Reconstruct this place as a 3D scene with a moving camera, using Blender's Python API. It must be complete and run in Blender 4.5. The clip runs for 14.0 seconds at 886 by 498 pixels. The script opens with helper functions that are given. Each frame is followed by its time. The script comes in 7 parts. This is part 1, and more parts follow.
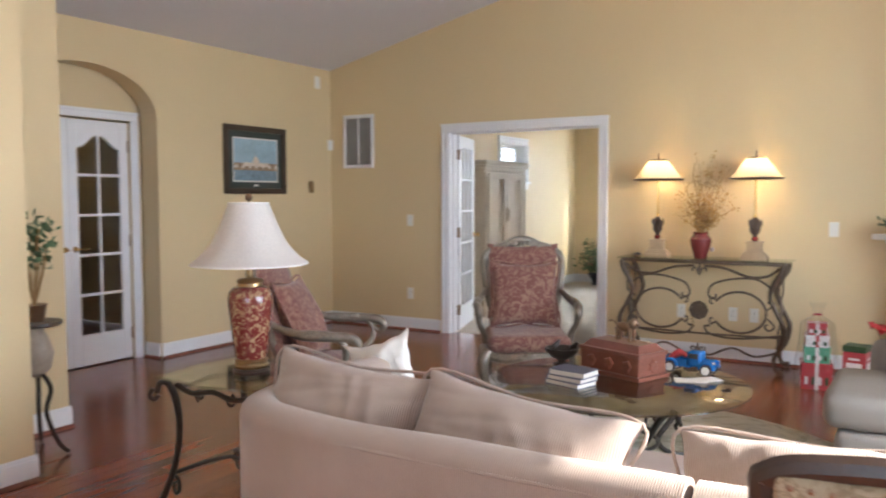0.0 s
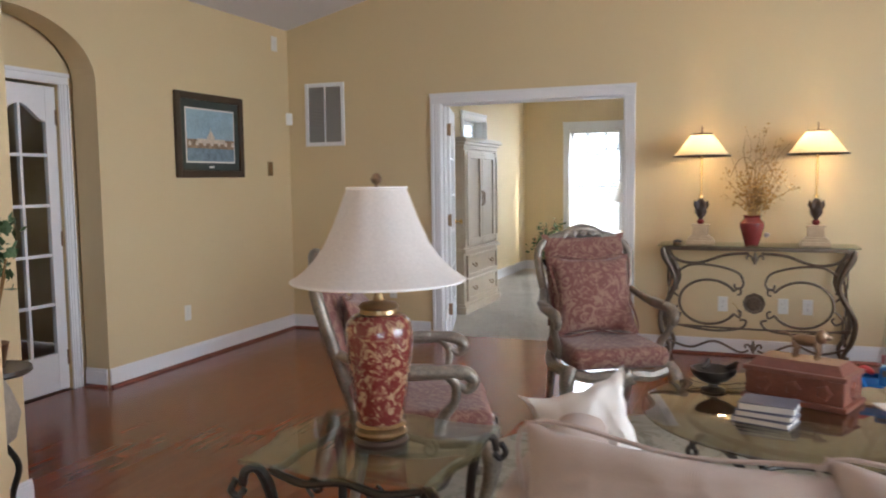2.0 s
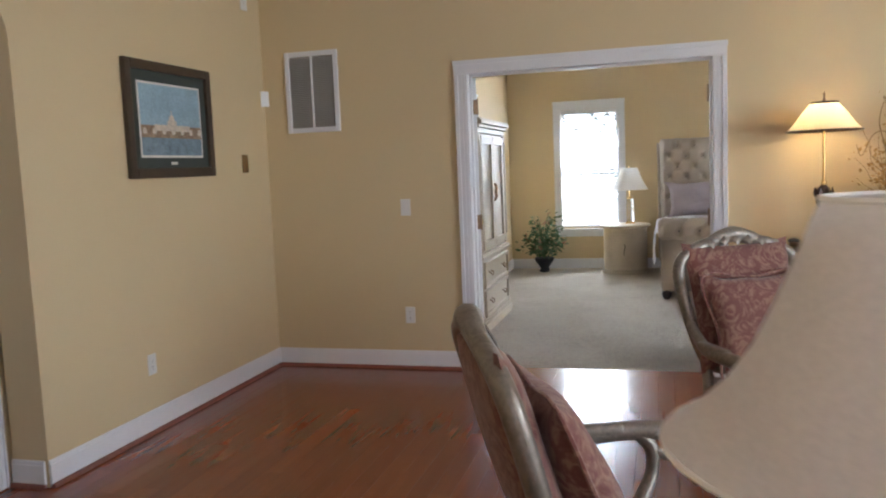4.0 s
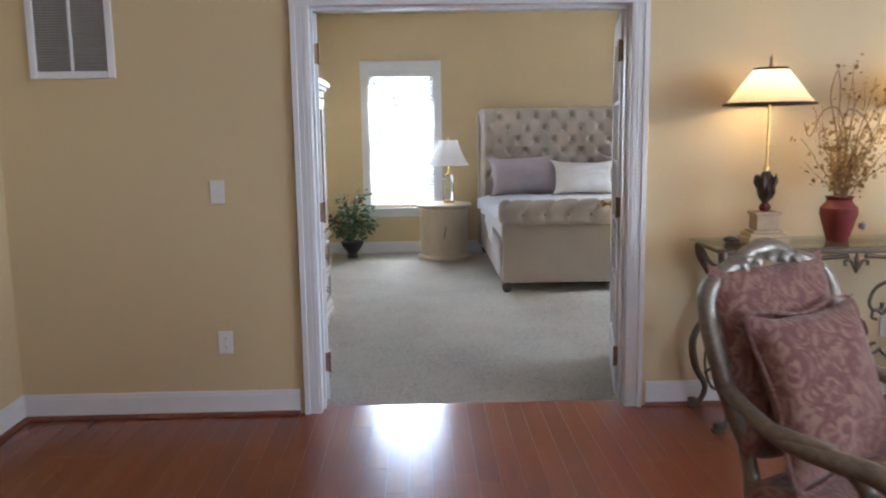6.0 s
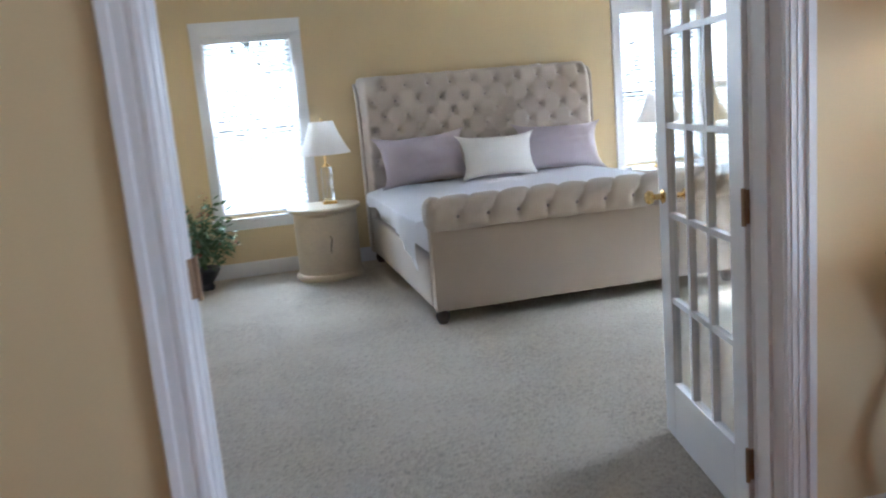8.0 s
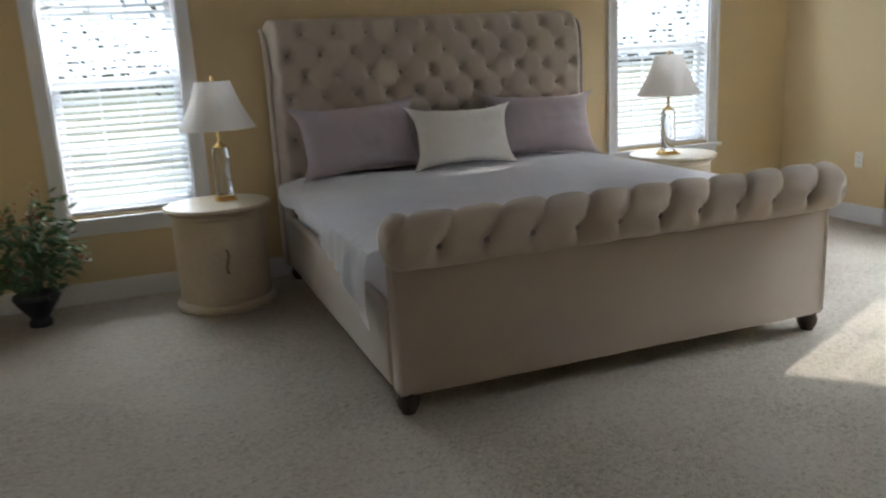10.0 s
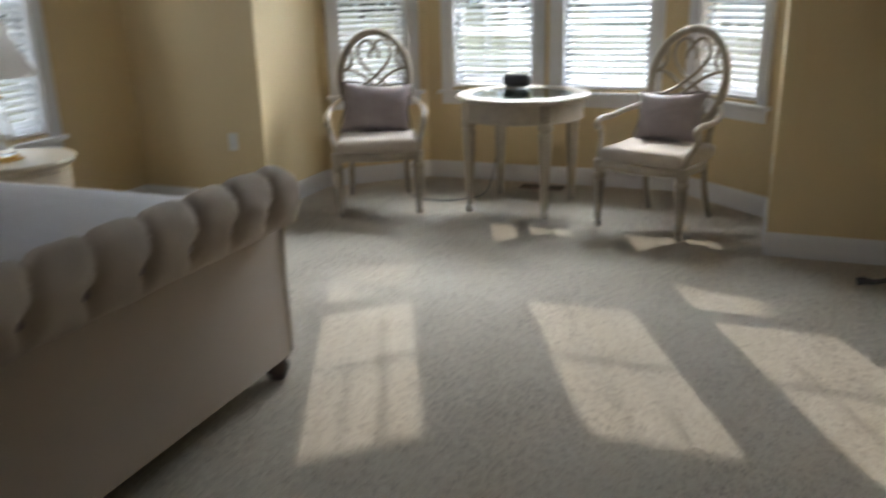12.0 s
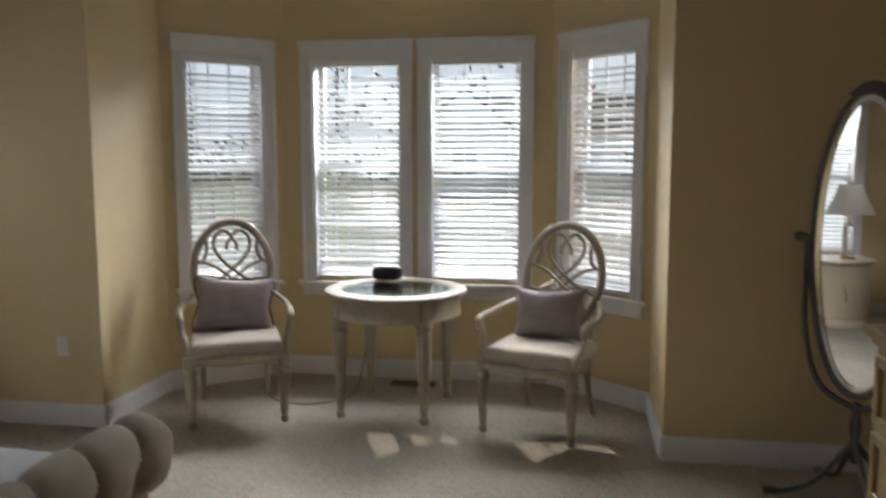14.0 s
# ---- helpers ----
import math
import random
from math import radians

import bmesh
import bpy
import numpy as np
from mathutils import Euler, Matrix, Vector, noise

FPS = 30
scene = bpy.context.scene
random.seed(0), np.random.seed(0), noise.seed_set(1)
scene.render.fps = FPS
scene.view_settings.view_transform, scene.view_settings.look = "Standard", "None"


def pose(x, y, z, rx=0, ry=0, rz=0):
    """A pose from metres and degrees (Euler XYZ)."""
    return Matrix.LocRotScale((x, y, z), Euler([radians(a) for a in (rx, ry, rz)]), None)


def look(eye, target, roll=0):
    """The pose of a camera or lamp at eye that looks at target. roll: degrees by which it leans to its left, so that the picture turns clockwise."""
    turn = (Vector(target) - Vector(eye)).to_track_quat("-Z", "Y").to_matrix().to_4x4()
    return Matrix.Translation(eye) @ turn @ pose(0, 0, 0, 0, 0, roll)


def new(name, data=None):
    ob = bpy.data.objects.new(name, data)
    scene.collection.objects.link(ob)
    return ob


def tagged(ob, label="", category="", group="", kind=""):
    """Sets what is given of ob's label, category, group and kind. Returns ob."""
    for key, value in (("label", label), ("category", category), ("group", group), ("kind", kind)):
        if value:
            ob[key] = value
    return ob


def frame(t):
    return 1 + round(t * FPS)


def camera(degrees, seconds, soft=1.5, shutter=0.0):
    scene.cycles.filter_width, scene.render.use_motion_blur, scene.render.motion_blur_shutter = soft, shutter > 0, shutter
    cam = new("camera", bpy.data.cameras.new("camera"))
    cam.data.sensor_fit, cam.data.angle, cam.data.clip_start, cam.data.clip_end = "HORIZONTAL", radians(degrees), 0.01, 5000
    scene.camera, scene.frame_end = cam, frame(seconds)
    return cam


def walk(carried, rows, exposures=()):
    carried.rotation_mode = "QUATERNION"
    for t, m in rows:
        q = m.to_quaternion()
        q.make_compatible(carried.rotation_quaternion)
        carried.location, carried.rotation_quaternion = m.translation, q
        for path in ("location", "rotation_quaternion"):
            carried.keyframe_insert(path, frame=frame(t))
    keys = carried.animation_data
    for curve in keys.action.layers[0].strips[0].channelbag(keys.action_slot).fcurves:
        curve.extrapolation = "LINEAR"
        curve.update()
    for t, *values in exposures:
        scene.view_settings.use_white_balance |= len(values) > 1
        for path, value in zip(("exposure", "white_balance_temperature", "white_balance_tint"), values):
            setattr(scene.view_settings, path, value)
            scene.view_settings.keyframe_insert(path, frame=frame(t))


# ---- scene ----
cam = camera(58.0, 14.0, soft=2.0, shutter=0.5)
PATH = [
    (0, (4.055, -7.015, 1.392), (3.041, -5.296, 1.262), -0.1),
    (0.5, (3.709, -6.986, 1.433), (2.903, -5.161, 1.292), 0.8),
    (1, (3.324, -6.908, 1.445), (2.585, -5.054, 1.305), 1.8),
    (1.5, (2.904, -6.775, 1.427), (2.186, -4.913, 1.288), -0.1),
    (2, (2.543, -6.502, 1.389), (1.819, -4.646, 1.215), -0.7),
    (2.5, (2.172, -6.238, 1.385), (1.513, -4.359, 1.205), -1.6),
    (3, (1.826, -5.946, 1.377), (1.247, -4.043, 1.175), -2.2),
    (3.2, (1.691, -5.828, 1.385), (1.097, -3.928, 1.191), -2.4),
    (5.3, (0.821, -4.54, 1.427), (0.671, -2.564, 1.155), -1.3),
    (5.5, (0.749, -4.423, 1.428), (0.687, -2.446, 1.138), -0.9),
    (6, (0.524, -3.98, 1.444), (0.578, -2.003, 1.146), -0.8),
    (6.5, (0.334, -3.498, 1.439), (0.521, -1.53, 1.134), -1.5),
    (7, (0.221, -2.94, 1.429), (0.469, -0.981, 1.113), -1.7),
    (7.5, (0.137, -2.399, 1.411), (0.429, -0.449, 1.073), -2.1),
    (8, (0.173, -1.862, 1.401), (0.626, 0.051, 1.037), -5.0),
    (8.2, (0.225, -1.66, 1.407), (0.703, 0.246, 1.036), -5.6),
    (10.3, (0.48, 0.331, 1.371), (1.229, 2.11, 0.849), -2.1),
    (10.5, (0.541, 0.457, 1.359), (1.394, 2.157, 0.741), -2.4),
    (11, (0.707, 0.794, 1.348), (1.88, 2.245, 0.628), -1.3),
    (11.5, (0.789, 1.159, 1.342), (2.385, 2.148, 0.652), 1.7),
    (12, (1.004, 1.337, 1.387), (2.77, 2.051, 0.776), -1.5),
    (12.5, (1.243, 1.373, 1.403), (3.164, 1.71, 0.958), -0.9),
    (13, (1.271, 1.553, 1.462), (3.238, 1.622, 1.108), 0.1),
    (13.5, (1.309, 1.662, 1.506), (3.272, 1.819, 1.152), -0.1),
    (14, (1.331, 1.719, 1.527), (3.292, 2.045, 1.309), -0.0),
]
EXPOSURES = [(0, 2.14, 6060, 10), (1.5, 2.0, 6080, 10), (3.2, 1.85, 6100, 10), (5.3, 1.92, 5700, 10), (8.2, 1.92, 5350, 8), (10.3, 0.55, 6300, 8), (11, 0.9, 6400, 8), (11.5, 0.6, 6350, 8), (12.5, -0.72, 6400, 8), (13.3, -0.68, 6500, 8), (14, -0.55, 6650, 10)]
walk(cam, [(t, look(eye, target, roll)) for t, eye, target, roll in PATH], EXPOSURES)

# ---- light ----
SUN_DIR = Vector((0.792, 0.378, 0.480)).normalized()
world = bpy.data.worlds.new("sky")
scene.world = world
world.use_nodes = True
wn = world.node_tree
sky = wn.nodes.new("ShaderNodeTexSky")
sky.sky_type, sky.sun_disc = "NISHITA", False
sky.sun_elevation = math.asin(SUN_DIR.z)
sky.sun_rotation = math.atan2(SUN_DIR.x, SUN_DIR.y)
wn.links.new(sky.outputs[0], wn.nodes["Background"].inputs[0])
wn.nodes["Background"].inputs[1].default_value = 0.13


def lamp(name, kind, m, energy, color=(1, 1, 1), size=1.0, size_y=1.0, angle=0.0):
    data = bpy.data.lights.new(name, kind)
    data.energy, data.color = energy, color
    if kind == "AREA":
        data.shape, data.size, data.size_y = "RECTANGLE", size, size_y
    elif kind == "SUN":
        data.angle = angle
    else:
        data.shadow_soft_size = size
    ob = new(name, data)
    ob.matrix_world = m
    return ob


lamp("sun", "SUN", look(SUN_DIR * 30, (0, 0, 0)), 5.0, (1.0, 0.93, 0.82), angle=radians(0.6))
SKYLIGHT = (0.86, 0.93, 1.0)
# daylight in the openings of the bedroom's back wall and the living room
for (wx, wy, wz, tx, ty, sx, sy, e) in (
        (0.32, 5.56, 1.36, 0.32, 0, 0.76, 1.8, 15),
        (4.24, 5.56, 1.41, 4.24, 0, 0.84, 1.8, 10),
        (7.35, -4.25, 1.7, 0, -4.25, 3.3, 2.4, 64),
        (4.6, -9.3, 1.6, 4.6, 0, 2.6, 2.2, 6)):
    lamp("window_daylight", "AREA", look((wx, wy, wz), (tx, ty, wz - 0.36 * math.hypot(tx - wx, ty - wy))), e, SKYLIGHT, sx, sy)
# open sky above the windows of the bay and the bedroom's back wall
for (wx, wy, wz, tx, ty, sx, sy, e) in (
        (8.1, 2.82, 3.05, 4.6, 2.82, 2.2, 1.3, 1500),
        (7.5, 0.55, 3.05, 5.0, 2.84, 1.2, 1.2, 330),
        (7.5, 5.09, 3.05, 5.0, 2.80, 1.2, 1.2, 300),
        (0.32, 7.2, 2.9, 0.32, 3.8, 1.3, 1.2, 110),
        (4.24, 7.2, 2.9, 4.24, 3.8, 1.3, 1.2, 150)):
    lamp("sky_daylight", "AREA", look((wx, wy, wz), (tx, ty, 0.5)), e, SKYLIGHT, sx, sy)

# ---- materials ----
def principled(name, color, rough=0.6, metal=0.0, **inputs):
    m = bpy.data.materials.new(name)
    m.use_nodes = True
    b = m.node_tree.nodes["Principled BSDF"]
    b.inputs["Base Color"].default_value = (*color, 1)
    b.inputs["Roughness"].default_value = rough
    b.inputs["Metallic"].default_value = metal
    for k, v in inputs.items():
        b.inputs[k.replace("_", " ")].default_value = v
    return m, m.node_tree, b


def coords(nt, scale=(1, 1, 1), rot=(0, 0, 0)):
    tc, mp = nt.nodes.new("ShaderNodeTexCoord"), nt.nodes.new("ShaderNodeMapping")
    mp.inputs["Scale"].default_value = scale
    mp.inputs["Rotation"].default_value = rot
    nt.links.new(tc.outputs["Object"], mp.inputs[0])
    return mp.outputs[0]


def noise_tex(nt, vec, scale, detail=4, rough=0.6, distort=0.0):
    n = nt.nodes.new("ShaderNodeTexNoise")
    n.inputs["Scale"].default_value, n.inputs["Detail"].default_value = scale, detail
    n.inputs["Roughness"].default_value, n.inputs["Distortion"].default_value = rough, distort
    nt.links.new(vec, n.inputs["Vector"])
    return n.outputs[0]


def ramp(nt, fac, stops):
    r = nt.nodes.new("ShaderNodeValToRGB")
    e = r.color_ramp.elements
    while len(e) < len(stops):
        e.new(0.5)
    for el, (p, c) in zip(e, stops):
        el.position, el.color = p, (*c, 1)
    nt.links.new(fac, r.inputs[0])
    return r.outputs[0]


def bump(nt, b, height, strength, distance=0.01):
    n = nt.nodes.new("ShaderNodeBump")
    n.inputs["Strength"].default_value, n.inputs["Distance"].default_value = strength, distance
    nt.links.new(height, n.inputs["Height"])
    nt.links.new(n.outputs[0], b.inputs["Normal"])


def shade(c, k):
    return tuple(min(1, v * k) for v in c)


def mottled(name, color, rough=0.6, metal=0.0, scale=6, spread=0.12, grain=90, bumpy=0.1, dist=0.004, **inputs):
    """A colour that varies at two scales, with fine relief."""
    m, nt, b = principled(name, color, rough, metal, **inputs)
    v = coords(nt)
    mix = nt.nodes.new("ShaderNodeMath")
    mix.operation = "ADD"
    half = nt.nodes.new("ShaderNodeMath")
    half.operation = "MULTIPLY"
    half.inputs[1].default_value = 0.5
    nt.links.new(noise_tex(nt, v, scale), mix.inputs[0])
    g = noise_tex(nt, v, grain)
    nt.links.new(g, mix.inputs[1])
    nt.links.new(mix.outputs[0], half.inputs[0])
    nt.links.new(ramp(nt, half.outputs[0], [(0.3, shade(color, 1 - spread)), (0.7, shade(color, 1 + spread))]), b.inputs["Base Color"])
    bump(nt, b, g, bumpy, dist)
    return m


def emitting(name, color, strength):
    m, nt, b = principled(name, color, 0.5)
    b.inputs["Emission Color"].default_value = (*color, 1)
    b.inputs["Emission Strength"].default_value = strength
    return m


WALL = mottled("yellow_wall_paint", (0.68, 0.535, 0.31), 0.55, scale=0.8, spread=0.035, grain=160, bumpy=0.06, dist=0.002)
CEIL = mottled("ceiling_paint", (0.72, 0.70, 0.72), 0.8, scale=1.0, spread=0.03, grain=200, bumpy=0.1)
TRIM = mottled("white_trim_paint", (0.80, 0.79, 0.80), 0.35, scale=3, spread=0.03, grain=60, bumpy=0.03)
PLASTIC = mottled("white_plastic", (0.78, 0.76, 0.72), 0.4, scale=10, spread=0.02, grain=90, bumpy=0.02)
DARK = mottled("dark_slot", (0.03, 0.03, 0.03), 0.6)
BRASS = mottled("brass", (0.72, 0.50, 0.20), 0.25, 1.0, scale=12, spread=0.15, bumpy=0.05)
ANTIQUE = mottled("antique_brass", (0.34, 0.235, 0.125), 0.35, 1.0, scale=14, spread=0.25, bumpy=0.1)
BRONZE = mottled("aged_hinge_bronze", (0.30, 0.20, 0.13), 0.4, 0.9, scale=20, spread=0.2)
IRON = mottled("bronzed_wrought_iron", (0.15, 0.115, 0.085), 0.42, 0.75, scale=14, spread=0.4, grain=70, bumpy=0.3)
DARKIRON = mottled("dark_wrought_iron", (0.05, 0.042, 0.036), 0.38, 0.6, scale=14, spread=0.4, grain=70, bumpy=0.3)
GUNMETAL = mottled("grey_gunmetal", (0.11, 0.105, 0.10), 0.4, 0.7, scale=14, spread=0.25, bumpy=0.15)
PEWTER = mottled("silvered_carved_wood", (0.25, 0.215, 0.175), 0.36, 0.55, scale=18, spread=0.4, grain=80, bumpy=0.4)
LINEN = mottled("oat_linen", (0.50, 0.428, 0.358), 0.9, scale=4, spread=0.06, grain=420, bumpy=0.35, dist=0.002, Sheen_Weight=0.2)


def ribbed(name, color, rib=0.0065, depth=0.5, **kw):
    """Fine-wale corduroy: a mottled pile with narrow ribs."""
    m = mottled(name, color, 0.88, scale=5, spread=0.13, grain=260, bumpy=0.2, dist=0.002, Sheen_Weight=0.3, **kw)
    nt = m.node_tree
    b = nt.nodes["Principled BSDF"]
    w = nt.nodes.new("ShaderNodeTexWave")
    w.inputs["Scale"].default_value = 0.314 / rib
    w.inputs["Distortion"].default_value = 0.6
    nt.links.new(coords(nt), w.inputs["Vector"])
    old = b.inputs["Normal"].links[0].from_socket
    n = nt.nodes.new("ShaderNodeBump")
    n.inputs["Strength"].default_value, n.inputs["Distance"].default_value = depth, 0.0025
    nt.links.new(w.outputs["Fac"], n.inputs["Height"])
    nt.links.new(old, n.inputs["Normal"])
    nt.links.new(n.outputs[0], b.inputs["Normal"])
    return m


SOFA = ribbed("beige_corduroy", (0.37, 0.285, 0.235))
GREYSOFA = mottled("grey_woven_fabric", (0.33, 0.305, 0.27), 0.9, scale=5, spread=0.1, grain=300, bumpy=0.3, dist=0.002)
SHEET = mottled("white_coverlet", (0.88, 0.86, 0.87), 0.85, scale=5, spread=0.04, grain=160, bumpy=0.25, dist=0.003)
LILAC = mottled("lilac_cotton", (0.43, 0.365, 0.385), 0.9, scale=5, spread=0.06, grain=240, bumpy=0.2, dist=0.002)
CREAM = mottled("cream_cotton", (0.74, 0.70, 0.65), 0.9, scale=5, spread=0.05, grain=240, bumpy=0.3, dist=0.002)
SILK = mottled("mauve_silk", (0.30, 0.25, 0.255), 0.5, scale=9, spread=0.15, grain=200, bumpy=0.2, dist=0.002)
WHITEWOOD = mottled("distressed_cream_lacquer", (0.54, 0.455, 0.34), 0.38, scale=5, spread=0.12, grain=60, bumpy=0.12)
GREYWOOD = mottled("whitewashed_carved_wood", (0.40, 0.34, 0.268), 0.45, scale=12, spread=0.2, grain=80, bumpy=0.15)
OAKTOP = mottled("antiqued_cream_dresser_lacquer", (0.34, 0.245, 0.13), 0.32, scale=6, spread=0.14, grain=60, bumpy=0.1)
BLACKWOOD = mottled("espresso_stained_wood", (0.05, 0.03, 0.022), 0.35, scale=12, spread=0.25)
SHADE = mottled("white_pleated_shade", (0.82, 0.80, 0.77), 0.8, scale=3, spread=0.03, grain=300, bumpy=0.1, Transmission_Weight=0.0)
LEAF = mottled("green_leaf", (0.07, 0.13, 0.05), 0.5, scale=20, spread=0.4)
PINE = mottled("garland_needles", (0.035, 0.075, 0.03), 0.6, scale=20, spread=0.4)
RED = mottled("red_petal", (0.42, 0.022, 0.024), 0.5, scale=20, spread=0.25)
STONEBASE = mottled("tan_stone", (0.46, 0.33, 0.20), 0.5, scale=20, spread=0.2, bumpy=0.2)
PLUM = mottled("plum_glaze", (0.19, 0.032, 0.03), 0.25, scale=8, spread=0.2)
DRYTWIG = mottled("dry_twig", (0.30, 0.18, 0.07), 0.8, scale=30, spread=0.3)
DRYLEAF = mottled("dried_ochre_leaf", (0.42, 0.25, 0.08), 0.8, scale=30, spread=0.35)
NAVY = mottled("black_speaker_mesh", (0.015, 0.017, 0.03), 0.55, scale=60, spread=0.3, grain=300, bumpy=0.4)
BLUE = mottled("blue_enamel", (0.02, 0.13, 0.36), 0.2, scale=9, spread=0.1)
CHROME = mottled("chrome", (0.75, 0.75, 0.75), 0.15, 1.0)
MAHOG = mottled("mahogany", (0.20, 0.07, 0.045), 0.35, scale=14, spread=0.3)
BOOKA = mottled("slate_book_cloth", (0.11, 0.11, 0.15), 0.6)
PAPER = mottled("paper", (0.75, 0.70, 0.62), 0.8, grain=300)
GIFTRED = mottled("red_gift_paper", (0.45, 0.055, 0.06), 0.35, scale=30, spread=0.2)
GIFTGREEN = mottled("green_gift_paper", (0.12, 0.36, 0.22), 0.35, scale=30, spread=0.2)
GIFTWHITE = mottled("white_gift_paper", (0.75, 0.70, 0.68), 0.35, scale=30, spread=0.15)
SKYBLUE = mottled("painted_sky", (0.32, 0.45, 0.52), 0.6, scale=4, spread=0.3)
FRAMEDARK = mottled("dark_frame", (0.055, 0.035, 0.022), 0.35, scale=15, spread=0.3)
MATGREEN = mottled("dark_green_mat", (0.05, 0.06, 0.05), 0.8)
GRILLE = mottled("grey_grille", (0.36, 0.34, 0.31), 0.6)
GLASS, _n, _b = principled("clear_glass", (0.95, 1.0, 0.98), 0.0, Transmission_Weight=1.0, IOR=1.45)
CRYSTAL, _n, _b = principled("cut_crystal", (0.95, 0.97, 0.98), 0.02, Transmission_Weight=1.0, IOR=1.5)
MIRROR, _n, _b = principled("mirror", (0.9, 0.9, 0.9), 0.01, 1.0)
GLOW = emitting("warm_bulb", (1.0, 0.72, 0.38), 14)


def thin_glass(name, tint, base=0.04):
    """A clear sheet that mirrors more at a grazing look."""
    m = bpy.data.materials.new(name)
    m.use_nodes = True
    nt = m.node_tree
    out = nt.nodes["Material Output"]
    nt.nodes.remove(nt.nodes["Principled BSDF"])
    tr, gl, mx, lw = (nt.nodes.new("ShaderNode" + k) for k in ("BsdfTransparent", "BsdfGlossy", "MixShader", "LayerWeight"))
    pw, ma = nt.nodes.new("ShaderNodeMath"), nt.nodes.new("ShaderNodeMath")
    pw.operation, ma.operation = "POWER", "MULTIPLY_ADD"
    pw.inputs[1].default_value = 4.5
    ma.inputs[1].default_value, ma.inputs[2].default_value = 0.9, base
    tr.inputs[0].default_value = (*tint, 1)
    gl.inputs["Roughness"].default_value = 0.01
    lw.inputs["Blend"].default_value = 0.5
    nt.links.new(lw.outputs["Facing"], pw.inputs[0])
    nt.links.new(pw.outputs[0], ma.inputs[0])
    nt.links.new(ma.outputs[0], mx.inputs[0])
    nt.links.new(tr.outputs[0], mx.inputs[1])
    nt.links.new(gl.outputs[0], mx.inputs[2])
    nt.links.new(mx.outputs[0], out.inputs[0])
    return m


PANE = thin_glass("window_pane", (0.97, 0.98, 0.98), 0.03)
TABLEGLASS = thin_glass("table_glass", (0.84, 0.91, 0.87), 0.09)
SMOKEGLASS = thin_glass("smoked_table_glass", (0.62, 0.62, 0.56), 0.17)


def translucent(name, color, glow=0.5):
    """Thin cloth that lets light through."""
    m = bpy.data.materials.new(name)
    m.use_nodes = True
    nt = m.node_tree
    out, b = nt.nodes["Material Output"], nt.nodes["Principled BSDF"]
    b.inputs["Base Color"].default_value, b.inputs["Roughness"].default_value = (*color, 1), 0.9
    tl, mx = nt.nodes.new("ShaderNodeBsdfTranslucent"), nt.nodes.new("ShaderNodeMixShader")
    v = coords(nt)
    c = ramp(nt, noise_tex(nt, v, 120), [(0.3, shade(color, 0.93)), (0.7, shade(color, 1.05))])
    nt.links.new(c, b.inputs["Base Color"])
    nt.links.new(c, tl.inputs[0])
    mx.inputs[0].default_value = glow
    nt.links.new(b.outputs[0], mx.inputs[1])
    nt.links.new(tl.outputs[0], mx.inputs[2])
    nt.links.new(mx.outputs[0], out.inputs[0])
    return m


CLOTHSHADE = translucent("white_silk_shade", (0.80, 0.76, 0.72), 0.35)
LITSHADE = translucent("parchment_shade", (0.84, 0.75, 0.58), 0.6)
SLAT = translucent("white_blind_slat", (0.84, 0.85, 0.86), 0.45)


def carpet():
    """Cut pile: clumped tufts with painted tuft shade, broad tone from footmarks and vacuuming."""
    m, nt, b = principled("cut_pile_carpet", (0.50, 0.43, 0.34), 1.0, Sheen_Weight=0.25)
    v = coords(nt)
    big, mid, fine = noise_tex(nt, v, 1.6, 3), noise_tex(nt, v, 50, 4, 0.75, 1.2), noise_tex(nt, v, 230, 2, 0.7)
    add, sm = nt.nodes.new("ShaderNodeMath"), nt.nodes.new("ShaderNodeMath")
    add.operation = sm.operation = "MULTIPLY_ADD"
    add.inputs[1].default_value = 0.5
    nt.links.new(fine, add.inputs[0])
    nt.links.new(mid, add.inputs[2])
    sm.inputs[1].default_value = 0.30
    nt.links.new(big, sm.inputs[0])
    nt.links.new(add.outputs[0], sm.inputs[2])
    # the dark stop puts the shade between tufts into the colour
    nt.links.new(ramp(nt, sm.outputs[0], [(0.73, (0.47, 0.377, 0.27)), (0.88, (0.78, 0.668, 0.525)), (0.98, (0.87, 0.775, 0.64))]), b.inputs["Base Color"])
    bump(nt, b, add.outputs[0], 1.0, 0.06)
    return m


CARPET = carpet()


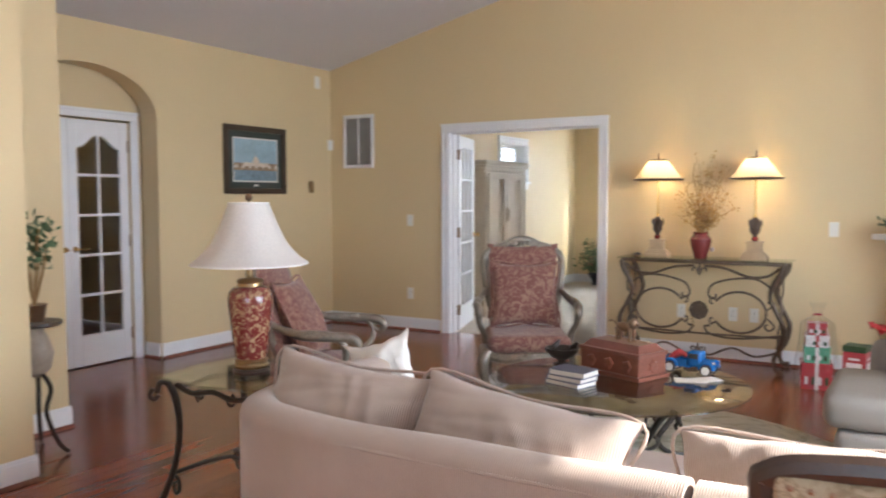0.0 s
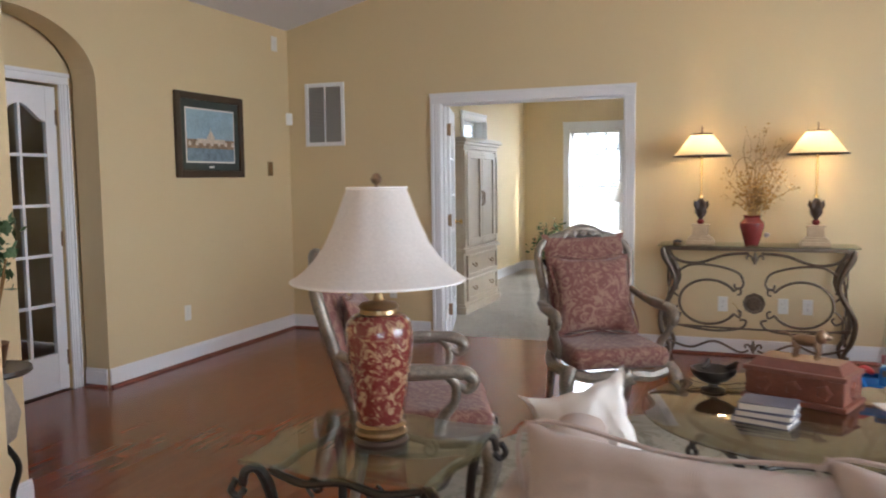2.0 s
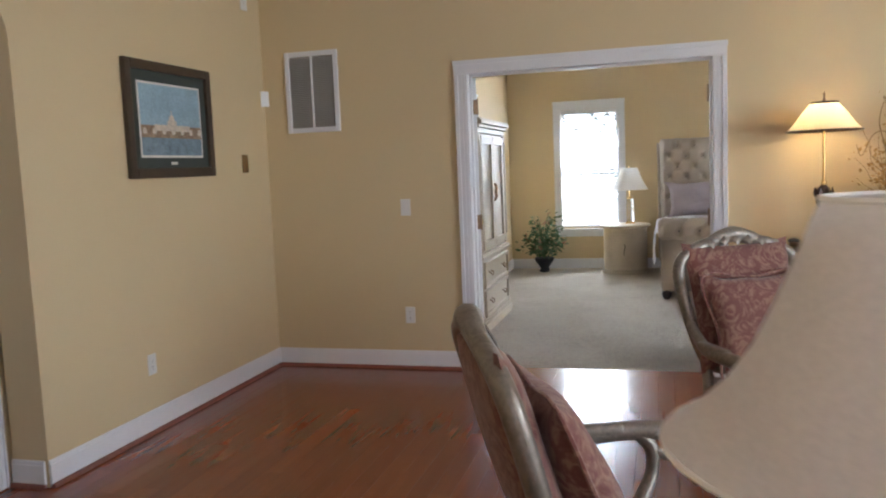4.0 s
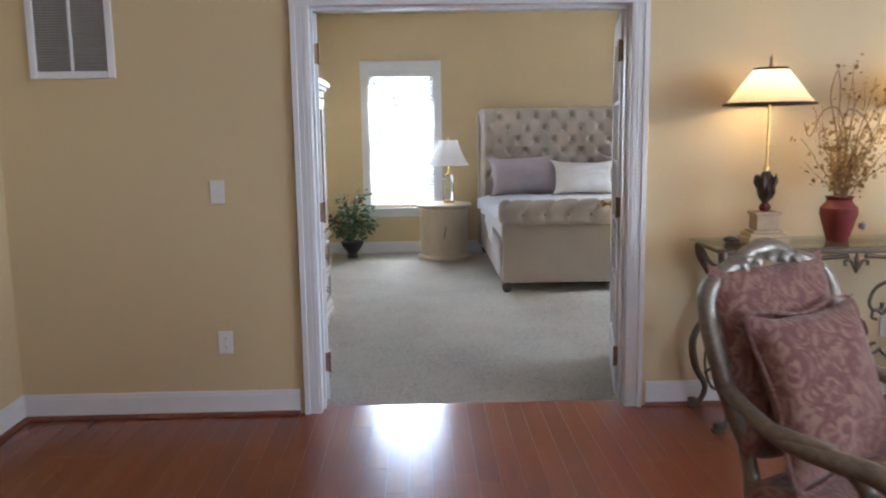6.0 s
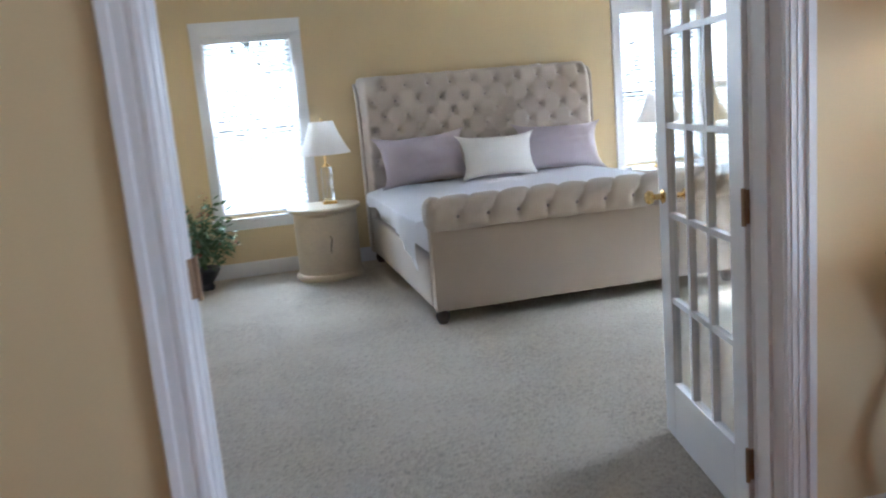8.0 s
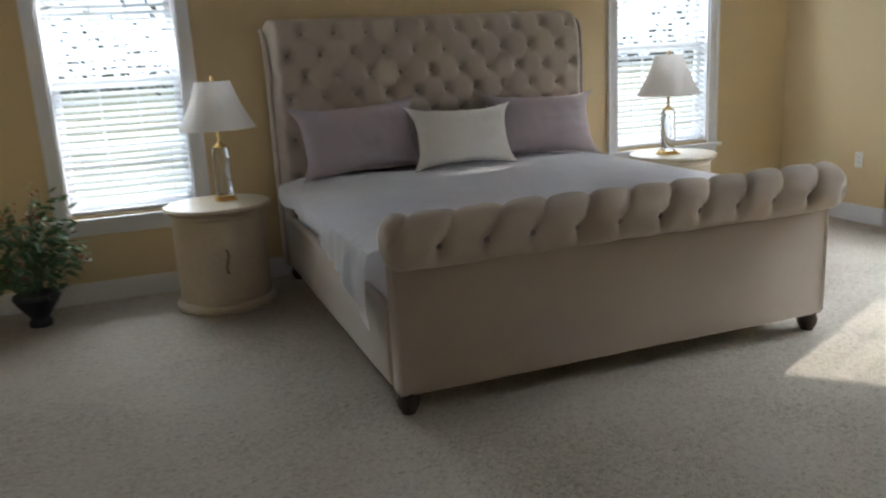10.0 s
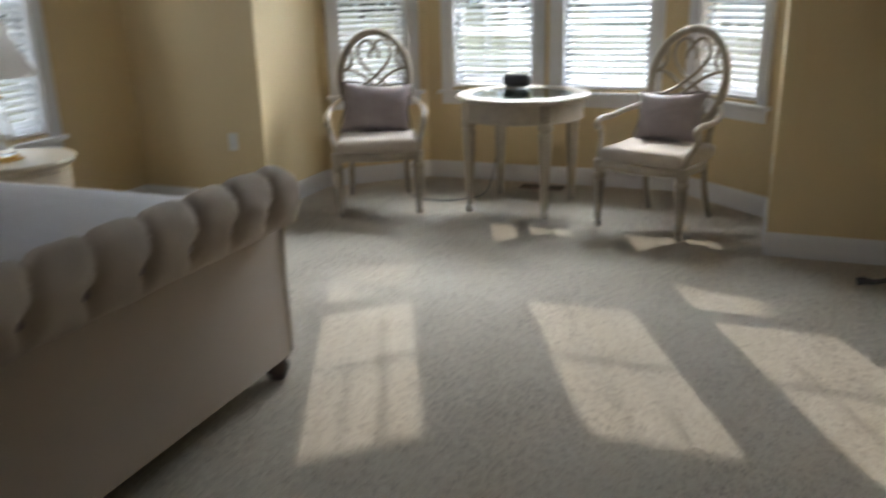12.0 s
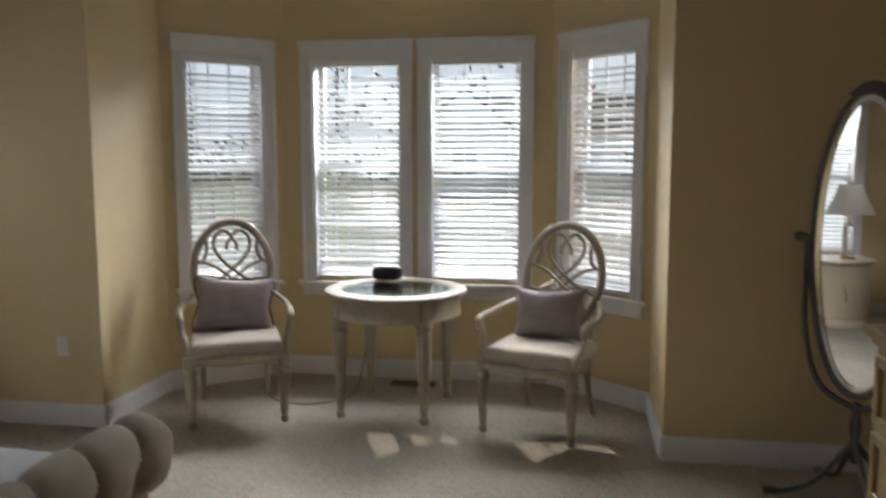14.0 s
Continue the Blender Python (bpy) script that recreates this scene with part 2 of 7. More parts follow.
def planks():
    """Glossy cherry boards: tone by board, grain along the board."""
    m, nt, b = principled("polished_cherry_board", (0.28, 0.09, 0.04), 0.20, Coat_Weight=0.2, Coat_Roughness=0.12)
    info, geo = nt.nodes.new("ShaderNodeObjectInfo"), nt.nodes.new("ShaderNodeNewGeometry")
    add = nt.nodes.new("ShaderNodeMath")
    add.operation = "ADD"
    nt.links.new(info.outputs["Random"], add.inputs[0])
    nt.links.new(geo.outputs["Random Per Island"], add.inputs[1])
    fr = nt.nodes.new("ShaderNodeMath")
    fr.operation = "FRACT"
    nt.links.new(add.outputs[0], fr.inputs[0])
    tone = ramp(nt, fr.outputs[0], [(0, (0.21, 0.046, 0.014)), (1, (0.255, 0.059, 0.018))])
    v = coords(nt, (28, 1.8, 1))
    grain = ramp(nt, noise_tex(nt, v, 1.0, 5, 0.65, 0.6), [(0.3, (0.88, 0.86, 0.84)), (0.7, (1.05, 1.05, 1.05))])
    mul = nt.nodes.new("ShaderNodeMix")
    mul.data_type, mul.blend_type = "RGBA", "MULTIPLY"
    mul.inputs["Factor"].default_value = 1
    nt.links.new(tone, mul.inputs["A"])
    nt.links.new(grain, mul.inputs["B"])
    nt.links.new(mul.outputs["Result"], b.inputs["Base Color"])
    v2 = coords(nt)
    rr = nt.nodes.new("ShaderNodeMapRange")
    rr.inputs["To Min"].default_value, rr.inputs["To Max"].default_value = 0.16, 0.30
    nt.links.new(noise_tex(nt, v2, 3.0), rr.inputs["Value"])
    nt.links.new(rr.outputs[0], b.inputs["Roughness"])
    bump(nt, b, noise_tex(nt, v2, 3, 2), 0.012, 0.006)
    return m


PLANK = planks()


def damask(name, ground, figure, scale=7.0, lo=0.5, hi=0.56, rough=0.85, **kw):
    """Cloth or glaze with a leafy figure: warped cells against the ground colour."""
    m, nt, b = principled(name, ground, rough, **kw)
    v = coords(nt)
    n = noise_tex(nt, v, scale, 6, 0.66, 3.0)
    c = ramp(nt, n, [(0.0, shade(ground, 0.8)), (lo - 0.06, ground), (hi - 0.02, figure), (0.75, shade(figure, 0.85)), (0.9, ground)])
    nt.links.new(c, b.inputs["Base Color"])
    bump(nt, b, noise_tex(nt, v, 300, 2), 0.2, 0.002)
    return m


DAMASK = damask("rose_damask", (0.175, 0.062, 0.050), (0.30, 0.17, 0.12), 13.0, 0.52, 0.60, Sheen_Weight=0.2)
PORCELAIN = damask("red_gold_porcelain", (0.165, 0.028, 0.024), (0.40, 0.26, 0.15), 16.0, 0.565, 0.60, 0.12, Coat_Weight=0.5)
TAPESTRY = damask("olive_tapestry", (0.27, 0.21, 0.13), (0.42, 0.35, 0.24), 16.0)
RUG = damask("sage_rug_pile", (0.30, 0.29, 0.22), (0.48, 0.46, 0.38), 2.6, 0.45, 0.55, 1.0)

# ---- geometry helpers ----
def to_mesh(bm, name, mat, smooth=False):
    me = bpy.data.meshes.new(name)
    bm.normal_update()
    bm.to_mesh(me)
    bm.free()
    me.materials.append(mat)
    if smooth:
        for p in me.polygons:
            p.use_smooth = True
        me.set_sharp_from_angle(angle=radians(40))
    return me


def part(name, bm, mat, parent=None, label="", smooth=True):
    ob = new(name, to_mesh(bm, name, mat, smooth))
    ob.parent = parent
    if label:
        tagged(ob, label)
    return ob


def thing(name, label, category, m=None, group="", kind=""):
    ob = new(name)
    ob.empty_display_size = 0.1
    if m is not None:
        ob.matrix_basis = m
    return tagged(ob, label, category, group, kind)


def boxes(*dims, bevel=0.0, seg=2):
    """Boxes (x0, y0, z0, x1, y1, z1) in one bmesh."""
    bm = bmesh.new()
    for x0, y0, z0, x1, y1, z1 in dims:
        m = Matrix.Translation(((x0 + x1) / 2, (y0 + y1) / 2, (z0 + z1) / 2)) @ Matrix.Diagonal((abs(x1 - x0), abs(y1 - y0), abs(z1 - z0), 1))
        bmesh.ops.create_cube(bm, size=1, matrix=m)
    if bevel:
        bmesh.ops.bevel(bm, geom=bm.edges[:], offset=bevel, segments=seg, affect="EDGES", profile=0.6)
    return bm


def lathe(profile, n=32, bm=None, at=(0, 0, 0), sx=1.0, sy=1.0, ripple=0.0, lobes=0, square=0.0):
    """Turned shape from (radius, height) pairs."""
    bm = bm or bmesh.new()
    rings = []
    for r, z in profile:
        ring = []
        for i in range(n):
            a = 2 * math.pi * i / n
            k = 1 + (ripple * math.cos(lobes * a) if lobes else 0)
            ring.append(bm.verts.new((at[0] + r * k * sx * math.cos(a), at[1] + r * k * sy * math.sin(a), at[2] + z)))
        rings.append(ring)
    for a, b in zip(rings, rings[1:]):
        for i in range(n):
            bm.faces.new((a[i], a[(i + 1) % n], b[(i + 1) % n], b[i]))
    if profile[0][0] > 1e-4:
        bm.faces.new(rings[0][::-1])
    if profile[-1][0] > 1e-4:
        bm.faces.new(rings[-1])
    return bm


def curve_points(pts, steps=6, closed=False):
    """Smooth points through the given ones (Catmull-Rom)."""
    P = [Vector(p) for p in pts]
    n = len(P)
    out = []
    for i in range(n if closed else n - 1):
        if closed:
            a, b, c, d = P[(i - 1) % n], P[i], P[(i + 1) % n], P[(i + 2) % n]
        else:
            a, b, c, d = P[max(i - 1, 0)], P[i], P[i + 1], P[min(i + 2, n - 1)]
        for k in range(steps):
            t = k / steps
            out.append(0.5 * ((2 * b) + (c - a) * t + (2 * a - 5 * b + 4 * c - d) * t * t + (3 * b - a - 3 * c + d) * t ** 3))
    if not closed:
        out.append(P[-1])
    return out


def tube(pts, r=0.01, n=8, steps=6, closed=False, bm=None, flat=1.0, raw=False):
    """A rod along smooth points; r is one radius or a pair or list along the way. flat squashes it across z."""
    bm = bm or bmesh.new()
    P = [Vector(p) for p in pts] if raw else curve_points(pts, steps, closed)
    rs = r if isinstance(r, (list, tuple)) else [r, r]
    m = len(P)
    rings = []
    up = Vector((0, 0, 1))
    side = None
    for i, p in enumerate(P):
        a, b = (P[i - 1] if (i or closed) else p), (P[(i + 1) % m] if (i < m - 1 or closed) else p)
        d = (b - a).normalized()
        if side is None:
            side = d.cross(up)
            if side.length < 0.1:
                side = d.cross(Vector((1, 0, 0)))
        side = (side - d * side.dot(d)).normalized()
        v = d.cross(side)
        f = i / max(1, m - 1) * (len(rs) - 1)
        j = min(int(f), len(rs) - 2)
        rad = rs[j] + (rs[j + 1] - rs[j]) * (f - j)
        rings.append([bm.verts.new(p + rad * (math.cos(2 * math.pi * k / n) * side + flat * math.sin(2 * math.pi * k / n) * v)) for k in range(n)])
    for a, b in zip(rings, rings[1:] + ([rings[0]] if closed else [])):
        for k in range(n):
            bm.faces.new((a[k], a[(k + 1) % n], b[(k + 1) % n], b[k]))
    if not closed:
        bm.faces.new(rings[0][::-1])
        bm.faces.new(rings[-1])
    return bm


def scroll(c, r0, turns, a0, axis="xz", n=22, grow=0.25):
    """Points of a flat spiral, from its heart outward."""
    out = []
    for i in range(n + 1):
        f = i / n
        a = a0 + turns * 2 * math.pi * f
        r = r0 * (grow + (1 - grow) * f)
        u, v = r * math.cos(a), r * math.sin(a)
        out.append((c[0] + u, c[1], c[2] + v) if axis == "xz" else (c[0], c[1] + u, c[2] + v) if axis == "yz" else (c[0] + u, c[1] + v, c[2]))
    return out


def pillow_bm(w, h, t, seed=0, n=22, puff=2.4, wave=0.012, horn=0.0):
    """A stuffed cushion, flat in x (w) and z (h), thick in y (t), with soft creases and drawn corners."""
    bm = bmesh.new()
    sides = []
    for s in (1, -1):
        grid = []
        for j in range(n + 1):
            row = []
            for i in range(n + 1):
                u, v = 2 * i / n - 1, 2 * j / n - 1
                e = max(0.0, (1 - abs(u) ** puff) * (1 - abs(v) ** puff)) ** 0.5
                pinch = 1 - 0.07 * (1 - v * v) * abs(u) ** 3
                pin2 = 1 - 0.09 * (1 - u * u) * abs(v) ** 3
                k = 1 + horn * (abs(u) * abs(v)) ** 6
                p = Vector((u * w / 2 * pinch * k, 0, v * h / 2 * pin2 * k))
                nz = noise.noise(Vector((u * 1.5 + seed * 7.3, v * 1.3, seed + s))) + 0.45 * abs(noise.noise(Vector((u * 4.2 + seed + 0.8 * v, v * 0.9, s * 3.1 + seed)))) - 0.35 * abs(noise.noise(Vector((u * 1.4 - v * 2.6, v * 2.6 + seed, s * 1.7))))
                p.y = s * e * t / 2 + nz * wave * (0.3 + e)
                p.x += 0.3 * wave * noise.noise(Vector((v * 3, seed, 1.0)))
                p.z += 0.3 * wave * noise.noise(Vector((u * 3, seed, 5.0)))
                row.append(bm.verts.new(p))
            grid.append(row)
        for j in range(n):
            for i in range(n):
                q = (grid[j][i], grid[j][i + 1], grid[j + 1][i + 1], grid[j + 1][i])
                bm.faces.new(q if s < 0 else q[::-1])
        sides.append(grid)
    a, b = sides
    rim = lambda g: [g[0][i] for i in range(n)] + [g[j][n] for j in range(n)] + [g[n][i] for i in range(n, 0, -1)] + [g[j][0] for j in range(n, 0, -1)]
    ra, rb = rim(a), rim(b)
    for i in range(len(ra)):
        k = (i + 1) % len(ra)
        bm.faces.new((ra[i], ra[k], rb[k], rb[i]))
    bmesh.ops.remove_doubles(bm, verts=bm.verts[:], dist=0.0008)
    return bm


def pillow(name, label, mat, w, h, t, m, seed=0, piping=None, **kw):
    ob = thing(name, label, "pillow", m)
    part("cover", pillow_bm(w, h, t, seed, **kw), mat, ob)
    if piping:
        c = 0.93
        pts = []
        for u, v in ((-1, -1), (0, -c), (1, -1), (c, 0), (1, 1), (0, c), (-1, 1), (-c, 0)):
            pts.append((u * w / 2, 0, v * h / 2))
        part("piping", tube(pts, 0.006, 6, 6, True), piping, ob)
    return ob


def soft_box(x0, y0, z0, x1, y1, z1, r=0.05, n=4, cuts=6, wob=0.006, seed=0):
    """An upholstered block: rounded edges and slightly uneven faces."""
    bm = boxes((x0, y0, z0, x1, y1, z1))
    bmesh.ops.bevel(bm, geom=bm.edges[:], offset=r, segments=n, affect="EDGES", profile=0.5)
    bmesh.ops.subdivide_edges(bm, edges=[e for e in bm.edges if e.calc_length() > 0.2], cuts=cuts, use_grid_fill=True)
    for v in bm.verts:
        v.co += Vector((noise.noise(v.co * 4 + Vector((seed, 0, 0))), noise.noise(v.co * 4 + Vector((0, seed + 9, 0))), noise.noise(v.co * 4 + Vector((0, 0, seed + 5))))) * wob
    return bm


def leaf_cloud(bm, centre, spread, count, size, seed, upright=0.3):
    """Many small bent leaves round a centre."""
    rnd = random.Random(seed)
    for _ in range(count):
        d = Vector((rnd.gauss(0, 1), rnd.gauss(0, 1), rnd.gauss(0, 1)))
        p = Vector(centre) + Vector((d.x * spread[0], d.y * spread[1], d.z * spread[2])) * 0.5
        leaf(bm, p, Vector((rnd.uniform(-1, 1), rnd.uniform(-1, 1), rnd.uniform(-0.4, 1) + upright)), size * rnd.uniform(0.6, 1.3), rnd)
    return bm


def leaf(bm, p, d, s, rnd, wide=0.35):
    d = d.normalized()
    side = d.cross(Vector((rnd.uniform(-1, 1), rnd.uniform(-1, 1), rnd.uniform(-1, 1)))).normalized()
    nrm = d.cross(side)
    a, b, c = p, p + d * s * 0.5 + nrm * s * 0.08, p + d * s
    l, r = b + side * s * wide - nrm * s * 0.06, b - side * s * wide - nrm * s * 0.06
    va, vb, vc, vl, vr = (bm.verts.new(q) for q in (a, b, c, l, r))
    bm.faces.new((va, vl, vb)), bm.faces.new((vl, vc, vb)), bm.faces.new((va, vb, vr)), bm.faces.new((vr, vb, vc))


def structure(name, bm, mat, label, category, smooth=False):
    return tagged(part(name, bm, mat, None, smooth=smooth), label, category, kind="structure")

# ---- the shell ----
H_BED = 2.75


def wall_pose(p0, p1):
    return Matrix.Translation((p0[0], p0[1], 0)) @ Matrix.Rotation(math.atan2(p1[1] - p0[1], p1[0] - p0[0]), 4, "Z")


def wall_seg(name, p0, p1, t, top, openings=(), label="yellow painted plaster wall"):
    """A wall whose room face runs from p0 to p1, with its thickness to the left of that line; openings are (s0, s1, z0, z1)."""
    length = math.hypot(p1[0] - p0[0], p1[1] - p0[1])
    dims, s = [], 0.0
    for s0, s1, z0, z1 in openings:
        dims += [(s, 0, 0, s0, t, top), (s0, 0, z1, s1, t, top)]
        if z0 > 0.01:
            dims.append((s0, 0, 0, s1, t, z0))
        s = s1
    dims.append((s, 0, 0, length, t, top))
    ob = structure(name, boxes(*dims), WALL, label, "wall")
    ob.matrix_basis = wall_pose(p0, p1)
    return ob


def baseboard(p0, p1, h=0.125, shoe=False):
    length = math.hypot(p1[0] - p0[0], p1[1] - p0[1])
    bm = boxes((0, -0.014, 0.0, length, -0.001, h - 0.02), (0, -0.010, h - 0.02, length, -0.001, h - 0.006), (0, -0.006, h - 0.006, length, -0.001, h))
    ob = structure("baseboard", bm, TRIM, "white painted moulded baseboard", "baseboard")
    ob.matrix_basis = wall_pose(p0, p1)
    if shoe:
        sh = structure("trim", tube([(0, -0.016, 0.004), (length, -0.016, 0.004)], 0.017, 8, 1), MAHOG, "dark cherry shoe moulding at the floor", "trim")
        sh.matrix_basis = wall_pose(p0, p1)


def casing(parent, s0, s1, z0, z1, w=0.09, y=0.0, out=-1, head=None):
    """Moulded trim round an opening, on the face at y, standing out towards out."""
    head = head or w
    for a, b in ((s0 - w, s0), (s1, s1 + w)):
        inner = b if b == s0 else a
        d = -1 if b == s0 else 1
        bm = boxes((a, y, z0, b, y + out * 0.016, z1), bevel=0.002, seg=1)
        for k, (u, v, e) in enumerate(((0.012, 0.024, 0.021), (0.034, 0.046, 0.020), (0.062, w - 0.004, 0.027))):
            bmesh.ops.create_cube(bm, size=1, matrix=Matrix.Translation((inner + d * (u + v) / 2, y + out * e / 2, (z0 + z1) / 2)) @ Matrix.Diagonal((v - u, e, z1 - z0 - 0.002, 1)))
        part("side_casing", bm, TRIM, parent, smooth=False)
    bm = boxes((s0 - w, y, z1 + 0.001, s1 + w, y + out * 0.018, z1 + head), (s0 - w - 0.004, y, z1 + head * 0.68, s1 + w + 0.004, y + out * 0.029, z1 + head), (s0 - w, y, z1 + 0.012, s1 + w, y + out * 0.022, z1 + 0.026))
    part("head_casing", bm, TRIM, parent, smooth=False)


# floors
structure("floor_bedroom", boxes((-0.95, 0.10, -0.12, 7.0, 5.6, 0.0)), CARPET, "cream cut-pile carpet", "floor")
structure("subfloor", boxes((-4.2, -9.4, -0.14, 7.4, 0.098, -0.012)), MAHOG, "dark board bed beneath the hardwood", "floor")

# wall between the rooms, with the double door opening
structure("wall_divider", boxes((-1.74, 0, 0, -0.02, 0.13, 4.4), (1.585, 0, 0, 5.58, 0.13, 4.4), (-0.02, 0, 2.055, 1.585, 0.13, 4.4)), WALL, "yellow painted wall between living room and bedroom", "wall")
wall_seg("wall_bedroom_left", (-0.75, 0.13), (-0.75, 5.41), 0.15, H_BED, [(2.53, 3.29, 1.62, 2.12)])
wall_seg("wall_bedroom_back", (-0.9, 5.41), (5.58, 5.41), 0.15, H_BED, [(0.84, 1.60, 0.55, 2.10), (4.72, 5.56, 0.62, 2.13)])
wall_seg("wall_bedroom_right", (5.43, 5.41), (5.43, 4.38), 0.15, H_BED)
wall_seg("wall_bedroom_corner", (5.43, 1.26), (5.43, 0.13), 0.15, H_BED)
wall_seg("wall_bay_return_left", (5.58, 4.38), (6.20, 4.38), 0.15, H_BED)
wall_seg("wall_bay_return_right", (6.20, 1.26), (5.58, 1.26), 0.15, H_BED)
BAY = [((6.20, 4.38), (6.77, 3.75)), ((6.77, 3.75), (6.77, 1.88)), ((6.77, 1.88), (6.20, 1.26))]
BAY_OPEN = [[(0.155, 0.69, 0.70, 2.24)], [(0.20, 0.83, 0.70, 2.24), (1.035, 1.66, 0.70, 2.24)], [(0.15, 0.685, 0.70, 2.24)]]
for nm, (a, b), op in zip(("left", "middle", "right"), BAY, BAY_OPEN):
    wall_seg("wall_bay_" + nm, a, b, 0.15, H_BED, op)
structure("ceiling_bedroom", boxes((-0.95, 0.13, H_BED, 7.1, 5.6, H_BED + 0.12)), CEIL, "flat white bedroom ceiling", "ceiling")

# living room: left wall with the arched recess
AY0, AY1, ASPRING, ARISE = -2.35, -3.69, 2.06, 0.385


def arch_wall():
    bm = boxes((-1.72, AY0, 0, -1.52, 0.0, 4.4), (-1.72, -4.05, 0, -1.52, AY1, 4.4))
    n = 28
    cols = []
    for i in range(n + 1):
        a = math.pi * i / n
        y = (AY0 + AY1) / 2 + (AY0 - AY1) / 2 * math.cos(a)
        z = ASPRING + ARISE * math.sin(a)
        cols.append([bm.verts.new(p) for p in ((-1.52, y, z), (-1.52, y, 4.4), (-1.72, y, z), (-1.72, y, 4.4))])
    for p, q in zip(cols, cols[1:]):
        bm.faces.new((p[0], q[0], q[1], p[1]))
        bm.faces.new((p[2], p[3], q[3], q[2]))
        bm.faces.new((p[0], p[2], q[2], q[0]))
    return bm


structure("wall_living_left", arch_wall(), WALL, "yellow wall with an arched recess", "wall")
structure("wall_recess", boxes((-1.86, -2.45, 0, -1.75, -2.30, 2.9), (-1.86, -3.75, 0, -1.75, -3.60, 2.9), (-1.86, -3.60, 2.04, -1.75, -2.45, 2.9)), WALL, "yellow wall at the back of the arch", "wall")
structure("wall_hall", boxes((-4.2, -5.0, 0, -4.1, -1.2, 2.9), (-4.1, -5.0, 0, -1.86, -4.9, 2.9), (-4.1, -1.3, 0, -1.86, -1.2, 2.9), (-4.2, -5.0, 2.7, -1.86, -1.2, 2.9)), WALL, "unlit hall behind the glazed doors", "wall")
structure("wall_pier", boxes((-1.72, -4.71, 0, -0.33, -4.052, 4.4), (-1.72, -9.2, 0, 0.36, -4.712, 4.4)), WALL, "pale yellow wall pier at the passage", "wall")
wall_seg("wall_fireplace", (3.88, 0.0), (5.18, -1.3), 0.15, 4.4)
wall_seg("wall_living_far", (5.18, -1.3), (7.25, -1.3), 0.15, 4.4)
wall_seg("wall_living_right", (7.25, -1.3), (7.25, -9.2), 0.15, 4.4, [(1.3, 4.6, 0.5, 3.25)])
wall_seg("wall_living_rear", (7.25, -9.2), (0.2, -9.2), 0.15, 4.4, [(1.35, 3.95, 0.5, 2.7)])


def vault():
    bm = bmesh.new()
    prof = [(-1.85, 2.69), (2.9, 3.85), (7.5, 3.45)]
    lo = [[bm.verts.new((x, y, z)) for x, z in prof] for y in (0.0, -9.4)]
    hi = [[bm.verts.new((x, y, z + 0.12)) for x, z in prof] for y in (0.0, -9.4)]
    for i in range(2):
        bm.faces.new((lo[0][i], lo[0][i + 1], lo[1][i + 1], lo[1][i]))
        bm.faces.new((hi[0][i], hi[1][i], hi[1][i + 1], hi[0][i + 1]))
    return bm


structure("ceiling_living", vault(), CEIL, "sloping white vaulted ceiling", "ceiling")

# baseboards
for a, b, sh in (((-1.52, 0), (-0.112, 0), True), ((1.677, 0), (3.88, 0), True), ((-1.52, -2.35), (-1.52, 0), True), ((-1.72, -2.352), (-1.534, -2.352), True),
                 ((-0.33, -4.71), (-0.33, -4.04), True), ((0.36, -7.5), (0.36, -4.70), True), ((-1.0, -4.052), (-1.0, -4.05), False),
                 ((3.88, 0), (5.18, -1.3), True)):
    baseboard(a, b, 0.13, sh)
for a, b in (((-0.75, 0.13), (-0.75, 5.41)), ((-0.75, 5.41), (5.43, 5.41)), ((5.43, 5.41), (5.43, 4.37)), ((5.43, 4.38), (6.20, 4.38)), *BAY,
             ((6.20, 1.26), (5.43, 1.26)), ((5.43, 1.26), (5.43, 0.13)), ((5.43, 0.13), (1.68, 0.13)), ((-0.11, 0.13), (-0.75, 0.13))):
    baseboard(a, b, 0.13)


# windows
def slat_mesh(w):
    bm = bmesh.new()
    prof = [(-0.025, -0.0035), (-0.012, 0.0), (0.0, 0.0012), (0.012, 0.0), (0.025, -0.0035)]
    a = [bm.verts.new((0, y, z)) for y, z in prof]
    b = [bm.verts.new((w, y, z)) for y, z in prof]
    for i in range(4):
        bm.faces.new((a[i], a[i + 1], b[i + 1], b[i]))
    bmesh.ops.solidify(bm, geom=bm.faces[:], thickness=0.0022)
    return to_mesh(bm, "slat", SLAT)


